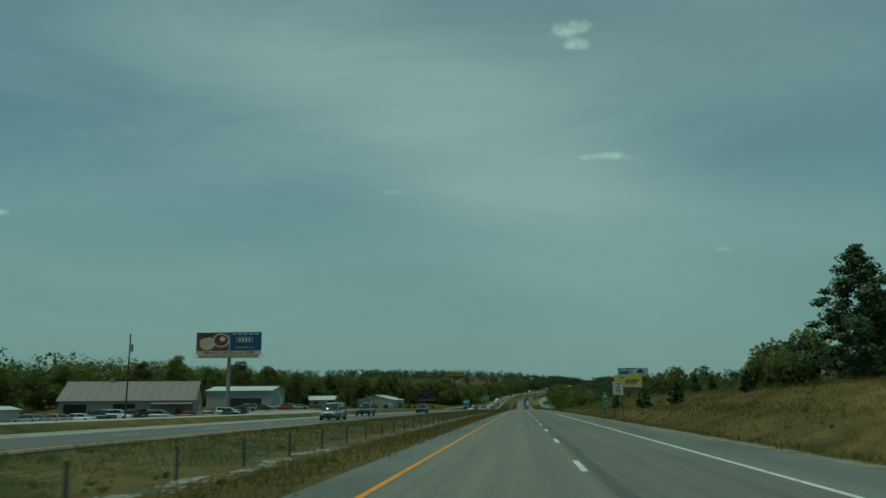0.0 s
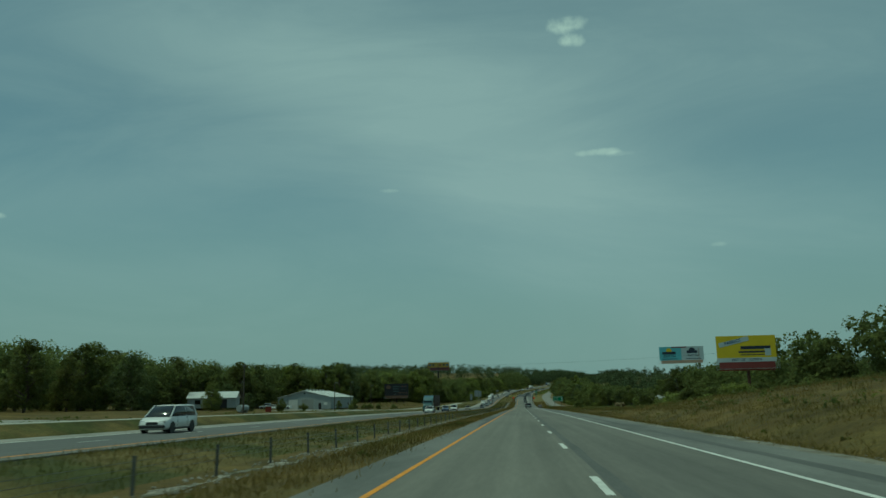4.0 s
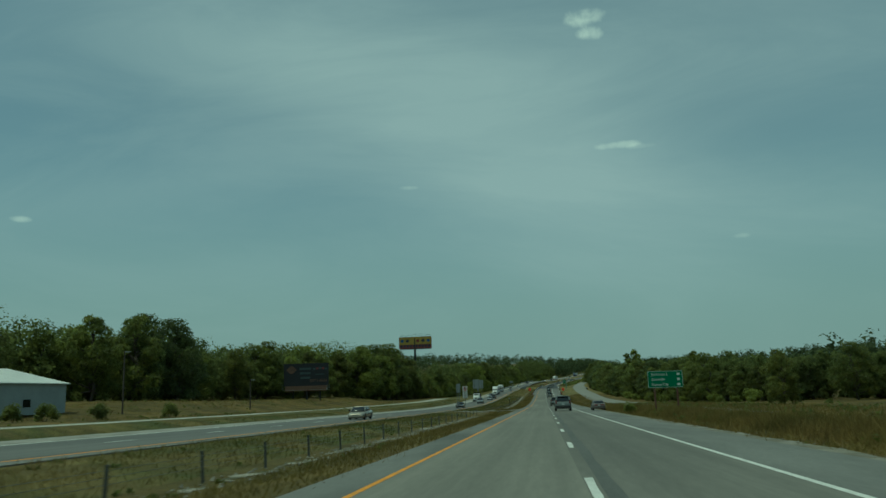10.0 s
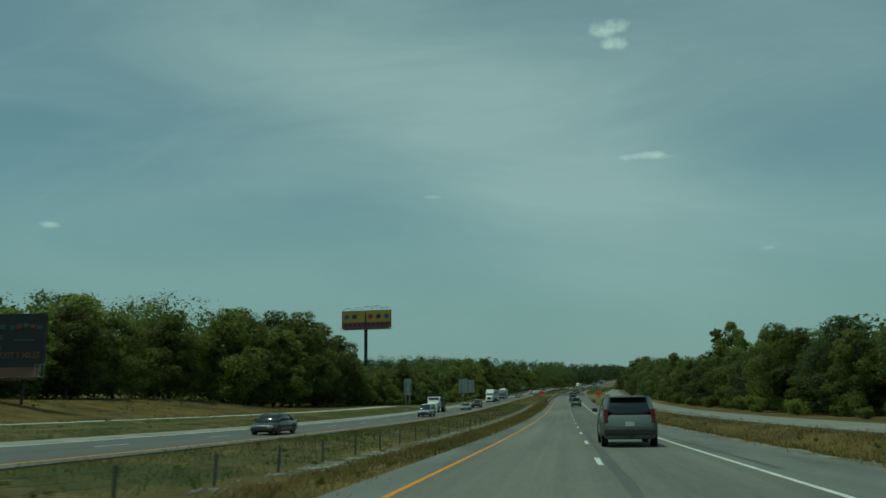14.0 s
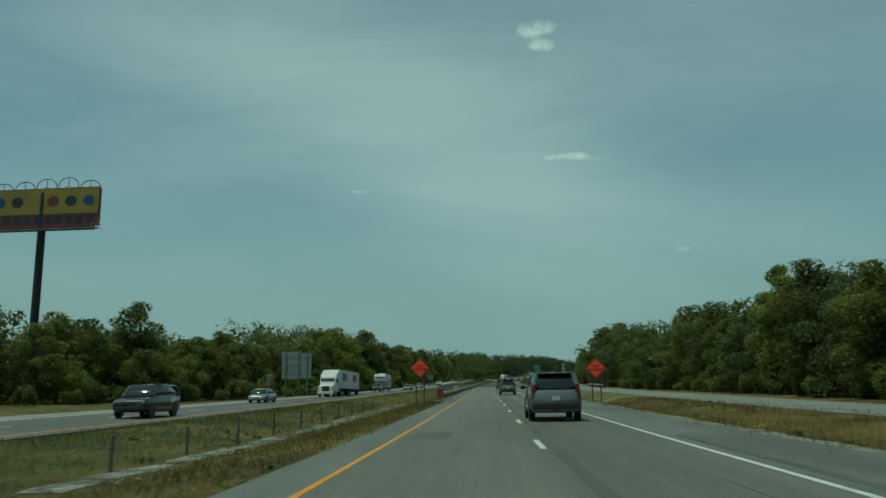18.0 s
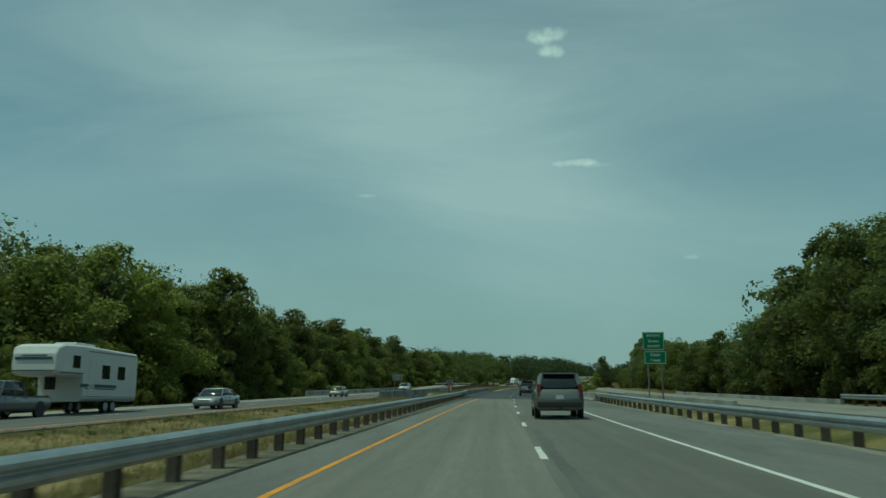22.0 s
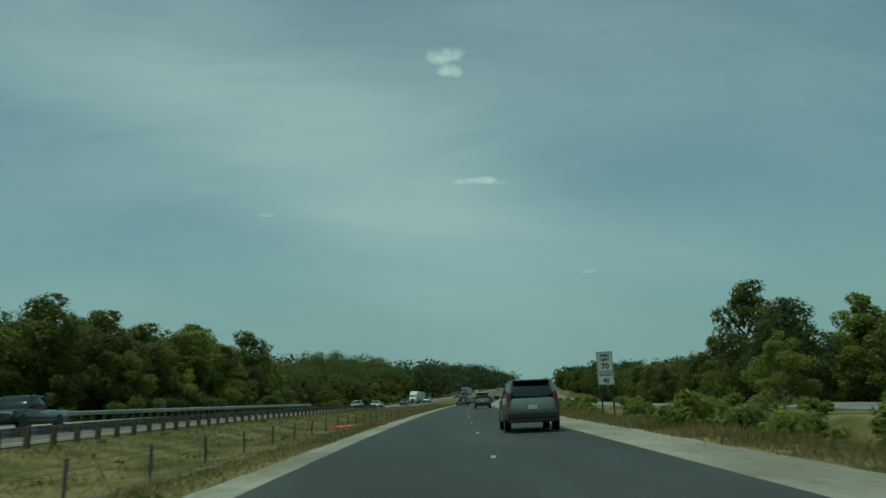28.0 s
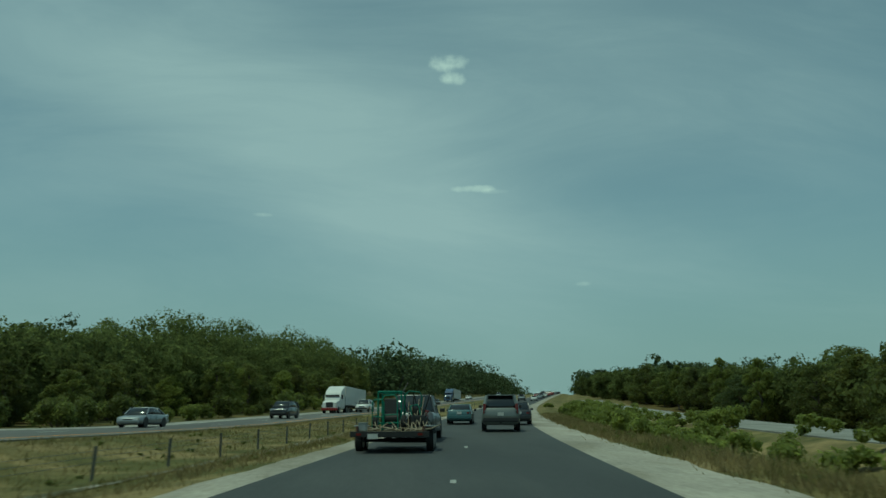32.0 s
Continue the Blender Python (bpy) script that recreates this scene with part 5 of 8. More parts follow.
def crossing():
    v, f = [], []
    os_ = np.arange(-16.85, -3.95, 0.26)
    us = [-0.12, -0.05, 0.0] + [k / 26 for k in range(1, 26)] + [1.0, 1.05, 1.12]
    n = len(us)
    for o in os_:
        o = float(o)
        a, b = crossing_edge(o, -1), crossing_edge(o, 1)
        for u in us:
            s = a + (b - a) * u
            p = P(s, o)
            out = max(-u, u - 1, 0.0) / 0.12
            z = crossing_z(s, o) * (1 - out) + (ground_z(s, o) - 0.06) * out
            v.append((p.x, p.y, z))
    for i in range(len(os_) - 1):
        for j in range(n - 1):
            a = i * n + j
            f.append((a, a + n, a + n + 1, a + 1))
    tagged(mesh_object("median_crossing", v, f, M["crossing_gravel"]), "pale gravel turnaround crossing the median", "gravel", kind="structure")
    # rutted patches of dark mud, in ridges drawn out across the crossing
    for k in range(17):
        co, cs = -7.1 + r0.uniform(-1.3, 2.0), 465.2 + r0.uniform(-1.3, 1.7)
        ln, wd, sl = r0.uniform(0.3, 1.25), r0.uniform(0.12, 0.42), r0.uniform(-0.25, 0.05)
        m = 22
        vv, ff = [], []
        for i in range(m + 1):
            t = i / m * 2 - 1
            o2 = co + t * ln
            w = wd * (1 - t * t) * (0.65 + 0.8 * abs(noise.noise(Vector((t * 5, k * 3.1, 0)))))
            mid = cs + sl * t * ln + 0.25 * noise.noise(Vector((t * 3, k * 9.0, 1)))
            for q in (-1, -0.3, 0.4, 1):
                s2 = mid + q * w
                p = P(s2, o2)
                up = 0.012 if abs(q) == 1 else 0.03 + 0.03 * noise.noise(Vector((o2 * 4, s2 * 4, k)))
                vv.append((p.x, p.y, crossing_z(s2, o2) + up + 0.001 * k))
        for i in range(m):
            for q in range(3):
                a = i * 4 + q
                ff.append((a, a + 4, a + 5, a + 1))
        tagged(mesh_object("mud_patch", vv, ff, M["mud"]), "dark rutted mud patch in the gravel crossing", "mud", kind="structure")


crossing()


def stones(count, s0, s1, o0, o1, big, label):
    v, f = [], []
    rr = random.Random(int(s0) + 5)
    for _ in range(count):
        s, o = rr.uniform(s0, s1), rr.uniform(o0, o1)
        p = P(s, o)
        z = ground_z(s, o)
        k = big * rr.uniform(0.3, 1.0)
        b = len(v)
        for dx, dy, dz in ((-1, 0, 0), (1, 0, 0), (0, -1, 0), (0, 1, 0), (0, 0, 0.8), (0, 0, -0.6)):
            v.append((p.x + k * (dx + rr.uniform(-.3, .3)), p.y + k * (dy + rr.uniform(-.3, .3)), z + 0.02 + k * (dz + rr.uniform(-.2, .2))))
        f += [(b, b + 2, b + 4), (b + 2, b + 1, b + 4), (b + 1, b + 3, b + 4), (b + 3, b, b + 4), (b + 2, b, b + 5), (b + 1, b + 2, b + 5), (b + 3, b + 1, b + 5), (b, b + 3, b + 5)]
    tagged(mesh_object("loose_stones", v, f, M["gravel"]), label, "stones", kind="stuff")


stones(5200, -10, 690, -9.5, -7.8, 0.085, "loose pale stones along the median ditch")
stones(700, 690, 760, -9.8, -5.8, 0.09, "loose pale rubble beside the guardrail end")
stones(900, 462, 475, -16, -4.2, 0.05, "loose gravel stones on the median crossing")
stones(1200, -10, 826, 7.5, 8.5, 0.045, "loose gravel along the shoulder edge")

# ---------------- signs ----------------


def lettering(text, size, m, mat, parent, name="lettering", bold=0.0, squeeze=1.0):
    cu = bpy.data.curves.new(name, "FONT")
    cu.body, cu.size, cu.align_x, cu.align_y, cu.offset, cu.extrude = text, size, "CENTER", "CENTER", bold, 0.002
    cu.resolution_u = 2
    tmp = bpy.data.objects.new(name, cu)
    scene.collection.objects.link(tmp)
    dg = bpy.context.evaluated_depsgraph_get()
    me = bpy.data.meshes.new_from_object(tmp.evaluated_get(dg))
    bpy.data.objects.remove(tmp)
    me.materials.clear()
    me.materials.append(mat)
    ob = new(name, me)
    ob.parent = parent
    ob.matrix_basis = m @ pose(0, 0, 0, 90, 0, 0) @ Matrix.Diagonal((squeeze, 1, 1, 1))
    return ob


def plate(parent, w, h, x, z, mat, name="panel", border=None, y=0.0, round_=0.05):
    """A sheet sign facing -y with a thin rim."""
    p = part(name, bm_box(x, y, z, w, 0.025, h), mat, parent)
    if border:
        bm = bmesh.new()
        t, k = 0.03, 0.05
        for cx, cz, sx, sz in ((x, z + h / 2 - k, w - 2 * k, t), (x, z - h / 2 + k, w - 2 * k, t), (x - w / 2 + k, z, t, h - 2 * k), (x + w / 2 - k, z, t, h - 2 * k)):
            box(bm, cx, y - 0.014, cz, sx, 0.006, sz)
        part("border", bm, border, parent)
    return p


def bars(parent, x, z, w, h, mat, y=-0.016):
    part("text_bar", bm_box(x, y, z, w, 0.006, h), mat, parent)


def posts(parent, xs, top, mat, r=0.04, depth=0.6, y=0.06):
    for x in xs:
        part("post", bm_box(x, y, (top - depth) / 2, 2 * r, 1.4 * r, top + depth), mat, parent)


def on_ground(s, o, turn=0.0):
    return at_road(s, o, ground_z(s, o) - P(s, o).z, turn)


def rel(s, o, h):
    """Height over the ground of a height over the road."""
    return h - (ground_z(s, o) - P(s, o).z)


e = empty("speed_limit_sign", on_ground(100.8, 11.6))
t = rel(100.8, 11.6, 4.1)
plate(e, 1.28, 1.68, 0, t - 0.84, M["sign_white"], border=M["sign_black"])
lettering("SPEED", 0.30, pose(0, -0.02, t - 0.34), M["sign_black"], e, bold=0.006)
lettering("LIMIT", 0.30, pose(0, -0.02, t - 0.72), M["sign_black"], e, bold=0.006)
lettering("70", 0.66, pose(0, -0.02, t - 1.22), M["sign_black"], e, bold=0.012)
posts(e, (-0.5, 0.5), t - 0.1, M["dark_steel"])
tagged(e, "white speed limit 70 sign on two dark posts", "road sign")

e = empty("mile_marker", on_ground(95.1, 9.4))
t = rel(95.1, 9.4, 2.72)
plate(e, 0.5, 1.75, 0, t - 0.87, M["sign_green"], border=M["sign_white"])
part("shield", bm_box(0, -0.016, t - 0.42, 0.24, 0.006, 0.22, taper=(0.8, 1)), M["sign_white"], e)
for k, w in enumerate(("MILE", "137", "2")):
    lettering(w, (0.16, 0.28, 0.28)[k], pose(0, -0.02, t - (0.72, 1.08, 1.48)[k]), M["sign_white"], e)
posts(e, (0,), t - 0.2, M["dark_steel"], 0.035)
tagged(e, "tall narrow green mile marker on a steel post", "road sign")

e = empty("guide_sign", on_ground(429, 12.9))
t = rel(429, 12.9, 4.05)
plate(e, 3.6, 1.75, 0, t - 0.87, M["sign_green"], border=M["sign_white"])
for k, w in enumerate(("Jct Route Z", "Boonville", "Kansas City")):
    lettering(w, 0.36, pose((-0.55, -0.72, -0.55)[k], -0.02, t - 0.36 - 0.52 * k), M["sign_white"], e, bold=0.004)
for k in range(3):
    bars(e, 1.35, t - 0.36 - 0.52 * k, 0.28, 0.24, M["sign_white"])
posts(e, (-1.15, 1.15), t - 0.15, M["rust"], 0.09)
tagged(e, "wide green distance sign with white lettering on two posts", "road sign")


def diamond(s, o, centre, label):
    e = empty("warning_sign", on_ground(s, o))
    t = rel(s, o, centre)
    side = 1.10
    for nm, k, mt, y in (("panel", side, M["sign_orange"], 0.0), ("rim", side - 0.06, M["sign_black"], -0.014), ("face", side - 0.11, M["sign_orange"], -0.018)):
        bm = bm_box(0, 0, 0, k, 0.02 if nm == "panel" else 0.004, k, bevel=0.0)
        part(nm, bm, mt, e).matrix_basis = pose(0, y, t, 0, 45, 0)
    lettering("LOW", 0.24, pose(0, -0.024, t + 0.16), M["sign_black"], e, bold=0.005)
    lettering("SHOULDER", 0.22, pose(0, -0.024, t - 0.10), M["sign_black"], e, bold=0.005)
    posts(e, (-0.33, 0.33), t - 0.25, M["rust"], 0.045)
    tagged(e, label, "road sign")


diamond(682.3, -5.65, 2.82, "orange diamond low shoulder sign on two posts in the median")
diamond(679.4, 8.2, 2.52, "orange diamond low shoulder sign on two posts beside the shoulder")

e = empty("no_u_turn_sign", on_ground(480, -13.2))
t = rel(480, -13.2, 4.1)
plate(e, 0.85, 0.85, 0, t - 0.42, M["sign_white"])
M["sign_red"] = material("sign_red", (0.42, 0.02, 0.02), 0.5, var=0.08)
bm = bmesh.new()
for i in range(24):
    a, b = i / 24 * 6.283, (i + 1) / 24 * 6.283
    tube(bm, (0.31 * math.cos(a), -0.02, 0.31 * math.sin(a)), (0.31 * math.cos(b), -0.02, 0.31 * math.sin(b)), 0.03, seg=4)
tube(bm, (-0.22, -0.02, 0.22), (0.22, -0.02, -0.22), 0.03, seg=4)
part("ring", bm, M["sign_red"], e).matrix_basis = pose(0, 0, t - 0.42)
bm = bmesh.new()
pts = [(0.12, -0.2)] + [(0.12 * math.cos(a * 0.314), 0.08 + 0.12 * math.sin(a * 0.314)) for a in range(11)] + [(-0.12, -0.06)]
for (a, b), (c, d) in zip(pts, pts[1:]):
    tube(bm, (a, -0.018, b), (c, -0.018, d), 0.032, seg=4)
tube(bm, (-0.12, -0.018, -0.04), (-0.12, -0.018, -0.2), 0.09, 0.0, 4)
part("arrow", bm, M["sign_black"], e).matrix_basis = pose(0, 0, t - 0.42)
plate(e, 0.85, 1.1, 0, t - 1.44, M["sign_white"], "lower_panel", border=M["sign_black"])
for k in range(4):
    bars(e, 0, t - 1.12 - 0.22 * k, (0.5, 0.55, 0.5, 0.35)[k], 0.09, M["sign_black"])
posts(e, (0,), t - 0.2, M["steel_post"], 0.045)
tagged(e, "white no U-turn sign with a text panel on a steel post", "road sign")

e = empty("delineator_post", on_ground(472.5, -5.3))
part("post", bm_box(0, 0, 0.75, 0.06, 0.04, 2.4), M["dark_steel"], e)
part("reflector", bm_box(0, -0.03, 1.85, 0.16, 0.012, 0.16), M["sign_back"], e)
tagged(e, "thin dark delineator post beside the gravel crossing", "road marker")

e = empty("county_sign", on_ground(815.5, 11.5))
t = rel(815.5, 11.5, 5.35)
plate(e, 1.62, 1.36, 0, t - 0.68, M["sign_green"], border=M["sign_white"])
for k, (w, z) in enumerate((("ENTERING", 0.22), ("Boone", 0.3), ("COUNTY", 0.22))):
    lettering(w, z, pose(0, -0.02, t - 0.28 - 0.4 * k), M["sign_white"], e, bold=0.003)
plate(e, 1.62, 0.98, 0.08, t - 1.92, M["sign_green"], "lower_panel", border=M["sign_white"])
for k, w in enumerate(("Cedar", "Creek")):
    lettering(w, 0.3, pose(0.08, -0.02, t - 1.72 - 0.4 * k), M["sign_white"], e, bold=0.003)
posts(e, (-0.48, 0.52), t - 0.1, M["steel_post"], 0.05)
tagged(e, "two stacked green county and creek signs on steel posts", "road sign")

e = empty("creek_sign", on_ground(736, 11.2))
t = rel(736, 11.2, 4.2)
plate(e, 0.5, 1.9, 0, t - 0.95, M["sign_green"], border=M["sign_white"])
for k in range(4):
    bars(e, 0, t - 0.35 - 0.4 * k, 0.28, 0.14, M["sign_white"])
posts(e, (0,), t - 0.2, M["steel_post"], 0.04)
tagged(e, "narrow green marker sign behind the guardrail", "road sign")

e = empty("speed_limit_sign", on_ground(1016.5, 10.3))
t = rel(1016.5, 10.3, 4.15)
plate(e, 1.15, 1.42, 0, t - 0.71, M["sign_white"], border=M["sign_black"])
lettering("SPEED", 0.27, pose(0, -0.02, t - 0.28), M["sign_black"], e, bold=0.006)
lettering("LIMIT", 0.27, pose(0, -0.02, t - 0.58), M["sign_black"], e, bold=0.006)
lettering("70", 0.56, pose(0, -0.02, t - 1.05), M["sign_black"], e, bold=0.012)
plate(e, 1.15, 0.9, 0, t - 1.9, M["sign_white"], "lower_panel", border=M["sign_black"])
lettering("MINIMUM", 0.2, pose(0, -0.02, t - 1.66), M["sign_black"], e, bold=0.004)
lettering("40", 0.46, pose(0, -0.02, t - 2.05), M["sign_black"], e, bold=0.01)
posts(e, (-0.4, 0.4), t - 0.1, M["dark_steel"], 0.05)
tagged(e, "white speed limit 70 and minimum 40 sign on posts", "road sign")


def sign_seen_from_behind(s, o, w, top, h, xs, label, split=False):
    e = empty("guide_sign", on_ground(s, o))
    t = rel(s, o, top)
    if split:
        plate(e, w * 0.64, h, -w * 0.18, t - h / 2, M["sign_back"])
        plate(e, w * 0.34, h * 0.92, w * 0.325, t - h / 2 - h * 0.03, M["sign_back"])
    else:
        plate(e, w, h, 0, t - h / 2, M["sign_back"])
    for k in range(3):
        part("stringer", bm_box(0, -0.04, t - h * (0.2 + 0.3 * k), w * 0.96, 0.05, 0.07), M["sign_back"], e)
    posts(e, xs, t - 0.1, M["steel_post"], 0.08, y=-0.12)
    tagged(e, label, "road sign")


sign_seen_from_behind(730.7, -31.6, 0.55, 3.2, 1.5, (0.0,), "narrow grey back of a small sign for oncoming traffic")
sign_seen_from_behind(755, -33.5, 5.3, 7.4, 4.7, (-1.8, 0.4, 1.9), "grey backs of a large guide sign for oncoming traffic", True)
sign_seen_from_behind(641, -31.6, 1.5, 6.1, 3.3, (-0.4, 0.4), "grey back of a tall sign for oncoming traffic")
sign_seen_from_behind(958, -31.5, 2.6, 3.6, 1.6, (-0.8, 0.8), "grey back of a small sign past the creek")

# ---------------- billboards ----------------
M["bb_blue"] = material("bb_blue", (0.012, 0.06, 0.16), 0.6, var=0.2, scale=0.3)
M["bb_brown"] = material("bb_brown", (0.10, 0.055, 0.035), 0.6, var=0.4, scale=0.6, fine=3)
M["bb_cream"] = material("bb_cream", (0.50, 0.42, 0.33), 0.6, var=0.15, scale=0.8)
M["bb_teal"] = material("bb_teal", (0.15, 0.40, 0.47), 0.6, var=0.12, scale=0.4)
M["bb_pale"] = material("bb_pale", (0.40, 0.47, 0.50), 0.6, var=0.1, scale=0.4)
M["bb_yellow"] = material("bb_yellow", (0.55, 0.42, 0.015), 0.6, var=0.1, scale=0.4)
M["bb_gold"] = material("bb_gold", (0.27, 0.19, 0.03), 0.6, var=0.2, scale=0.3)
M["bb_red"] = material("bb_red", (0.13, 0.022, 0.02), 0.6, var=0.2, scale=0.3)
M["bb_dark"] = material("bb_dark", (0.012, 0.02, 0.04), 0.6, var=0.3, scale=0.3)
# near-black face colour that carries the motorcycle board's shade
M["bb_shaded_face"] = material("bb_shaded_face", (0.010, 0.013, 0.018), 0.8, var=0.3, scale=0.3)
M["bb_apron"] = material("bb_apron", (0.33, 0.235, 0.17), 0.8, var=0.2, scale=0.6)
M["pole_steel"] = material("pole_steel", (0.30, 0.29, 0.27), 0.6, 0.2, var=0.2, scale=0.5)
M["egg_yellow"] = material("egg_yellow", (0.6, 0.4, 0.05), 0.5, var=0.15)


def disc(parent, x, z, r, mat, y, name="picture_shape", sx=1.0, seg=24):
    bm = bmesh.new()
    q = bmesh.ops.create_cone(bm, cap_ends=True, segments=seg, radius1=r, radius2=r, depth=0.02)
    part(name, bm, mat, parent).matrix_basis = pose(x, y, z, 90, 0, 0) @ Matrix.Diagonal((sx, 1, 1, 1))


def billboard(s, o0, o1, bottom, top, pole_o, pole_mat, apron_mat, label, turn=0.0, pole_r=0.5, apron=0.9):
    """An empty at the foot of the pole, local x to the right; returns it with face centre, width and height."""
    w, h = o1 - o0, top - bottom
    e = empty("billboard", on_ground(s, pole_o, turn))
    cx = (o0 + o1) / 2 - pole_o
    zt, zb = rel(s, pole_o, top), rel(s, pole_o, bottom)
    part("pole", bm_tube((0, 0.6, -0.6), (0, 0.6, zt - 0.6), pole_r, pole_r * 0.92, 20), pole_mat, e, smooth=False)
    bm = bmesh.new()
    box(bm, cx, 0.5, (zt + zb) / 2, w * 0.98, 0.5, h * 0.94)
    for k in range(6):
        x = cx - w / 2 + w * (k + 0.5) / 6
        box(bm, x, 0.9, (zt + zb) / 2, 0.12, 0.3, h)
    part("frame", bm, M["dark_steel"], e)
    part("apron", bm_box(cx, 0.2, zb - apron / 2, w * 0.93, 0.12, apron), apron_mat, e)
    bm = bmesh.new()
    box(bm, cx, -0.35, zb - apron * 0.8, w * 1.04, 0.75, 0.05)
    for k in range(9):
        x = cx - w * 0.52 + w * 1.04 * k / 8
        tube(bm, (x, 0.3, zb - apron), (x, -0.7, zb - apron * 0.82), 0.03, seg=4)
    for x in (cx - w * 0.52, cx + w * 0.52, cx + w * 0.47):
        tube(bm, (x, -0.7, zb - apron * 0.8), (x, -0.7, zb + 0.25), 0.025, seg=4)
        tube(bm, (x, 0.1, zb - apron * 0.8), (x, 0.1, zb + 0.25), 0.025, seg=4)
        tube(bm, (x, -0.7, zb + 0.25), (x, 0.1, zb + 0.25), 0.025, seg=4)
    part("catwalk", bm, M["galvanised"], e)
    tagged(e, label, "billboard")
    return e, cx, zb, w, h


def face(e, x, z, w, h, mat, y=0.2, name="face_panel"):
    part(name, bm_box(x, y, z, w, 0.03, h), mat, e)


# restaurant board
e, cx, zb, w, h = billboard(198, -84.1, -67.0, 14.6, 20.3, -75.4, M["pole_steel"], M["bb_apron"], "large restaurant billboard with a breakfast picture on a pale pole", 3)
face(e, cx - w * 0.245, zb + h * 0.58, w * 0.51, h * 0.84, M["bb_brown"])
face(e, cx + w * 0.255, zb + h * 0.58, w * 0.49, h * 0.84, M["bb_blue"])
face(e, cx, zb + h * 0.08, w, h * 0.16, M["bb_cream"])
disc(e, cx - w * 0.33, zb + h * 0.50, h * 0.30, M["bb_cream"], 0.17, sx=1.2)
disc(e, cx - w * 0.37, zb + h * 0.46, h * 0.08, M["egg_yellow"], 0.15)
disc(e, cx - w * 0.29, zb + h * 0.52, h * 0.08, M["egg_yellow"], 0.15)
disc(e, cx - w * 0.12, zb + h * 0.64, h * 0.32, M["bb_cream"], 0.165, sx=1.2)
disc(e, cx - w * 0.12, zb + h * 0.64, h * 0.26, M["bb_red"], 0.155, sx=1.2)
disc(e, cx - w * 0.10, zb + h * 0.70, h * 0.11, M["sign_white"], 0.145, sx=1.2)
for k in range(4):
    part("picture_shape", bm_box(cx - w * 0.40 + 0.5 * k, 0.17, zb + h * 0.80 + 0.1 * k, 0.24, 0.02, 1.6, rot=Euler((0, radians(40), 0)).to_matrix()), M["bb_dark"], e)
part("logo_shape", bm_box(cx + w * 0.24, 0.17, zb + h * 0.66, w * 0.25, 0.02, h * 0.24), M["bb_pale"], e)
part("logo_shape", bm_box(cx + w * 0.24, 0.155, zb + h * 0.66, w * 0.235, 0.02, h * 0.20), M["bb_blue"], e)
for k in range(4):
    part("logo_shape", bm_box(cx + w * (0.165 + 0.05 * k), 0.14, zb + h * 0.66, w * 0.03, 0.02, h * 0.14), M["sign_white"], e)
part("logo_shape", bm_box(cx + w * 0.24, 0.15, zb + h * 0.475, w * 0.24, 0.02, h * 0.06), M["bb_red"], e)
for k in range(5):
    bars(e, cx + w * (0.08 + 0.085 * k), zb + h * 0.92, w * 0.06, h * 0.06, M["bb_pale"], 0.17)
lettering("Open 24 Hours", 0.8, pose(cx + w * 0.24, 0.17, zb + h * 0.31), M["sign_white"], e, squeeze=0.95)
lettering("8 Miles, Exit 128A, Then Left 1/4 Mile", 0.92, pose(cx, 0.17, zb + h * 0.08), M["bb_dark"], e, bold=0.01, squeeze=0.98)

# hotel board
e, cx, zb, w, h = billboard(448, 53.3, 69.8, 17.0, 22.2, 68.0, M["pole_steel"], M["bb_apron"], "pale blue two-part hotel billboard on a single pole", -3, apron=1.2)
face(e, cx - w * 0.25, zb + h / 2, w * 0.5, h, M["bb_teal"])
face(e, cx + w * 0.25, zb + h / 2, w * 0.5, h, M["bb_pale"])
disc(e, cx - w * 0.28, zb + h * 0.70, h * 0.2, M["bb_yellow"], 0.17)
part("logo_shape", bm_box(cx - w * 0.28, 0.15, zb + h * 0.54, w * 0.30, 0.02, h * 0.19), M["bb_dark"], e)
part("logo_shape", bm_box(cx + w * 0.24, 0.17, zb + h * 0.60, w * 0.24, 0.02, h * 0.20), M["bb_dark"], e)
disc(e, cx + w * 0.24, zb + h * 0.76, h * 0.15, M["bb_dark"], 0.16, sx=1.4)
part("logo_shape", bm_box(cx - w * 0.05, 0.17, zb + h * 0.95, w * 0.34, 0.02, h * 0.08), M["bb_red"], e)
lettering("EXIT 124", 1.15, pose(cx - w * 0.27, 0.17, zb + h * 0.29), M["sign_black"], e, bold=0.02)
lettering("EXIT 127", 1.05, pose(cx + w * 0.27, 0.17, zb + h * 0.33), M["sign_black"], e, bold=0.02)
for x in (-0.27, 0.27):
    bars(e, cx + w * x, zb + h * 0.10, w * 0.34, h * 0.05, M["bb_dark"], 0.17)

# fabric shop board
e, cx, zb, w, h = billboard(262, 29.8, 38.5, 7.0, 11.0, 34.3, M["rust"], M["bb_red"], "low yellow fabric shop billboard with a dark red base", -4, 0.25, 1.3)
face(e, cx, zb + h * 0.58, w, h * 0.84, M["bb_yellow"])
face(e, cx, zb + h * 0.08, w, h * 0.16, M["bb_pale"])
part("banner", bm_box(cx - w * 0.20, 0.17, zb + h * 0.77, w * 0.52, 0.02, h * 0.17, rot=Euler((0, radians(-13), 0)).to_matrix()), M["bb_pale"], e)
lettering("FABRICS", 0.66, pose(cx - w * 0.22, 0.15, zb + h * 0.77, 0, -13, 0), M["bb_blue"], e, bold=0.012)
bars(e, cx + w * 0.16, zb + h * 0.54, w * 0.5, h * 0.12, M["bb_dark"], 0.17)
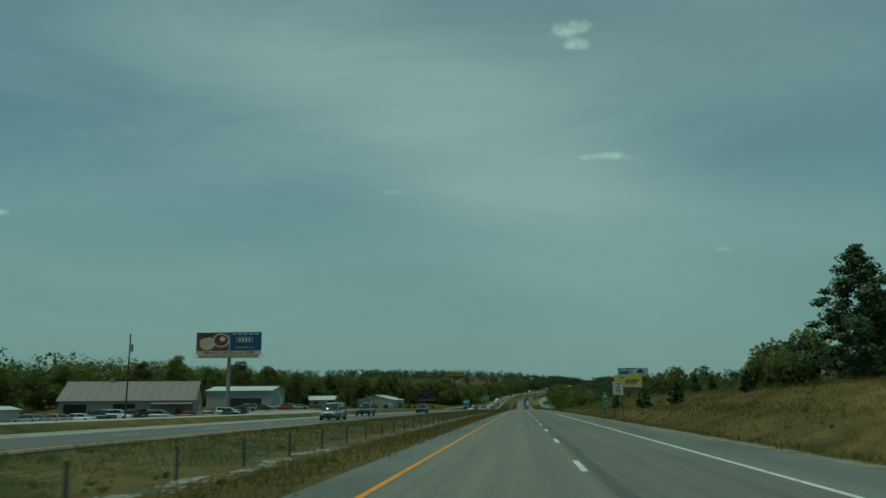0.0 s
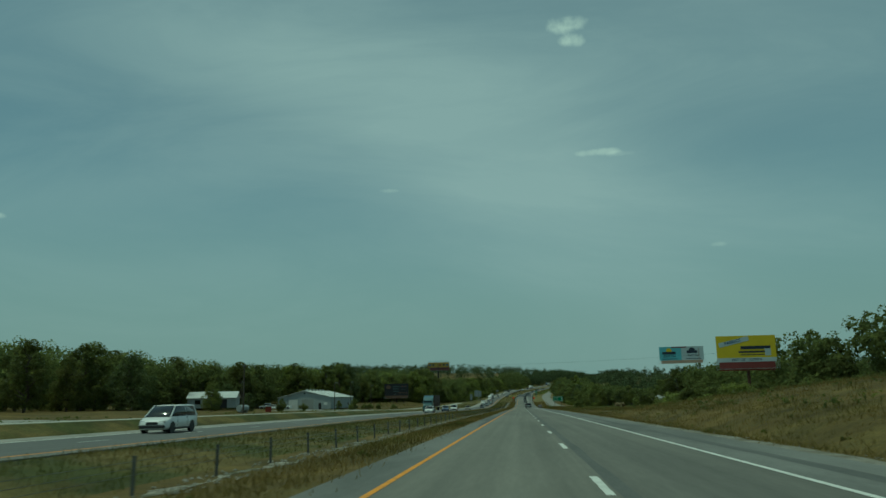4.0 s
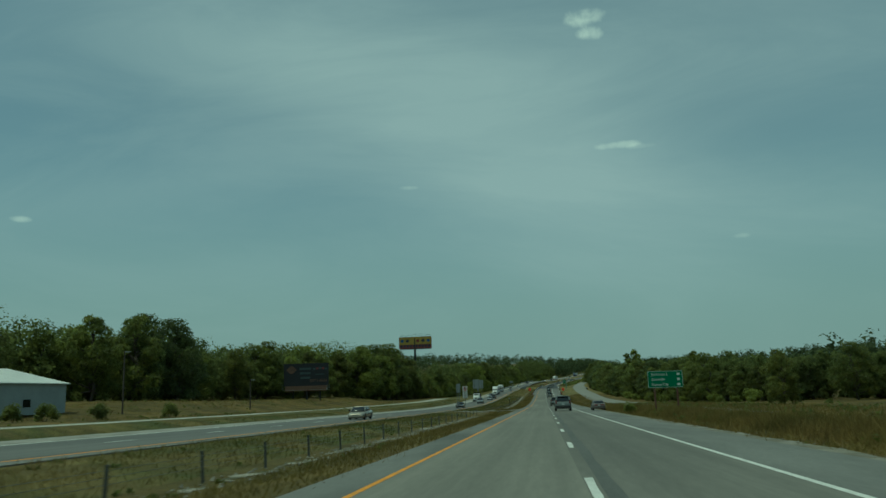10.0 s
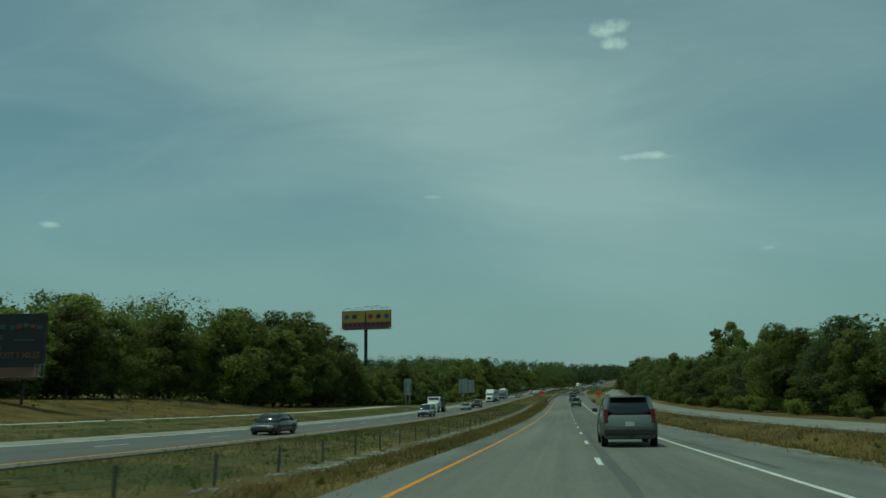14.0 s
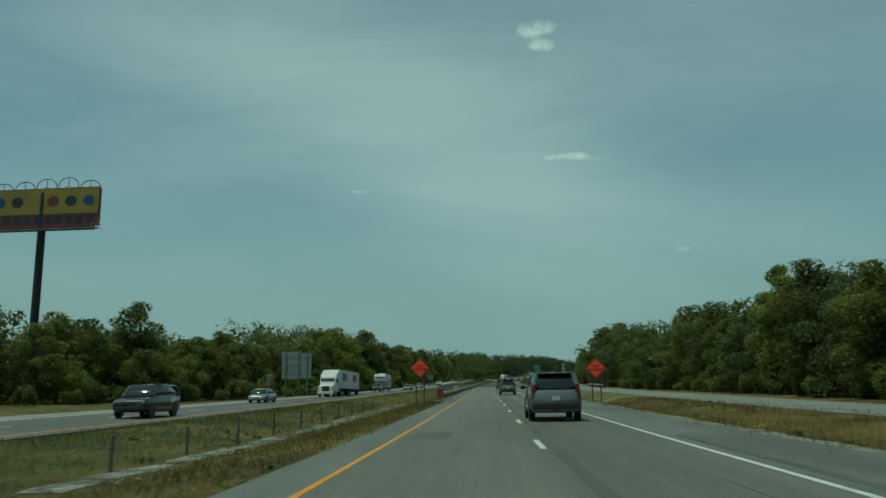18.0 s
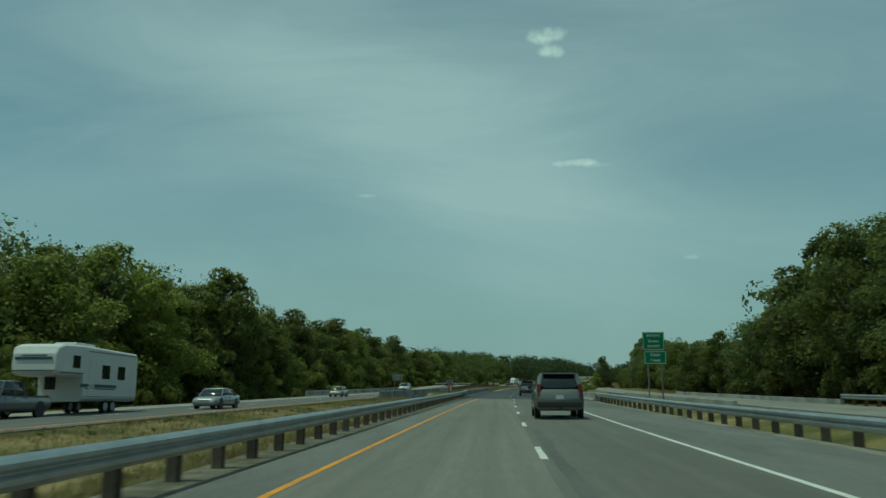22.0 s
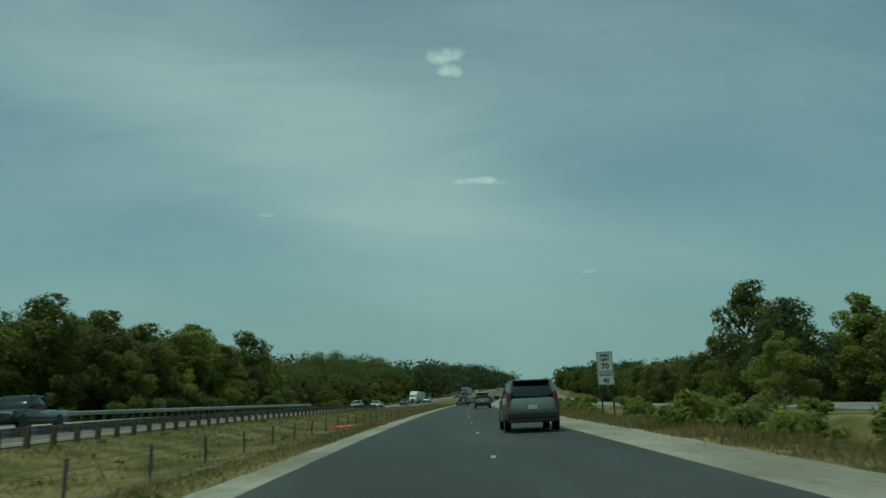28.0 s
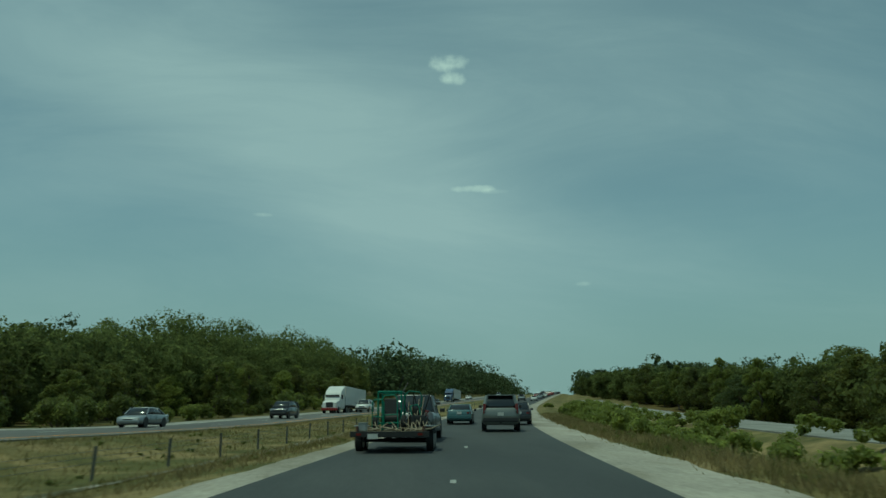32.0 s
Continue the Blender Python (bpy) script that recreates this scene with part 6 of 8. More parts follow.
bars(e, cx + w * 0.10, zb + h * 0.38, w * 0.46, h * 0.07, M["bb_dark"], 0.17)
bars(e, cx + w * 0.10, zb + h * 0.27, w * 0.40, h * 0.03, M["bb_dark"], 0.17)
bars(e, cx + w * 0.36, zb + h * 0.36, w * 0.10, h * 0.26, M["bb_pale"], 0.165)
lettering("EXIT 127    NORTH", 0.52, pose(cx, 0.17, zb + h * 0.08), M["bb_dark"], e, bold=0.006)

# car dealer board
e, cx, zb, w, h = billboard(718.5, -68.0, -52.0, 23.2, 28.7, -60.3, M["dark_steel"], M["dark_steel"], "dark gold car dealer billboard with emblem rings on top", -2, 0.55, 0.5)
face(e, cx, zb + h * 0.5, w, h, M["bb_red"])
face(e, cx, zb + h * 0.66, w * 0.97, h * 0.64, M["bb_gold"], 0.18)
for k in range(10):
    bars(e, cx - w * 0.42 + w * 0.093 * k, zb + h * 0.20, w * 0.06, h * 0.20, M["bb_dark"], 0.16)
for k in range(6):
    disc(e, cx - w * 0.40 + w * 0.16 * k, zb + h * 0.66, h * 0.13, (M["bb_blue"], M["bb_dark"], M["bb_gold"], M["bb_red"], M["bb_dark"], M["bb_blue"])[k], 0.15, sx=1.15)
for k in range(5):
    bm = bmesh.new()
    n, rr_ = 20, 1.15
    for i in range(n):
        a, b = i / n * 6.283, (i + 1) / n * 6.283
        tube(bm, (1.25 * rr_ * math.cos(a), 0, rr_ * math.sin(a)), (1.25 * rr_ * math.cos(b), 0, rr_ * math.sin(b)), 0.06, seg=5)
    for i in range(3):
        a = 1.57 + i * 2.094
        tube(bm, (0, 0, 0), (rr_ * math.cos(a), 0, rr_ * math.sin(a)), 0.045, seg=5)
    part("emblem_ring", bm, M["dark_steel"], e, "dark round emblem ring").matrix_basis = pose(cx - w * 0.38 + w * 0.195 * k, 0.3, zb + h + (-0.25, -0.1, 0.2, 0.3, -0.2)[k])

# motorcycle board in front of the trees; its shade is put into the colours
e, cx, zb, w, h = billboard(566, -74.1, -61.0, 6.6, 13.0, -67.5, M["dark_steel"], M["bb_brown"], "motorcycle shop billboard before the woods, toned dark as in shade", 4, 0.3, 1.5)
face(e, cx, zb + h / 2, w, h, M["bb_shaded_face"])
# dimmed teal print, darkened as if under the trees' shade
M["bb_shaded_print"] = material("bb_shaded_print", (0.035, 0.06, 0.065), 0.7, var=0.3, scale=0.6)
disc(e, cx - w * 0.33, zb + h * 0.72, h * 0.17, M["bb_brown"], 0.17)
part("logo_shape", bm_box(cx - w * 0.33, 0.15, zb + h * 0.72, h * 0.44, 0.02, h * 0.1), M["bb_brown"], e)
for k in range(3):
    bars(e, cx - w * 0.02, zb + h * (0.76 - 0.2 * k), w * (0.26 - 0.02 * k), h * 0.09, M["bb_shaded_print"], 0.17)
for k in range(5):
    part("picture_shape", bm_box(cx + w * (0.18 + 0.065 * k), 0.17, zb + h * (0.78 - 0.02 * abs(k - 2)), w * 0.05, 0.02, h * 0.08), (M["bb_shaded_print"], M["bb_red"])[k % 2], e)
bars(e, cx + w * 0.3, zb + h * 0.50, w * 0.2, h * 0.03, M["bb_shaded_print"], 0.17)
lettering("EXIT 5 MILES", 1.0, pose(cx + w * 0.27, 0.17, zb + h * 0.22), M["bb_brown"], e, bold=0.02, squeeze=0.9)
for x in (-0.3, 0.3):
    part("leg", bm_tube((cx + w * x, 0.7, -0.5), (cx + w * x, 0.7, zb + 1), 0.18, seg=10), M["dark_steel"], e)

# ---------------- vehicles ----------------
M["glass"] = material("vehicle_glass", (0.012, 0.014, 0.015), 0.06, var=0.05, spec=0.8)
M["tyre"] = material("tyre", (0.016, 0.016, 0.016), 0.9, var=0.2, scale=8)
M["rim"] = material("rim", (0.45, 0.46, 0.46), 0.35, 0.8, var=0.1)
M["trim_black"] = material("trim_black", (0.02, 0.02, 0.021), 0.55, var=0.15)
M["lamp_red"] = material("lamp_red", (0.13, 0.010, 0.009), 0.2, var=0.05, coat=0.5)
M["lamp_clear"] = material("lamp_clear", (0.6, 0.6, 0.58), 0.12, 0.3, var=0.05, coat=0.6)
M["chrome"] = material("chrome", (0.6, 0.6, 0.6), 0.15, 1.0, var=0.05)
M["plate"] = material("plate", (0.5, 0.5, 0.48), 0.5, var=0.05)
PAINTS = {"silver": (0.27, 0.29, 0.30), "pewter": (0.15, 0.162, 0.152), "white": (0.70, 0.70, 0.68), "black": (0.012, 0.012, 0.014), "dark green": (0.02, 0.04, 0.032),
          "red": (0.22, 0.018, 0.016), "blue": (0.03, 0.06, 0.13), "beige": (0.34, 0.30, 0.235), "grey": (0.12, 0.125, 0.13), "teal blue": (0.05, 0.11, 0.12), "champagne": (0.25, 0.24, 0.215), "mauve grey": (0.20, 0.165, 0.15)}
paint = {k: material("paint_" + k.replace(" ", "_"), v, 0.32, 0.35 if k in ("silver", "beige", "grey", "pewter", "champagne", "mauve grey") else 0.0, var=0.06, scale=0.6, coat=0.8) for k, v in PAINTS.items()}


def loft(sections, cap=True):
    """A skin over cross-sections, each (y, [(x, z), ...]) of equal count."""
    bm = bmesh.new()
    rows = [[bm.verts.new((x, y, z)) for x, z in pts] for y, pts in sections]
    for a, b in zip(rows, rows[1:]):
        for i in range(len(a)):
            j = (i + 1) % len(a)
            bm.faces.new((a[i], a[j], b[j], b[i]))
    if cap:
        bm.faces.new(rows[0])
        bm.faces.new(list(reversed(rows[-1])))
    return bm


def ring(w, z0, z1, top=0.92, low=0.9, mid=0.45):
    zm = z0 + (z1 - z0) * mid
    half = [(w * low * 0.85, z0), (w * low, z0 + 0.05), (w, z0 + 0.18), (w, zm), (w * 0.985, z1 - 0.10), (w * top, z1 - 0.02), (w * top * 0.8, z1)]
    return half + [(-x, z) for x, z in reversed(half)]


def cabin_ring(w0, z0, w1, z1):
    half = [(w0, z0), (w0 * 0.5 + w1 * 0.5, (z0 + z1) / 2 + 0.01), (w1, z1 - 0.05), (w1 * 0.85, z1)]
    return half + [(-x, z) for x, z in reversed(half)]


def wheel(parent, x, y, r, w=0.22, name="wheel"):
    """A tyre as the part, with its rim below it."""
    bm = bmesh.new()
    q = bmesh.ops.create_cone(bm, cap_ends=True, segments=20, radius1=r, radius2=r, depth=w)
    bmesh.ops.bevel(bm, geom=[e for e in bm.edges if abs(e.verts[0].co.z - e.verts[1].co.z) < 1e-4], offset=0.035, segments=2, affect="EDGES")
    t = part(name, bm, M["tyre"], parent)
    t.matrix_basis = pose(x, y, r, 0, 90, 0)
    bm = bmesh.new()
    bmesh.ops.create_cone(bm, cap_ends=True, segments=16, radius1=r * 0.64, radius2=r * 0.6, depth=w + 0.02)
    part("rim", bm, M["rim"], t)
    return t


# kind: length, width, belt height, roof height, ground gap, hood height, hood end, windscreen top, rear window top, cabin end, wheel radius
KINDS = {
    "sedan": (4.85, 1.80, 0.90, 1.38, 0.18, 0.78, 1.0, 1.75, 3.3, 4.15, 0.32, 0.95),
    "saloon": (5.05, 1.86, 0.93, 1.42, 0.20, 0.80, 1.15, 1.95, 3.45, 4.10, 0.33, 1.00),
    "suv": (5.05, 2.00, 1.22, 1.84, 0.30, 1.08, 1.05, 1.75, 4.75, 4.98, 0.38, 1.20),
    "minivan": (4.9, 1.92, 1.05, 1.75, 0.22, 0.95, 0.65, 1.75, 4.55, 4.85, 0.33, 1.05),
    "pickup": (5.6, 1.98, 1.12, 1.82, 0.32, 1.08, 1.25, 1.85, 3.25, 3.45, 0.38, 1.10),
    "hatch": (4.1, 1.72, 0.95, 1.48, 0.20, 0.86, 0.85, 1.5, 3.55, 3.95, 0.30, 0.98),
}


def make_car(kind, colour, label, group=""):
    L_, W, belt, roof, gap, hood, h0, w1, r1, c1, wr, tail = KINDS[kind]
    e = empty({"suv": "suv", "minivan": "minivan", "pickup": "pickup_truck"}.get(kind, "car"))
    hw = W / 2
    Y = lambda d: L_ / 2 - d                    # d metres behind the nose; the nose looks along +y
    secs = [(Y(0.0), ring(hw * 0.80, gap + 0.12, hood - 0.20)), (Y(0.12), ring(hw * 0.93, gap + 0.04, hood - 0.10)), (Y(0.45), ring(hw * 0.985, gap, hood - 0.03)),
            (Y(h0), ring(hw, gap, hood + 0.04)), (Y(h0 + 0.25), ring(hw, gap, belt))]
    if kind == "pickup":
        secs += [(Y(c1), ring(hw, gap, belt)), (Y(c1 + 0.02), ring(hw, gap, belt - 0.03)), (Y(L_ - 0.10), ring(hw, gap + 0.05, belt - 0.03)), (Y(L_), ring(hw * 0.97, gap + 0.15, belt - 0.05))]
    else:
        secs += [(Y(L_ * 0.62), ring(hw, gap, belt + 0.02)), (Y(c1 - 0.1), ring(hw * 0.985, gap, belt + 0.02)), (Y(L_ - 0.12), ring(hw * 0.94, gap + 0.05, tail)),
                 (Y(L_), ring(hw * 0.86, gap + 0.14, tail - 0.10))]
    part("body", loft(secs), paint[colour], e, smooth=True)
    cw, rw = hw * 0.93, hw * 0.76
    cab = [(Y(h0 + 0.10), cabin_ring(cw * 0.93, belt - 0.06, cw * 0.9, belt + 0.02)), (Y(w1), cabin_ring(cw, belt - 0.05, rw, roof - 0.02)),
           (Y((w1 + r1) / 2), cabin_ring(cw, belt - 0.05, rw, roof)), (Y(r1), cabin_ring(cw, belt - 0.05, rw * 0.98, roof - 0.03)),
           (Y(c1), cabin_ring(cw * 0.94, belt - 0.05, cw * 0.86, belt + 0.04 if kind in ("sedan",) else belt + 0.12))]
    part("cabin_glass", loft(cab), M["glass"], e, "dark tinted glass", smooth=True)
    rf = [(Y(w1 + 0.02), cabin_ring(rw * 0.98, roof - 0.07, rw * 0.96, roof)), (Y((w1 + r1) / 2), cabin_ring(rw * 1.02, roof - 0.075, rw * 0.97, roof + 0.025)),
          (Y(r1 - 0.02), cabin_ring(rw * 1.0, roof - 0.08, rw * 0.95, roof))]
    part("roof", loft(rf), paint[colour], e, smooth=True)
    for sx in (-1, 1):
        for (ya, za, yb, zb) in ((h0 + 0.12, belt, w1, roof - 0.04), ((w1 + r1) / 2, belt, (w1 + r1) / 2, roof - 0.03), (c1 - 0.02, belt, r1, roof - 0.05)):
            wide = 0.10 if kind in ("suv", "minivan") and ya > w1 + 1.5 else 0.042
            part("pillar", bm_tube((sx * cw * 0.985 - sx * wide * 0.6, Y(ya), za - 0.03), (sx * rw * 1.0 - sx * wide * 0.6, Y(yb), zb), wide, wide * 0.9, 8), paint[colour], e)
    for sx in (-1, 1):
        part("headlight", bm_box(sx * hw * 0.68, Y(0.10), hood - 0.22, hw * 0.38, 0.16, 0.15, bevel=0.03), M["lamp_clear"], e)
        part("tail_light", bm_box(sx * hw * (0.72 if kind != "suv" else 0.83), Y(L_ - 0.05), tail - 0.22 if kind != "suv" else 1.12, hw * (0.34 if kind not in ("suv", "pickup") else 0.16), 0.10,
                                  0.16 if kind not in ("suv", "pickup") else 0.52, bevel=0.02), M["lamp_red"], e) if kind != "saloon" else None
        part("mirror", bm_box(sx * (hw + 0.10), Y(w1 - 0.25), belt + 0.10, 0.20, 0.12, 0.15, bevel=0.03), M["trim_black"], e)
        for d in (0.88, L_ - 1.0):
            wheel(e, sx * (hw - 0.12), Y(d), wr)
            bm = bmesh.new()
            bmesh.ops.create_cone(bm, cap_ends=True, segments=18, radius1=wr + 0.06, radius2=wr + 0.06, depth=0.03)
            part("wheel_arch", bm, M["trim_black"], e).matrix_basis = pose(sx * (hw - 0.012), Y(d), wr + 0.03, 0, 90, 0)
    part("grille", bm_box(0, Y(0.02), hood - 0.30, hw * 0.8, 0.10, 0.16, bevel=0.02), M["trim_black"], e)
    part("front_bumper", bm_box(0, Y(0.06), gap + 0.22, W * 0.86, 0.22, 0.20, bevel=0.05), paint[colour] if kind in ("sedan", "saloon", "hatch") else M["trim_black"], e)
    part("rear_bumper", bm_box(0, Y(L_ - 0.06), gap + 0.26, W * 0.92, 0.22, 0.24, bevel=0.05), paint[colour] if kind in ("sedan", "saloon", "hatch") else M["trim_black"], e)
    part("number_plate", bm_box(0, Y(L_ + 0.02), gap + (0.55 if kind != "pickup" else 0.32), 0.32, 0.02, 0.16), M["plate"], e)
    if kind == "pickup":
        part("bed_floor", bm_box(0, Y(4.5), belt - 0.012, W * 0.82, 1.9, 0.02), M["trim_black"], e)
    for sx in (-1, 1):                          # door seams and handles
        for d in ((w1 + r1) / 2, w1 - 0.15) if kind != "pickup" else (w1 - 0.15,):
            part("door_seam", bm_box(sx * (hw + 0.001), Y(d), (gap + 0.2 + belt) / 2, 0.012, 0.018, belt - gap - 0.28), M["trim_black"], e)
        part("door_handle", bm_box(sx * (hw + 0.008), Y((w1 + r1) / 2 - 0.16), belt - 0.10, 0.03, 0.16, 0.035, bevel=0.008), M["trim_black"], e)
        part("sill", bm_box(sx * (hw - 0.03), Y(L_ / 2), gap + 0.09, 0.08, L_ - 2.7, 0.10, bevel=0.02), M["trim_black"], e)
    if kind in ("suv", "minivan"):
        part("roof_spoiler", bm_box(0, Y(r1 + 0.02), roof - 0.03, rw * 1.75, 0.26, 0.05, bevel=0.015), paint[colour], e)
    if kind == "saloon":
        part("tail_light", bm_box(0, Y(L_ - 0.03), tail - 0.20, hw * 1.5, 0.07, 0.17, bevel=0.02), M["lamp_red"], e, "full-width dark red tail light")
        part("bumper_strip", bm_box(0, Y(L_ + 0.055), gap + 0.32, W * 0.88, 0.03, 0.08, bevel=0.01), M["trim_black"], e)
        part("plate_recess", bm_box(0, Y(L_ - 0.01), gap + 0.55, 0.5, 0.05, 0.13), M["trim_black"], e)
    if kind == "suv":
        part("tailgate_line", bm_box(0, Y(L_ - 0.02), 0.98, W * 0.62, 0.03, 0.05), M["trim_black"], e)
        part("hitch", bm_box(0, Y(L_ + 0.06), gap + 0.10, 0.10, 0.22, 0.08), M["dark_steel"], e)
        for sx in (-1, 1):
            part("roof_rail", bm_tube((sx * rw * 0.85, Y(w1 + 0.3), roof + 0.05), (sx * rw * 0.85, Y(r1 - 0.2), roof + 0.05), 0.02, seg=6), M["trim_black"], e)
    tagged(e, label, {"suv": "suv", "minivan": "minivan", "pickup": "pickup truck"}.get(kind, "car"), group)
    return e


_cars = {}


def put_car(kind, colour, m, label, group=""):
    key = (kind, colour)
    if key not in _cars:
        _cars[key] = make_car(kind, colour, label, group)
        _cars[key].matrix_world = m
        return _cars[key]
    t = copy_thing(_cars[key], m)
    t["label"] = label
    if group:
        t["group"] = group
    elif "group" in t:
        del t["group"]
    return t


def ahead(s, o):
    return at_road(s, o, 0.006)


def oncoming(s, o):
    return at_road(s, o, OPP + 0.002, 180)


# traffic the way of the camera
put_car("suv", "pewter", ahead(445, 2.5), "silver-grey sport utility vehicle driving in the outer lane")
put_car("suv", "pewter", ahead(513, 2.45), "silver-grey sport utility vehicle driving in the outer lane")
put_car("suv", "pewter", ahead(900.5, 2.6), "silver-grey sport utility vehicle driving over the bridge")
put_car("suv", "pewter", ahead(651, 2.4), "silver-grey sport utility vehicle driving in the outer lane")
put_car("suv", "pewter", ahead(720, 2.4), "silver-grey sport utility vehicle driving in the outer lane")
put_car("suv", "pewter", ahead(790, 2.5), "silver-grey sport utility vehicle driving in the outer lane")
put_car("suv", "pewter", ahead(857, 2.5), "silver-grey sport utility vehicle driving onto the bridge")
put_car("suv", "pewter", ahead(991.5, 2.5), "silver-grey sport utility vehicle driving on the new asphalt")
put_car("suv", "pewter", ahead(1060.5, 2.3), "silver-grey sport utility vehicle driving on the new asphalt")
put_car("suv", "pewter", ahead(1141.5, 1.9), "silver-grey sport utility vehicle driving on the new asphalt")
put_car("hatch", "black", ahead(1153.5, 3.2), "black car ahead of the silver-grey vehicle")
put_car("sedan", "teal blue", ahead(1155.5, -0.9), "blue-grey sedan driving ahead of the towing pickup")
put_car("saloon", "mauve grey", at_road(443.6, 6.75, 0.006, 1.0) @ Matrix.Scale(0.82, 4), "mauve-grey four-door saloon parked on the paved shoulder")
TR = "oncoming traffic"
for s, o, kind, colour, label in (
        (82, -19.9, "minivan", "champagne", "beige-grey minivan in the oncoming lanes"), (117, -23.4, "pickup", "dark green", "dark green pickup truck in the oncoming lanes"),
        (156, -19.8, "suv", "black", "black sport utility vehicle in the oncoming lanes"), (188, -23.4, "minivan", "white", "white van in the oncoming lanes"),
        (308, -19.9, "sedan", "white", "white sedan in the oncoming lanes"), (343, -19.9, "hatch", "blue", "small dark blue car in the oncoming lanes"),
        (366, -19.6, "minivan", "white", "white minivan in the oncoming lanes"), (430, -19.9, "sedan", "beige", "beige sedan in the oncoming lanes"), (596, -19.9, "minivan", "silver", "silver minivan in the oncoming lanes"),
        (534, -19.8, "sedan", "black", "black open car in the oncoming lanes"), (643, -19.9, "sedan", "silver", "silver sedan in the oncoming lanes"),
        (663, -19.9, "suv", "black", "black sport utility vehicle in the oncoming lanes"), (699, -23.4, "sedan", "silver", "silver sedan in the oncoming lanes"),
        (809, -19.9, "sedan", "silver", "silver sedan in the oncoming lanes"),
        (863, -23.4, "sedan", "beige", "beige sedan in the oncoming lanes"), (922, -23.4, "suv", "white", "white sport utility vehicle in the oncoming lanes"),
        (1002.6, -23.4, "pickup", "black", "black pickup truck in the oncoming lanes"), (1102.5, -19.9, "sedan", "silver", "silver sedan in the oncoming lanes"),
        (1126, -19.9, "sedan", "white", "white sedan in the oncoming lanes"), (1153, -23.4, "sedan", "silver", "silver sedan in the oncoming lanes"),
        (1183, -21.8, "suv", "black", "black sport utility vehicle in the oncoming lanes"), (1217, -19.9, "suv", "white", "white sport utility vehicle in the oncoming lanes"),
        (1290, -19.9, "sedan", "black", "black sedan in the oncoming lanes"), (1380, -23.4, "sedan", "white", "white sedan in the oncoming lanes"), (1450, -19.9, "minivan", "silver", "silver minivan in the oncoming lanes")):
    put_car(kind, colour, oncoming(s, o), label, TR)
rng = random.Random(77)
s = 1330.0
while s < 1640:                                # the slow queue climbing the hill
    for o in (-1.1, 2.4):
        if rng.random() < 0.8:
            kind, colour = rng.choice((("sedan", "white"), ("sedan", "black"), ("suv", "silver"), ("minivan", "silver"), ("sedan", "silver"), ("suv", "black"), ("hatch", "red")))
            put_car(kind, colour, ahead(s + rng.uniform(-5, 5), o), "%s %s in the slow queue on the hill" % (colour, kind), "queue on the hill")
    s += rng.uniform(19, 30)


def cylinder_x(bm, x, y, z, r, w, seg=14):
    q = bmesh.ops.create_cone(bm, cap_ends=True, segments=seg, radius1=r, radius2=r, depth=w)
    m = pose(x, y, z, 0, 90, 0)
    for v in q["verts"]:
        v.co = m @ v.co


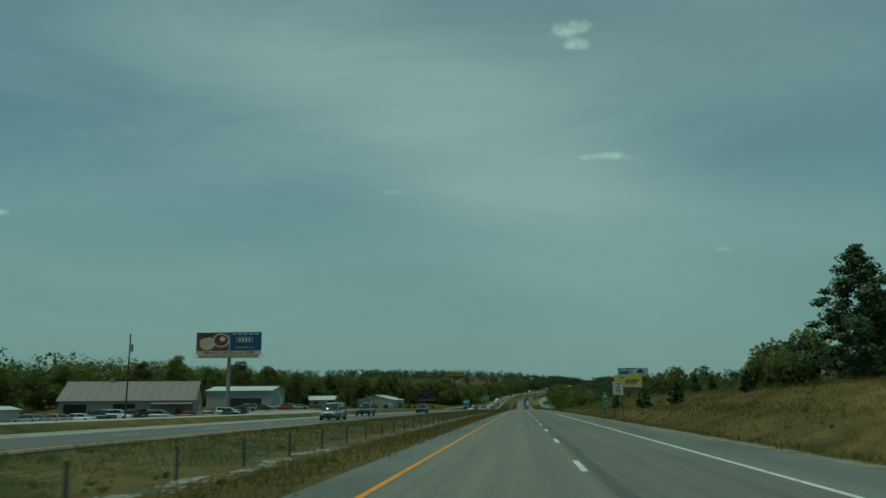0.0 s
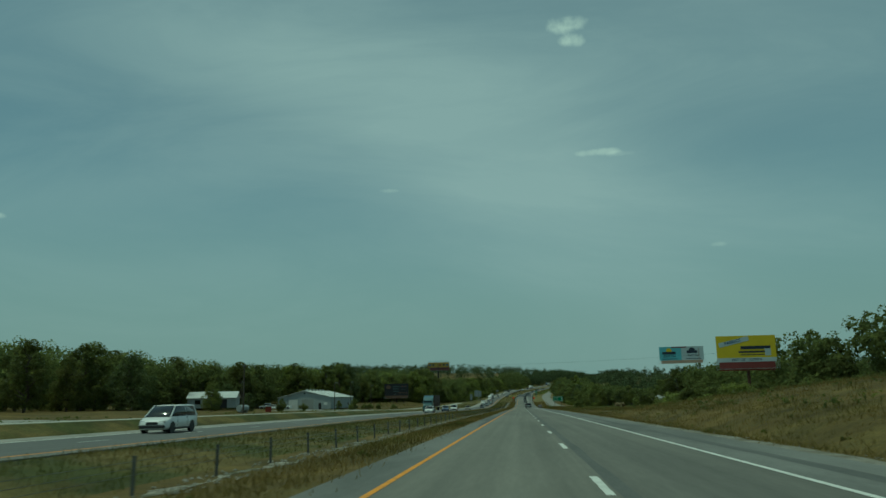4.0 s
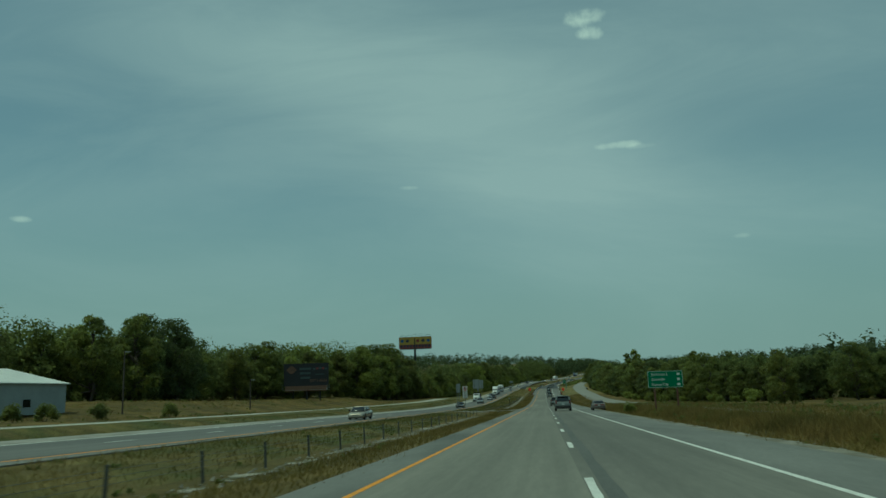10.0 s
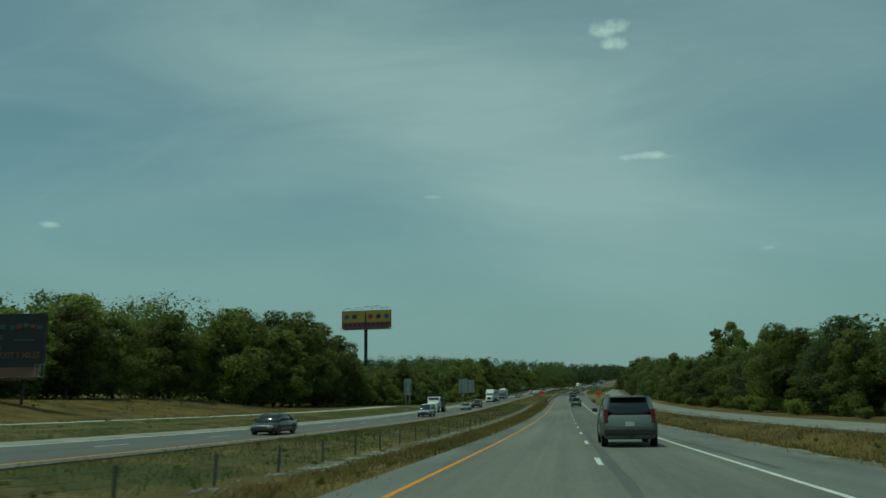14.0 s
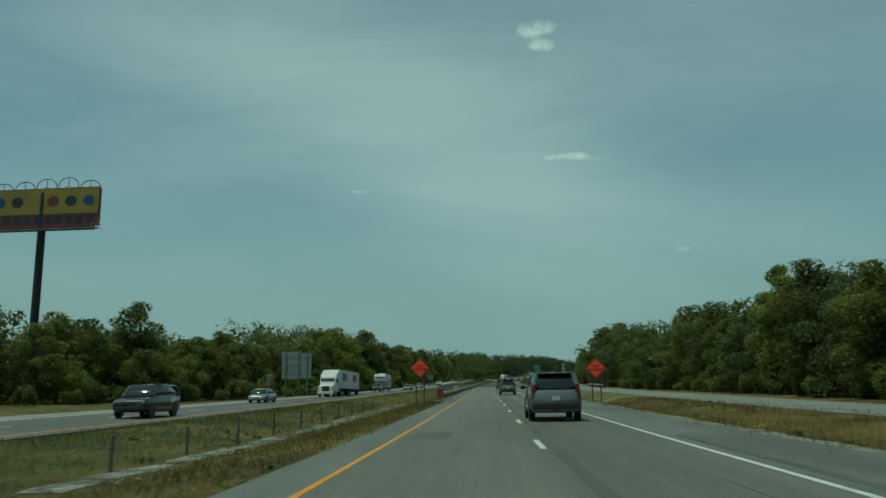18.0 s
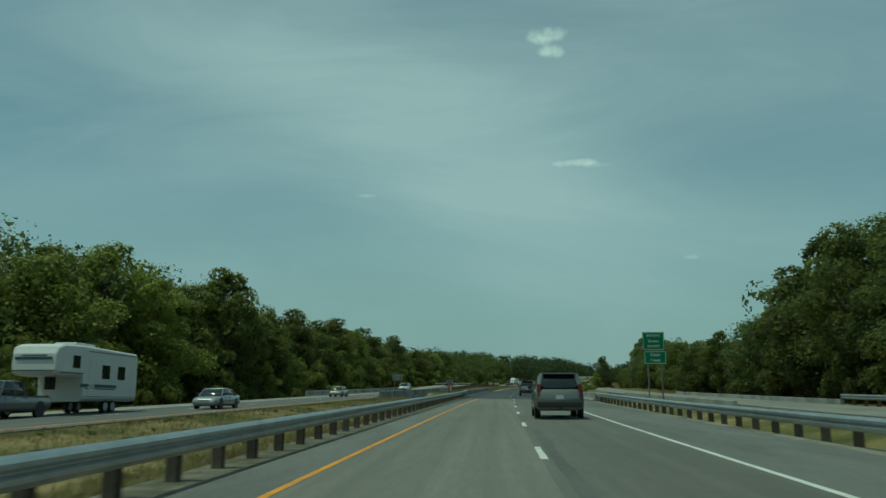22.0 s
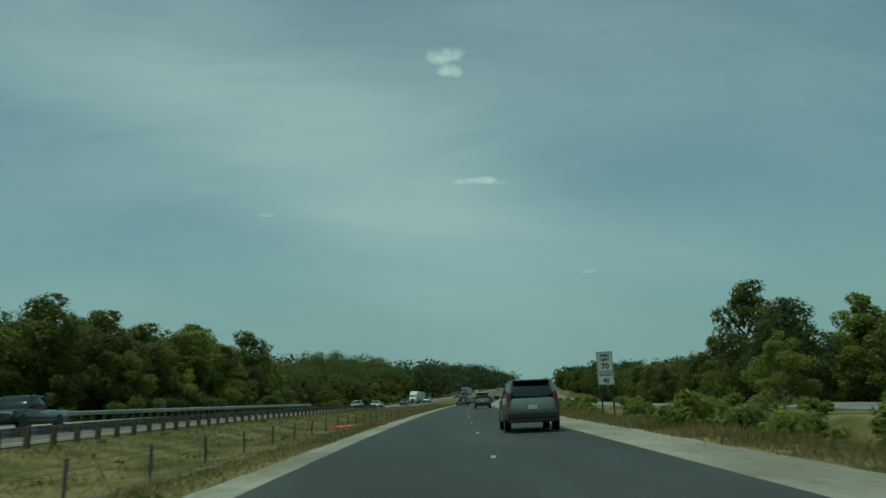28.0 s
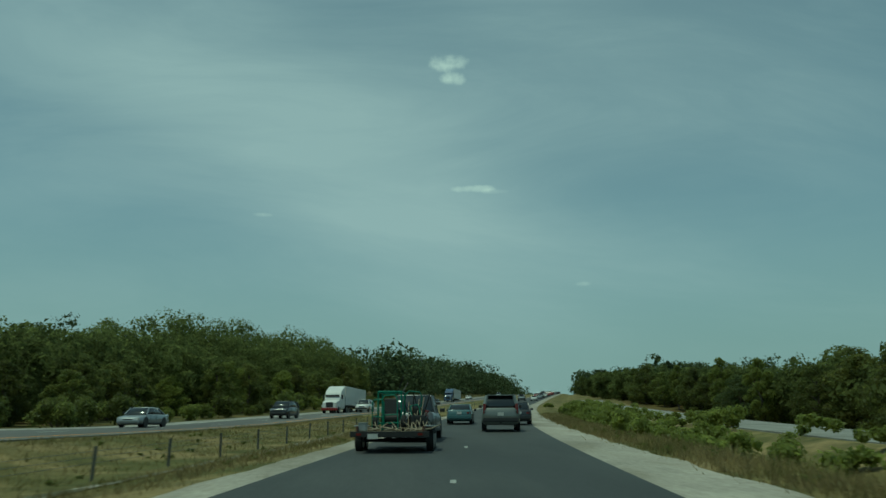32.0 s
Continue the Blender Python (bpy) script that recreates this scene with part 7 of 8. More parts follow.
def semi(m, label, cab, logo=None, trailers=1, cargo="box", cabname="semi_truck", bumper=None):
    """A tractor with box or stake trailers; the nose looks along +y, the origin below the tractor's front axle."""
    e = empty(cabname, m)
    part("hood", loft([(1.3, ring(0.95, 0.55, 1.45)), (1.1, ring(1.08, 0.5, 1.62)), (-0.4, ring(1.12, 0.5, 1.95))]), cab, e)
    part("cab", loft([(-0.3, ring(1.16, 0.5, 2.0)), (-0.75, ring(1.2, 0.5, 2.9)), (-1.2, ring(1.22, 0.5, 3.3)), (-2.9, ring(1.22, 0.6, 3.95)), (-3.0, ring(1.2, 0.6, 3.9))]), cab, e)
    part("windscreen", bm_box(0, -0.44, 2.32, 2.05, 0.05, 0.72, rot=Euler((radians(-27), 0, 0)).to_matrix()), M["glass"], e)
    for sx in (-1, 1):
        part("side_window", bm_box(sx * 1.205, -1.25, 2.35, 0.03, 0.8, 0.6), M["glass"], e)
        part("mirror", bm_box(sx * 1.42, -0.6, 2.3, 0.16, 0.12, 0.6, bevel=0.03), M["trim_black"], e)
        part("headlight", bm_box(sx * 0.86, 1.22, 0.95, 0.34, 0.14, 0.22, bevel=0.03), M["lamp_clear"], e)
        part("fender", bm_box(sx * 1.08, 0.3, 1.0, 0.42, 1.3, 0.36, bevel=0.1), cab, e)
        wheel(e, sx * 1.05, 0.2, 0.5, 0.3)
        for y in (-4.2, -5.5):
            wheel(e, sx * 1.0, y, 0.5, 0.55)
    part("grille", bm_box(0, 1.30, 1.15, 1.05, 0.06, 0.72, bevel=0.02), M["trim_black"], e)
    part("bumper", bm_box(0, 1.32, 0.55, 2.35, 0.25, 0.36, bevel=0.05), bumper or cab, e)
    part("chassis", bm_box(0, -3.0, 0.8, 0.9, 7.0, 0.25), M["dark_steel"], e)
    y0 = -3.3
    for k in range(trailers):
        ln = 8.6 if trailers > 1 else 14.5
        t = part("trailer", bm_box(0, y0 - ln / 2, 2.62, 2.55, ln, 2.75, bevel=0.04), M["truck_white"] if cargo == "box" else M["trim_black"], e)
        part("trailer_frame", bm_box(0, y0 - ln / 2, 1.12, 1.2, ln - 0.5, 0.22), M["dark_steel"], e)
        if cargo == "stake":
            for j in range(10):
                for sx in (-1, 1):
                    part("stake", bm_box(sx * 1.30, y0 - 0.5 - j * (ln - 1) / 9, 2.62, 0.05, 0.12, 2.8), M["rust"], e)
            part("deck_edge", bm_box(0, y0 - ln / 2, 1.22, 2.66, ln, 0.14), M["rust"], e)
        for j in range(12 if cargo == "box" else 0):
            for sx in (-1, 1):
                part("rib", bm_box(sx * 1.283, y0 - 0.4 - j * (ln - 0.8) / 11, 2.62, 0.02, 0.06, 2.5), M["truck_white"], e)
        if logo:
            part("logo_shape", bm_box(1.30, y0 - ln * 0.36, 2.95, 0.02, 1.9, 1.05), logo[0], e)
            part("logo_shape", bm_box(1.30, y0 - ln * 0.36 - 1.75, 2.95, 0.02, 1.45, 1.05), logo[1], e)
            part("logo_shape", bm_box(-1.30, y0 - ln * 0.36, 2.95, 0.02, 1.9, 1.05), logo[0], e)
            part("logo_shape", bm_box(-1.30, y0 - ln * 0.36 - 1.75, 2.95, 0.02, 1.45, 1.05), logo[1], e)
        for y in ((y0 - ln + 1.0, y0 - ln + 2.3) if trailers == 1 else (y0 - ln + 1.2,)):
            for sx in (-1, 1):
                wheel(e, sx * 1.0, y, 0.5, 0.55)
        if trailers > 1 and k == 0:
            for sx in (-1, 1):
                wheel(e, sx * 1.0, y0 - ln - 0.6, 0.5, 0.55)
            part("dolly", bm_box(0, y0 - ln - 0.4, 0.85, 0.7, 2.0, 0.2), M["dark_steel"], e)
        y0 -= ln + 0.7
    tagged(e, label, "truck", TR)
    return e


M["truck_white"] = material("truck_white", (0.62, 0.62, 0.60), 0.45, var=0.08, scale=0.5)
M["logo_purple"] = material("logo_purple", (0.06, 0.02, 0.14), 0.5, var=0.1)
M["logo_orange"] = material("logo_orange", (0.50, 0.10, 0.02), 0.5, var=0.1)
semi(oncoming(733, -23.5), "white parcel truck pulling two box trailers in the oncoming lanes", M["truck_white"], (M["logo_purple"], M["logo_orange"]), 2)
semi(oncoming(1211, -23.5), "white truck with a red bumper and a white box trailer", M["truck_white"], bumper=paint["red"])
semi(oncoming(335, -23.5), "blue truck with a dark stake-sided trailer in the oncoming lanes", paint["teal blue"], None, 1, "stake")
semi(oncoming(1335, -23.5), "blue truck with a box trailer in the oncoming lanes", paint["blue"])


def dump_truck(m):
    e = empty("dump_truck", m)
    part("hood", loft([(1.5, ring(0.85, 0.6, 1.5)), (1.3, ring(1.0, 0.55, 1.7)), (-0.2, ring(1.05, 0.55, 1.85))]), M["truck_white"], e)
    part("cab", loft([(-0.2, ring(1.12, 0.55, 1.9)), (-0.6, ring(1.15, 0.55, 2.7)), (-1.9, ring(1.15, 0.6, 2.75))]), M["truck_white"], e)
    part("windscreen", bm_box(0, -0.36, 2.25, 1.9, 0.05, 0.72, rot=Euler((radians(-25), 0, 0)).to_matrix()), M["glass"], e)
    part("grille", bm_box(0, 1.5, 1.15, 1.0, 0.06, 0.6, bevel=0.02), M["chrome"], e)
    part("bumper", bm_box(0, 1.5, 0.6, 2.2, 0.22, 0.3, bevel=0.04), M["chrome"], e)
    part("load_bed", loft([(-2.1, ring(1.22, 1.1, 2.6)), (-6.9, ring(1.22, 1.1, 2.6))]), M["trim_black"], e)
    part("tarp_arch", bm_box(0, -2.05, 2.9, 2.3, 0.12, 0.5), M["dark_steel"], e)
    part("chassis", bm_box(0, -2.8, 0.85, 0.9, 8.0, 0.25), M["dark_steel"], e)
    for sx in (-1, 1):
        part("headlight", bm_box(sx * 0.8, 1.42, 1.05, 0.3, 0.14, 0.2, bevel=0.03), M["lamp_clear"], e)
        part("side_window", bm_box(sx * 1.145, -1.1, 2.25, 0.03, 0.8, 0.55), M["glass"], e)
        part("mirror", bm_box(sx * 1.35, -0.4, 2.2, 0.14, 0.1, 0.5, bevel=0.03), M["trim_black"], e)
        for y in (0.4, -4.6, -5.9):
            wheel(e, sx * 1.0, y, 0.5, 0.3 if y > 0 else 0.55)
    tagged(e, "white dump truck with a black bed in the oncoming lanes", "truck", TR)


dump_truck(oncoming(624, -23.5))


def camper(m):
    """A fifth-wheel camper: the nose overhangs the towing truck's bed."""
    e = empty("camper_trailer", m)
    body = loft([(4.25, ring(1.12, 2.05, 2.95)), (4.1, ring(1.2, 1.9, 3.3)), (3.6, ring(1.22, 1.85, 3.46)), (1.78, ring(1.22, 1.85, 3.52)), (1.7, ring(1.22, 0.62, 3.52)), (-4.1, ring(1.22, 0.62, 3.40)), (-4.25, ring(1.2, 0.72, 3.3))])
    part("body", body, M["truck_white"], e)
    for sx in (-1, 1):
        for y, z, w, h in ((2.5, 2.62, 0.6, 0.55), (-0.55, 2.2, 0.75, 0.66), (-2.3, 2.2, 0.75, 0.66)):
            w0 = part("window", bm_box(sx * 1.225, y, z, 0.03, w + 0.08, h + 0.08, bevel=0.01), M["tyre"], e)
            part("pane", bm_box(sx * 1.242, y, z, 0.012, w, h), M["glass"], w0)
        for y, z, w, h in ((2.9, 2.05, 2.2, 0.06), (0.1, 1.44, 3.8, 0.17), (-0.1, 1.29, 3.2, 0.06), (-1.2, 0.88, 5.6, 0.03), (-1.3, 3.22, 5.4, 0.04)):
            part("stripe", bm_box(sx * 1.226, y, z, 0.012, w, h), M["camper_stripe"], e, "dark teal-grey painted stripe")
        part("door", bm_box(sx * 1.222, 0.9, 1.9, 0.02, 0.68, 1.9, bevel=0.02), M["truck_white"], e)
        for y in (-0.95, -1.75):
            wheel(e, sx * 1.0, y, 0.36, 0.24)
        part("landing_leg", bm_box(sx * 0.8, 1.45, 0.42, 0.1, 0.1, 0.5), M["dark_steel"], e)
    for z, w, h in ((2.72, 1.9, 0.13), (2.86, 1.3, 0.05), (2.12, 2.1, 0.05)):
        part("stripe", bm_box(0, 4.27 if z < 2.8 else 4.25, z, w, 0.05, h), M["camper_stripe"], e, "dark teal-grey painted stripe")
    part("rear_bumper", bm_box(0, -4.3, 0.56, 2.2, 0.12, 0.12), M["dark_steel"], e)
    part("roof_fairing", bm_box(0, 0.6, 3.58, 1.2, 2.0, 0.22, bevel=0.08), M["truck_white"], e)
    part("hitch_frame", bm_box(0, 2.7, 1.55, 0.3, 0.5, 0.66), M["dark_steel"], e)
    tagged(e, "white fifth-wheel camper trailer with dark windows and teal-grey stripes", "camper")
    return e


M["camper_stripe"] = material("camper_stripe", (0.045, 0.075, 0.085), 0.5, var=0.15, scale=2)
c = camper(at_road(428, 50, ground_z(428, 50) - road_z(428) - 0.05, 12))
# a camper towed in the oncoming lanes
tow = copy_thing(c, oncoming(799.2, -24.6) @ Matrix.Scale(1.08, 4))
tow["label"], tow["group"] = "white camper trailer towed in the oncoming lanes", TR
put_car("pickup", "grey", oncoming(792.2, -24.6), "dark grey pickup truck towing the white camper", TR)

# the pickup and its loaded trailer
M["machine_green"] = material("machine_green", (0.02, 0.15, 0.095), 0.5, var=0.25, scale=4, fine=15)
M["straw_wood"] = material("deck_wood", (0.20, 0.165, 0.105), 0.9, var=0.35, scale=3, fine=20, stretch=(1, 0.2, 1))
M["branch"] = material("branch", (0.24, 0.20, 0.14), 0.9, var=0.3, scale=6)
put_car("pickup", "grey", ahead(1131.0, -1.8), "dark grey pickup truck towing a flatbed trailer")
e = empty("flatbed_trailer", ahead(1121.4, -1.7))
for k in range(9):
    part("deck_board", bm_box(-0.88 + 0.22 * k, 2.1, 0.62, 0.20, 4.2, 0.045, bevel=0.006), M["straw_wood"], e)
part("frame", bm_box(0, 2.1, 0.53, 1.95, 4.25, 0.12), M["rust"], e)
part("rear_beam", bm_box(0, -0.02, 0.56, 2.36, 0.12, 0.17, bevel=0.01), M["dark_steel"], e)
for sx in (-1, 1):
    part("side_rail", bm_box(sx * 1.0, 2.1, 0.72, 0.05, 4.2, 0.16), M["rust"], e)
    part("tail_light", bm_box(sx * 0.92, -0.09, 0.56, 0.14, 0.03, 0.07), M["lamp_red"], e)
    for y in (1.5, 2.35):
        wheel(e, sx * 1.12, y, 0.36, 0.22)
    part("mudguard", bm_box(sx * 1.12, 1.92, 0.80, 0.26, 1.75, 0.05, bevel=0.02), M["sign_back"], e)
part("axle", bm_tube((-1.1, 1.5, 0.36), (1.1, 1.5, 0.36), 0.05), M["dark_steel"], e)
part("axle", bm_tube((-1.1, 2.35, 0.36), (1.1, 2.35, 0.36), 0.05), M["dark_steel"], e)
part("number_plate", bm_box(-0.5, -0.09, 0.5, 0.3, 0.02, 0.15), M["plate"], e)
bm = bmesh.new()
tube(bm, (-0.9, 4.2, 0.55), (0, 6.0, 0.55), 0.05, seg=6)
tube(bm, (0.9, 4.2, 0.55), (0, 6.0, 0.55), 0.05, seg=6)
part("drawbar", bm, M["rust"], e)
tagged(e, "rusty flatbed trailer with a plank deck, loaded with machinery", "trailer")
tm = ahead(1121.4, -1.7)


def machine():
    g = empty("farm_machine", tm @ pose(-0.25, 2.6, 0.645))
    bm = bmesh.new()
    for x in (-0.38, 0.38):
        for y in (-0.5, 0.6):
            tube(bm, (x, y, 0.0), (x, y, 1.25), 0.035, seg=6)
    for a, b in (((-0.38, -0.5), (0.38, -0.5)), ((-0.38, 0.6), (0.38, 0.6)), ((-0.38, -0.5), (-0.38, 0.6)), ((0.38, -0.5), (0.38, 0.6))):
        for z in (0.25, 1.25):
            tube(bm, (*a, z), (*b, z), 0.035, seg=6)
    part("frame", bm, M["machine_green"], g, "green tube frame")
    part("seat", bm_box(0, -0.2, 0.78, 0.46, 0.10, 0.55, rot=Euler((radians(-8), 0, 0)).to_matrix(), bevel=0.04), M["trim_black"], g)
    part("engine_box", bm_box(0, 0.2, 0.45, 0.6, 0.6, 0.5, bevel=0.05), M["dark_steel"], g)
    part("tank", bm_tube((-0.3, -0.35, 0.4), (0.3, -0.35, 0.4), 0.17, seg=14), M["dark_steel"], g)
    bm = bmesh.new()
    tube(bm, (0.15, 0.3, 1.2), (0.42, -0.3, 1.75), 0.02, seg=5)
    tube(bm, (0.3, 0.3, 1.2), (0.5, 0.5, 1.6), 0.02, seg=5)
    part("lever", bm, M["dark_steel"], g)
    for sx in (-1, 1):
        wheel(g, sx * 0.46, -0.45, 0.26, 0.16)
    tagged(g, "green tube-framed farm machine standing on the trailer", "machine")


machine()


def mower(x, y, turn):
    g = empty("tiller", tm @ pose(x, y, 0.645, 0, 0, turn))
    part("housing", bm_box(0, 0, 0.32, 0.5, 0.55, 0.36, bevel=0.06), M["trim_black"], g)
    part("motor", bm_box(0, 0.1, 0.62, 0.3, 0.34, 0.28, bevel=0.05), M["dark_steel"], g)
    for sx in (-1, 1):
        part("handle", bm_tube((sx * 0.18, -0.2, 0.5), (sx * 0.26, -0.85, 1.15), 0.018, seg=6), M["dark_steel"], g)
        wheel(g, sx * 0.3, 0.1, 0.2, 0.12)
    tagged(g, "dark green walk-behind tiller strapped on the trailer", "machine")


mower(0.62, 2.4, 15)
mower(0.55, 3.5, -20)
r1 = random.Random(15)
for k in range(18):
    bm = bmesh.new()
    x, y = r1.uniform(-0.85, 0.85), r1.uniform(0.3, 1.7)
    a = r1.uniform(0, 3.14)
    ln = r1.uniform(0.4, 0.9)
    tube(bm, (x, y, 0.67), (x + math.cos(a) * ln * 0.5, y + math.sin(a) * ln * 0.5, 0.72), 0.03, 0.025, 6)
    tube(bm, (x + math.cos(a) * ln * 0.5, y + math.sin(a) * ln * 0.5, 0.72), (x + math.cos(a + 0.4) * ln, y + math.sin(a + 0.4) * ln, 0.74 + r1.uniform(0, 0.2)), 0.025, 0.012, 6)
    b = part("branch", bm, M["branch"], None)
    b.matrix_world = tm
    tagged(b, "dry cut branch lying on the trailer deck", "branch", "cut branches on the trailer")
for k in range(9):
    bm = bmesh.new()
    x = 0.05 + 0.11 * k
    tube(bm, (x, 1.9, 0.66), (x + r1.uniform(-0.5, 0.2), 2.6, 1.35 + r1.uniform(-0.2, 0.45)), 0.016, 0.014, 6)
    b = part("hand_tool", bm, M["branch"], None)
    b.matrix_world = tm
    tagged(b, "long wooden tool handle leaning on the machinery", "tool", "tools on the trailer")

for k, (x, y, w, h, lean) in enumerate(((-0.62, 2.0, 0.42, 1.0, 5), (-0.2, 1.95, 0.5, 1.15, -6), (0.35, 2.9, 0.55, 1.3, 9), (0.7, 2.2, 0.3, 0.85, -12))):
    g = empty("pipe_frame", tm @ pose(x, y, 0.645, lean, lean * 0.6, k * 14 - 20))
    bm = bmesh.new()
    pts = [(-w / 2, 0, 0), (-w / 2, 0, h * 0.9), (-w * 0.32, 0, h), (w * 0.32, 0, h), (w / 2, 0, h * 0.9), (w / 2, 0, 0)]
    for p, q in zip(pts, pts[1:]):
        tube(bm, p, q, 0.022, seg=6)
    part("hoop", bm, M["machine_green"], g)
    part("crossbar", bm_tube((-w / 2, 0, h * 0.45), (w / 2, 0, h * 0.45), 0.018, seg=6), M["machine_green"], g)
    for sx in (-1, 1):
        part("foot", bm_box(sx * w / 2, 0, 0.02, 0.12, 0.3, 0.04), M["dark_steel"], g)
    tagged(g, "bent green pipe frame standing among the machinery", "frame", "pipe frames on the trailer")
g = empty("utility_box", tm @ pose(-0.86, 0.35, 0.645))
part("box", bm_box(0, 0, 0.12, 0.26, 0.3, 0.24, bevel=0.03), M["sign_back"], g)
part("lid", bm_box(0, 0, 0.25, 0.28, 0.32, 0.03, bevel=0.008), M["sign_back"], g)
tagged(g, "pale metal tool box at the rear of the trailer", "tool box")

# ---------------- buildings ----------------
M["metal_grey"] = material("metal_grey", (0.26, 0.27, 0.26), 0.6, 0.1, var=0.1, scale=0.3, fine=6)
M["metal_roof"] = material("metal_roof", (0.20, 0.165, 0.16), 0.6, 0.1, var=0.12, scale=0.3, fine=5)
M["metal_white"] = material("metal_white", (0.56, 0.57, 0.55), 0.5, 0.1, var=0.1, scale=0.3, fine=5)
M["metal_pale"] = material("metal_pale", (0.30, 0.33, 0.335), 0.6, 0.1, var=0.14, scale=0.4, fine=5)
M["door_dark"] = material("door_dark", (0.02, 0.02, 0.02), 0.8, var=0.2)
M["shingle"] = material("shingle", (0.20, 0.21, 0.215), 0.85, var=0.2, scale=1.5, fine=9)
M["lot"] = material("lot", (0.30, 0.285, 0.25), 0.95, var=0.2, scale=0.3, fine=4, bump=0.3, bscale=12, alt=(0.21, 0.20, 0.17), alt_scale=0.12)


def shed(name, s, o, length, depth, eave, ridge, wall, roof, label, turn=0.0, axis="s", openings=(), gable_openings=(), overhang=0.4, ribs=True, category="building", base=None):
    """A gabled metal building; its long side runs along the road (axis s) or across it (axis o). The origin is the middle of its floor."""
    z = min(ground_z(s + a, o + b) for a in (-length / 3, length / 3) for b in (-depth / 3, depth / 3)) - road_z(s)
    z = z if base is None else base
    e = empty(name, at_road(s, o, z, turn + (0 if axis == "s" else 90)))
    hl, hd = length / 2, depth / 2
    t = 0.2

    def wall_side(x, nm):
        part(nm, bm_box(x, 0, eave / 2, t, length, eave), wall, e)

    wall_side(hd - t / 2, "side_wall")
    wall_side(-hd + t / 2, "side_wall")
    for y in (-hl + t / 2, hl - t / 2):
        bm = bmesh.new()
        pts = [(-hd + t, 0), (hd - t, 0), (hd - t, eave), (0, ridge - 0.05), (-hd + t, eave)]
        a = [bm.verts.new((x, y - t / 2, zz)) for x, zz in pts]
        b = [bm.verts.new((x, y + t / 2, zz)) for x, zz in pts]
        bm.faces.new(a)
        bm.faces.new(list(reversed(b)))
        for i in range(5):
            bm.faces.new((a[i], b[i], b[(i + 1) % 5], a[(i + 1) % 5]))
        part("gable_wall", bm, wall, e)
    for sx in (-1, 1):
        bm = bmesh.new()
        ox, oz = sx * (hd + overhang), eave - overhang * (ridge - eave) / hd
        v = [bm.verts.new(p) for p in ((0, -hl - overhang, ridge), (0, hl + overhang, ridge), (ox, hl + overhang, oz), (ox, -hl - overhang, oz))]
        f = bm.faces.new(v)
        g = bmesh.ops.extrude_face_region(bm, geom=[f])
        for q in g["geom"]:
            if isinstance(q, bmesh.types.BMVert):
                q.co.z += 0.12
        rp = part("roof", bm, roof, e)
        if ribs:
            n = int(length / 1.8)
            bm = bmesh.new()
            for k in range(n + 1):
                y = -hl + length * k / n
                tube(bm, (0, y, ridge + 0.13), (ox, y, oz + 0.13), 0.035, seg=4)
            part("seam", bm, roof, rp)
    for x, y, w, h, mat in openings:            # on the side facing the road: along, sill, width, height
        part("door" if y < 0.2 else "window", bm_box(hd + 0.012, x, y + h / 2, 0.06, w, h), mat, e)
    for x, y, w, h, mat, end in gable_openings:
        part("door" if y < 0.2 else "window", bm_box(x, end * (hl + 0.012), y + h / 2, w, 0.06, h), mat, e)
    tagged(e, label, category)
    return e


e = shed("workshop", 173.8, -87.9, 28, 16, 4.0, 8.1, M["metal_grey"], M["metal_roof"], "long grey metal workshop with a brown-grey roof and dark doors",
         turn=-74, base=-1.15,
         openings=((-10.5, 0, 4.6, 3.2, M["door_dark"]), (-0.5, 0, 4.6, 3.2, M["door_dark"]), (4.6, 0, 1.1, 2.1, M["metal_white"]), (7.5, 1.0, 1.6, 1.1, M["glass"]), (11, 1.0, 1.6, 1.1, M["glass"])),
         gable_openings=((-3, 0, 3, 2.8, M["metal_white"], 1), (2, 4, 2.2, 1.1, M["metal_white"], 1)))
part("porch_roof", bm_box(9.4, 9.6, 3.3, 3.4, 8.6, 0.14, rot=Euler((0, radians(6), 0)).to_matrix()), M["metal_roof"], e)
for y in (5.6, 9.6, 13.6):
    part("porch_post", bm_box(10.7, y, 1.5, 0.14, 0.14, 2.9), M["wood_post"], e)
part("roof_vent", bm_box(0, -5, 8.5, 0.9, 0.9, 0.9), M["metal_grey"], e)
shed("warehouse", 223.5, -79.2, 18.5, 14, 4.7, 5.9, M["metal_pale"], M["metal_white"], "pale grey metal warehouse with a low white roof",
     turn=-88, base=1.1, openings=((2, 0, 9, 2.6, M["door_dark"]),), gable_openings=((-3, 0, 3.2, 3.0, M["metal_white"], 1), (0, 3.4, 1.4, 1.0, M["metal_white"], 1)))
shed("storage_shed", 430, -76, 37, 18.8, 4.1, 6.4, M["metal_pale"], M["metal_white"], "blue-grey metal shed with a bright white metal roof", openings=((-8, 0, 3, 3, M["metal_white"]), (10, 1.0, 1.5, 1.0, M["glass"])),
     gable_openings=((-4, 0, 3.2, 3.4, M["metal_white"], -1), (1.2, 0, 4.2, 3.4, M["metal_grey"], -1), (5.6, 0, 1.0, 2.1, M["door_dark"], -1), (-7.6, 1.4, 1.0, 0.9, M["metal_white"], -1), (7.6, 1.4, 1.2, 0.9, M["metal_white"], -1), (0, 5.2, 0.5, 0.5, M["door_dark"], -1)))
shed("barn", 376, -94.6, 14, 14, 3.0, 4.8, M["metal_pale"], M["metal_white"], "small white-roofed metal barn among trees", turn=-75, base=1.8, openings=((-4, 1.2, 1.6, 1.2, M["glass"]), (3, 0, 3, 2.5, M["door_dark"])))
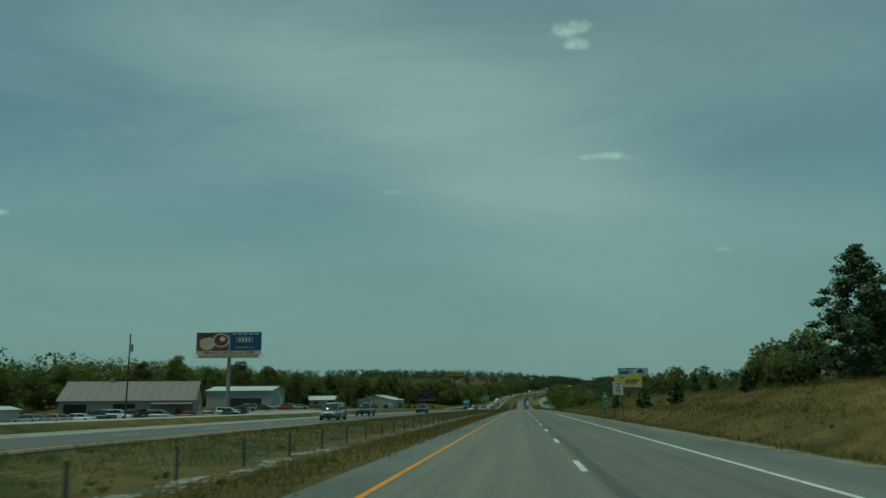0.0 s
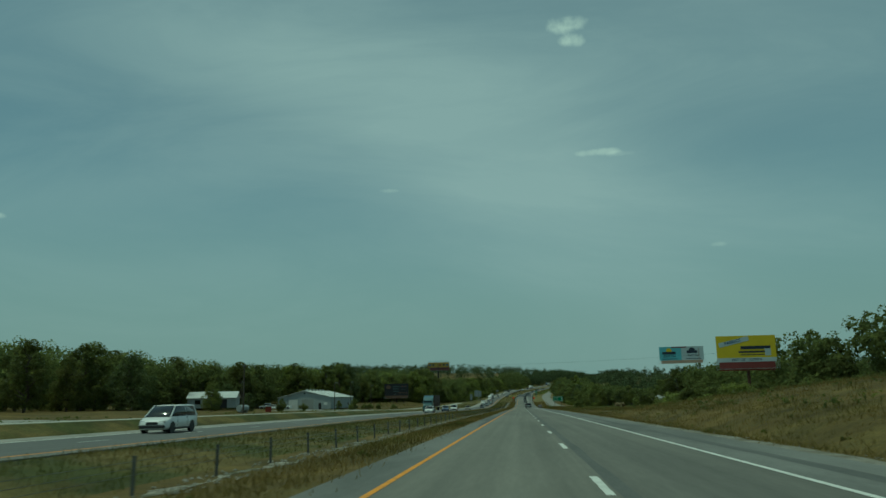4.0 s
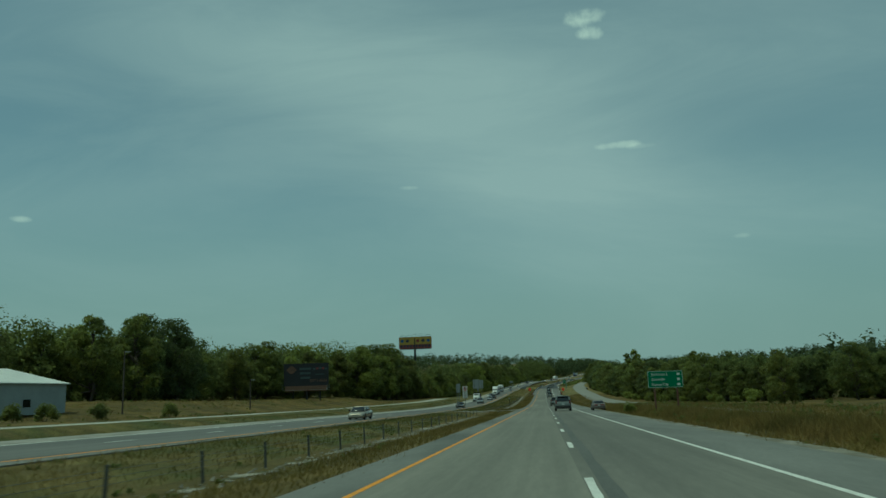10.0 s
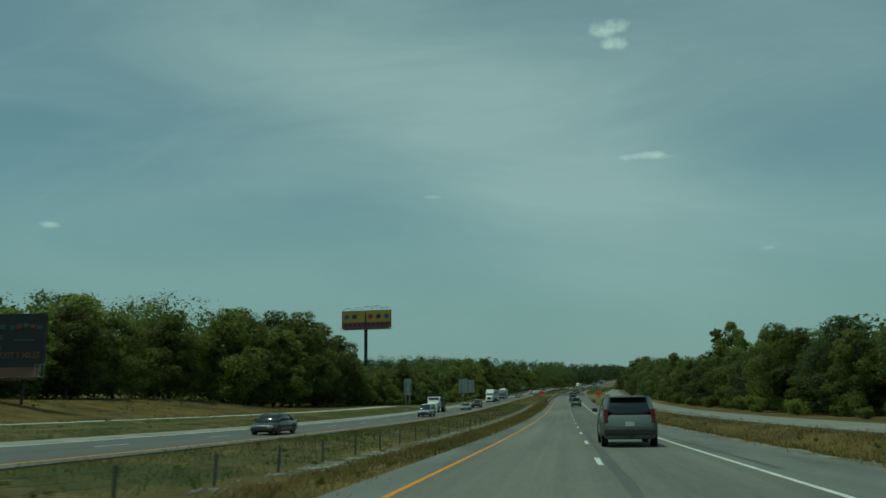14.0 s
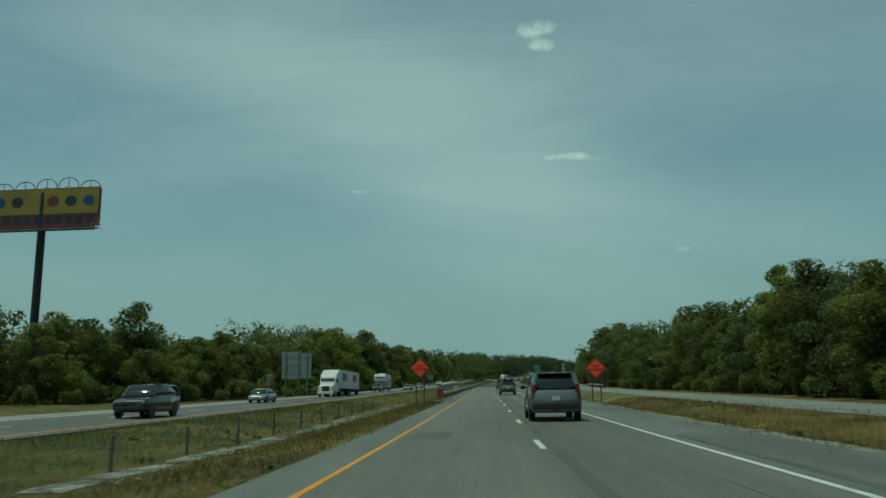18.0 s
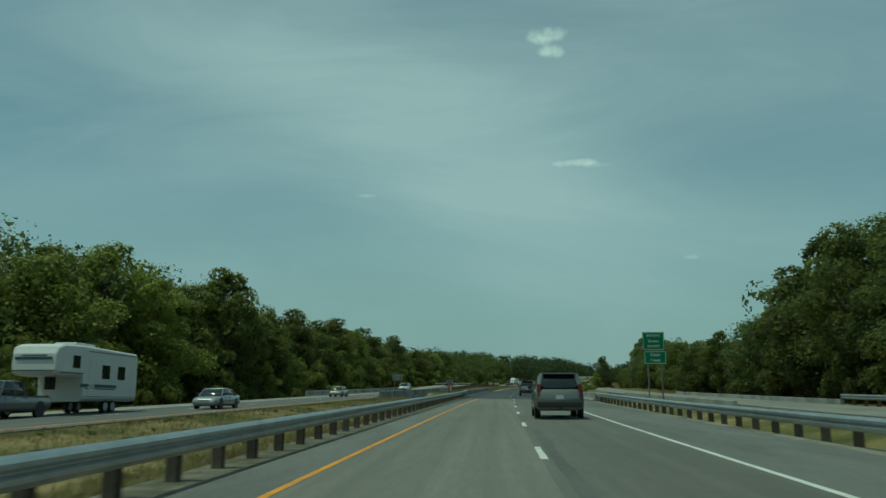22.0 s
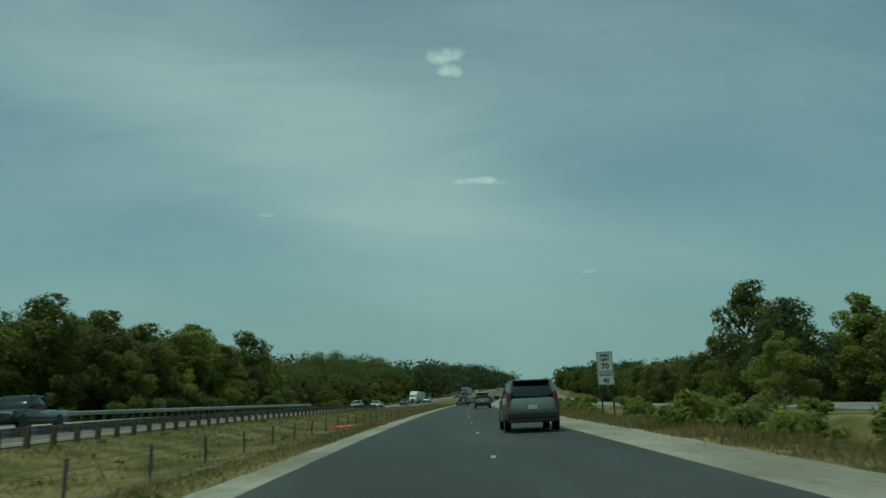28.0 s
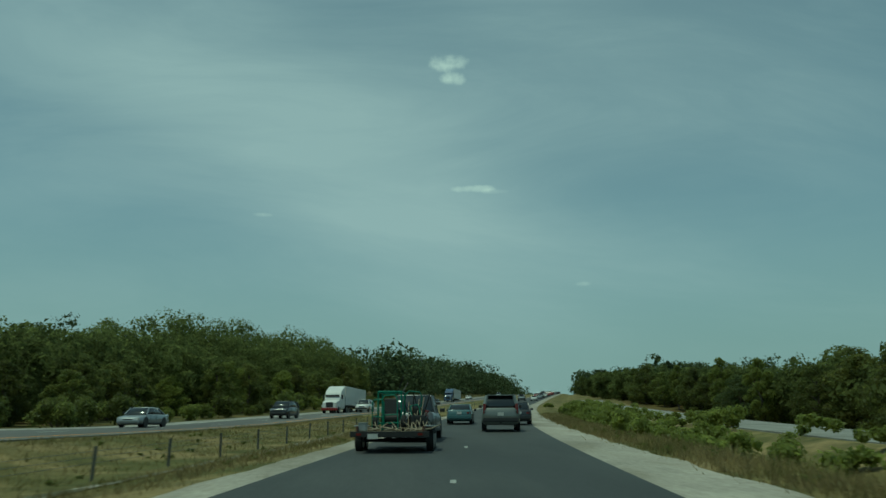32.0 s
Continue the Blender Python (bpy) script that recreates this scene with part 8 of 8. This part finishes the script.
shed("shed", 150, -104, 6, 5, 2.2, 2.8, M["metal_white"], M["metal_white"], "small white storage hut beside the workshop", ribs=False)
shed("house", 436, 58, 15, 9, 2.3, 3.9, M["metal_white"], M["shingle"], "low white house with a grey shingle roof", turn=15, axis="o", openings=((-4, 0.9, 1.4, 1.2, M["glass"]), (0, 0, 1.0, 2.1, M["door_dark"]), (4, 0.9, 1.6, 1.2, M["glass"])), ribs=False, category="house")
SHED_Z = min(ground_z(430 + a, -76 + b) for a in (-37 / 3, 37 / 3) for b in (-18.8 / 3, 18.8 / 3))
for k in range(6):
    v = empty("roof_vent", at_road(415 + 4.6 * k, -76, SHED_Z - road_z(415 + 4.6 * k) + 6.5))
    part("cowl", bm_tube((0, 0, 0), (0, 0, 0.5), 0.28, 0.34, 10), M["metal_white"], v)
    tagged(v, "small round vent on the white shed roof", "vent", "vents on the shed roof")

# yards
for nm, s0, s1, o0, o1 in (("parking_lot", 92, 226, -66.5, -50), ("yard", 366, 408, -76, -44)):
    v, f = [], []
    ss, oo = np.linspace(s0, s1, int((s1 - s0) / 3)), np.linspace(o0, o1, 9)
    for a in ss:
        for b in oo:
            b2 = float(b) + 1.2 * noise.noise(Vector((a * 0.15, b * 0.2, 3)))
            p = P(float(a), b2)
            v.append((p.x, p.y, ground_z(float(a), b2) + 0.04))
    for i in range(len(ss) - 1):
        for j in range(8):
            k = i * 9 + j
            f.append((k, k + 1, k + 10, k + 9))
    tagged(mesh_object(nm, v, f, M["lot"]), "pale gravel yard in front of the metal buildings", "yard", kind="structure")

rng = random.Random(31)
lot_kinds = (("sedan", "white"), ("sedan", "silver"), ("sedan", "black"), ("suv", "black"), ("pickup", "dark green"), ("sedan", "beige"), ("hatch", "red"), ("minivan", "silver"), ("suv", "white"))
for k, s in enumerate(list(np.arange(97, 172, 5.2)) + [186, 193, 199, 206, 213, 220, 226]):
    kind, colour = lot_kinds[(k * 4 + 1) % 9]
    o = -61.5 + rng.uniform(-1.5, 1.5) if s < 175 else -63 + rng.uniform(-5, 3)
    m = at_road(float(s), o, ground_z(float(s), o) - road_z(float(s)) + 0.05, rng.choice((70, 95, 110, -80)) + rng.uniform(-8, 8))
    put_car(kind, colour, m, "%s %s parked in the gravel lot" % (colour, {"suv": "sport utility vehicle", "hatch": "hatchback"}.get(kind, kind)), "cars parked in the lot")
for s, o in ((378, -76), (384, -80), (391, -77)):
    put_car("sedan" if s != 384 else "pickup", "white" if s != 384 else "silver", at_road(s, o, ground_z(s, o) - road_z(s) + 0.05, 60 + s), "car parked in the yard by the shed", "cars parked in the lot")

e = empty("fuel_tank", on_ground(304.5, -60, 80))
bm = bmesh.new()
cylinder_x(bm, 0, 0, 0.95, 0.68, 3.2, 20)
part("tank", bm, M["metal_pale"], e)
for x in (-1.0, 1.0):
    part("saddle", bm_box(x, 0, 0.15, 0.3, 1.1, 0.6), M["barrier_concrete"], e)
tagged(e, "large white horizontal storage tank on saddles", "tank")
for k, (s, o) in enumerate(((322, -60), (324.5, -60.8))):
    e = empty("container_bin", on_ground(s, o, 20))
    part("bin", bm_box(0, 0, 0.6, 1.3, 1.3, 1.3, taper=(1.1, 1.1), bevel=0.05), paint["red"], e)
    part("rim", bm_box(0, 0, 1.25, 1.5, 1.5, 0.1, bevel=0.03), M["rust"], e)
    tagged(e, "faded red metal bin in the yard", "bin", "bins in the yard")

# poles and wires


def lamp_pole(s, o, h, label, drum=False):
    e = empty("utility_pole", on_ground(s, o))
    part("pole", bm_tube((0, 0, -0.5), (0, 0, h), 0.14, 0.09, 10), M["wood_post"], e)
    if drum:
        part("transformer", bm_tube((0.3, 0, h - 2.6), (0.3, 0, h - 1.5), 0.24, seg=12), M["sign_back"], e)
    else:
        part("lamp", bm_box(0.5, 0, h - 0.1, 0.8, 0.2, 0.14, bevel=0.03), M["sign_back"], e)
    tagged(e, label, "utility pole")


lamp_pole(111, -57.5, 13.0, "tall wooden utility pole with a transformer drum", True)
for s, o, h in ((398, -62, 9.0), (428, -63, 10.0), (404, -96, 9.5), (452, -60, 9.0), (497, -58, 6), (233, -78, 10)):
    lamp_pole(s, o, h, "wooden yard pole with a small lamp")


def line_pole(s, o, h):
    e = empty("power_pole", on_ground(s, o))
    part("pole", bm_tube((0, 0, -1), (0, 0, h), 0.17, 0.11, 10), M["wood_post"], e)
    part("crossarm", bm_box(0, 0.14, h - 0.5, 0.14, 2.6, 0.16), M["wood_post"], e)
    for y in (-1.1, -0.3, 1.1):
        part("insulator", bm_tube((0, 0.14 + y, h - 0.42), (0, 0.14 + y, h - 0.22), 0.05, seg=8), M["sign_back"], e)
    tagged(e, "wooden power pole with a crossarm and insulators", "power pole")
    return e.matrix_world.translation + Vector((0, 0, h - 0.2))


a = line_pole(288, -54, 9.6)
b = line_pole(283, 44, 9.6)
for k, dy in enumerate((-0.96, 1.24)):
    bm = bmesh.new()
    pts = []
    for i in range(25):
        t = i / 24
        p = a.lerp(b, t)
        pts.append(Vector((p.x, p.y + dy, p.z - 1.4 * 4 * t * (1 - t))))
    for p, q in zip(pts, pts[1:]):
        tube(bm, p, q, 0.0045, seg=4)
    tagged(part("power_line", bm, M["dark_steel"], None), "thin power line spanning the highway", "wire", "power lines")


# fallen orange work-zone pieces in the median
M["safety_orange"] = material("safety_orange", (0.72, 0.11, 0.03), 0.55, var=0.15, scale=3)
r2 = random.Random(6)
for k, (s, o, turn) in enumerate(((1017.4, -8.75, 20), (1018.9, -8.45, 75))):
    g = empty("traffic_barrel", on_ground(s, o, turn))
    bm = bmesh.new()
    q = bmesh.ops.create_cone(bm, cap_ends=True, segments=12, radius1=0.26, radius2=0.17, depth=0.75)
    bmesh.ops.subdivide_edges(bm, edges=[x for x in bm.edges if abs(x.verts[0].co.z - x.verts[1].co.z) > 0.1], cuts=4)
    for v in bm.verts:
        w = 0.06 * noise.noise(v.co * 6 + Vector((k * 7, 0, 0)))
        v.co = Vector((v.co.z, v.co.x * (1.1 + w), 0.11 + v.co.y * 0.42 + w))
    part("body", bm, M["safety_orange"], g)
    part("white_band", bm_box(0.1, 0, 0.13, 0.10, 0.42, 0.20, rot=Euler((0.1, 0.2, 0)).to_matrix(), bevel=0.03), M["white_paint"], g)
    part("base_ring", bm_box(-0.45, 0.2, 0.05, 0.5, 0.42, 0.07, rot=Euler((0.12, 0.1, 0.5)).to_matrix(), bevel=0.02), M["safety_orange"], g)
    tagged(g, "crushed orange and white traffic barrel lying in the grass", "traffic barrel", "fallen barrels")
g = empty("debris", on_ground(1013.0, -5.2, 30))
part("scrap", bm_box(0, 0, 0.05, 0.5, 0.2, 0.08, bevel=0.02), M["safety_orange"], g)
tagged(g, "torn orange plastic scrap beside the shoulder", "debris")
for k in range(6):
    g = empty("reflector", at_road(852 + k * 10.0, -4.84, 0.80))
    part("lens", bm_box(0, 0, 0.07, 0.12, 0.05, 0.12, bevel=0.01), M["safety_orange"], g)
    part("bracket", bm_box(-0.08, 0.01, 0.03, 0.10, 0.05, 0.03), M["galvanised"], g)
    tagged(g, "small orange reflector on the bridge parapet", "reflector", "parapet reflectors")

# round bales by the frontage road
M["hay"] = material("hay", (0.16, 0.125, 0.06), 0.95, var=0.3, scale=4, fine=22, bump=0.8, bscale=20)
for k, (s, o) in enumerate(((422, 33.0), (424.5, 35.0))):
    g = empty("round_bale", on_ground(s, o, 20 + 12 * k))
    bm = bmesh.new()
    cylinder_x(bm, 0, 0, 0.72, 0.75, 1.3, 22)
    bmesh.ops.bevel(bm, geom=[e for e in bm.edges if abs(e.verts[0].co.x - e.verts[1].co.x) < 1e-4], offset=0.08, segments=2, affect="EDGES")
    part("bale", bm, M["hay"], g)
    for x in (-0.3, 0.3):
        part("twine", bm_tube((x - 0.012, 0, 0.72), (x + 0.012, 0, 0.72), 0.758, seg=22), M["wood_post"], g)
    tagged(g, "weathered grey-brown round hay bale in the weeds", "hay bale", "bales by the frontage road")
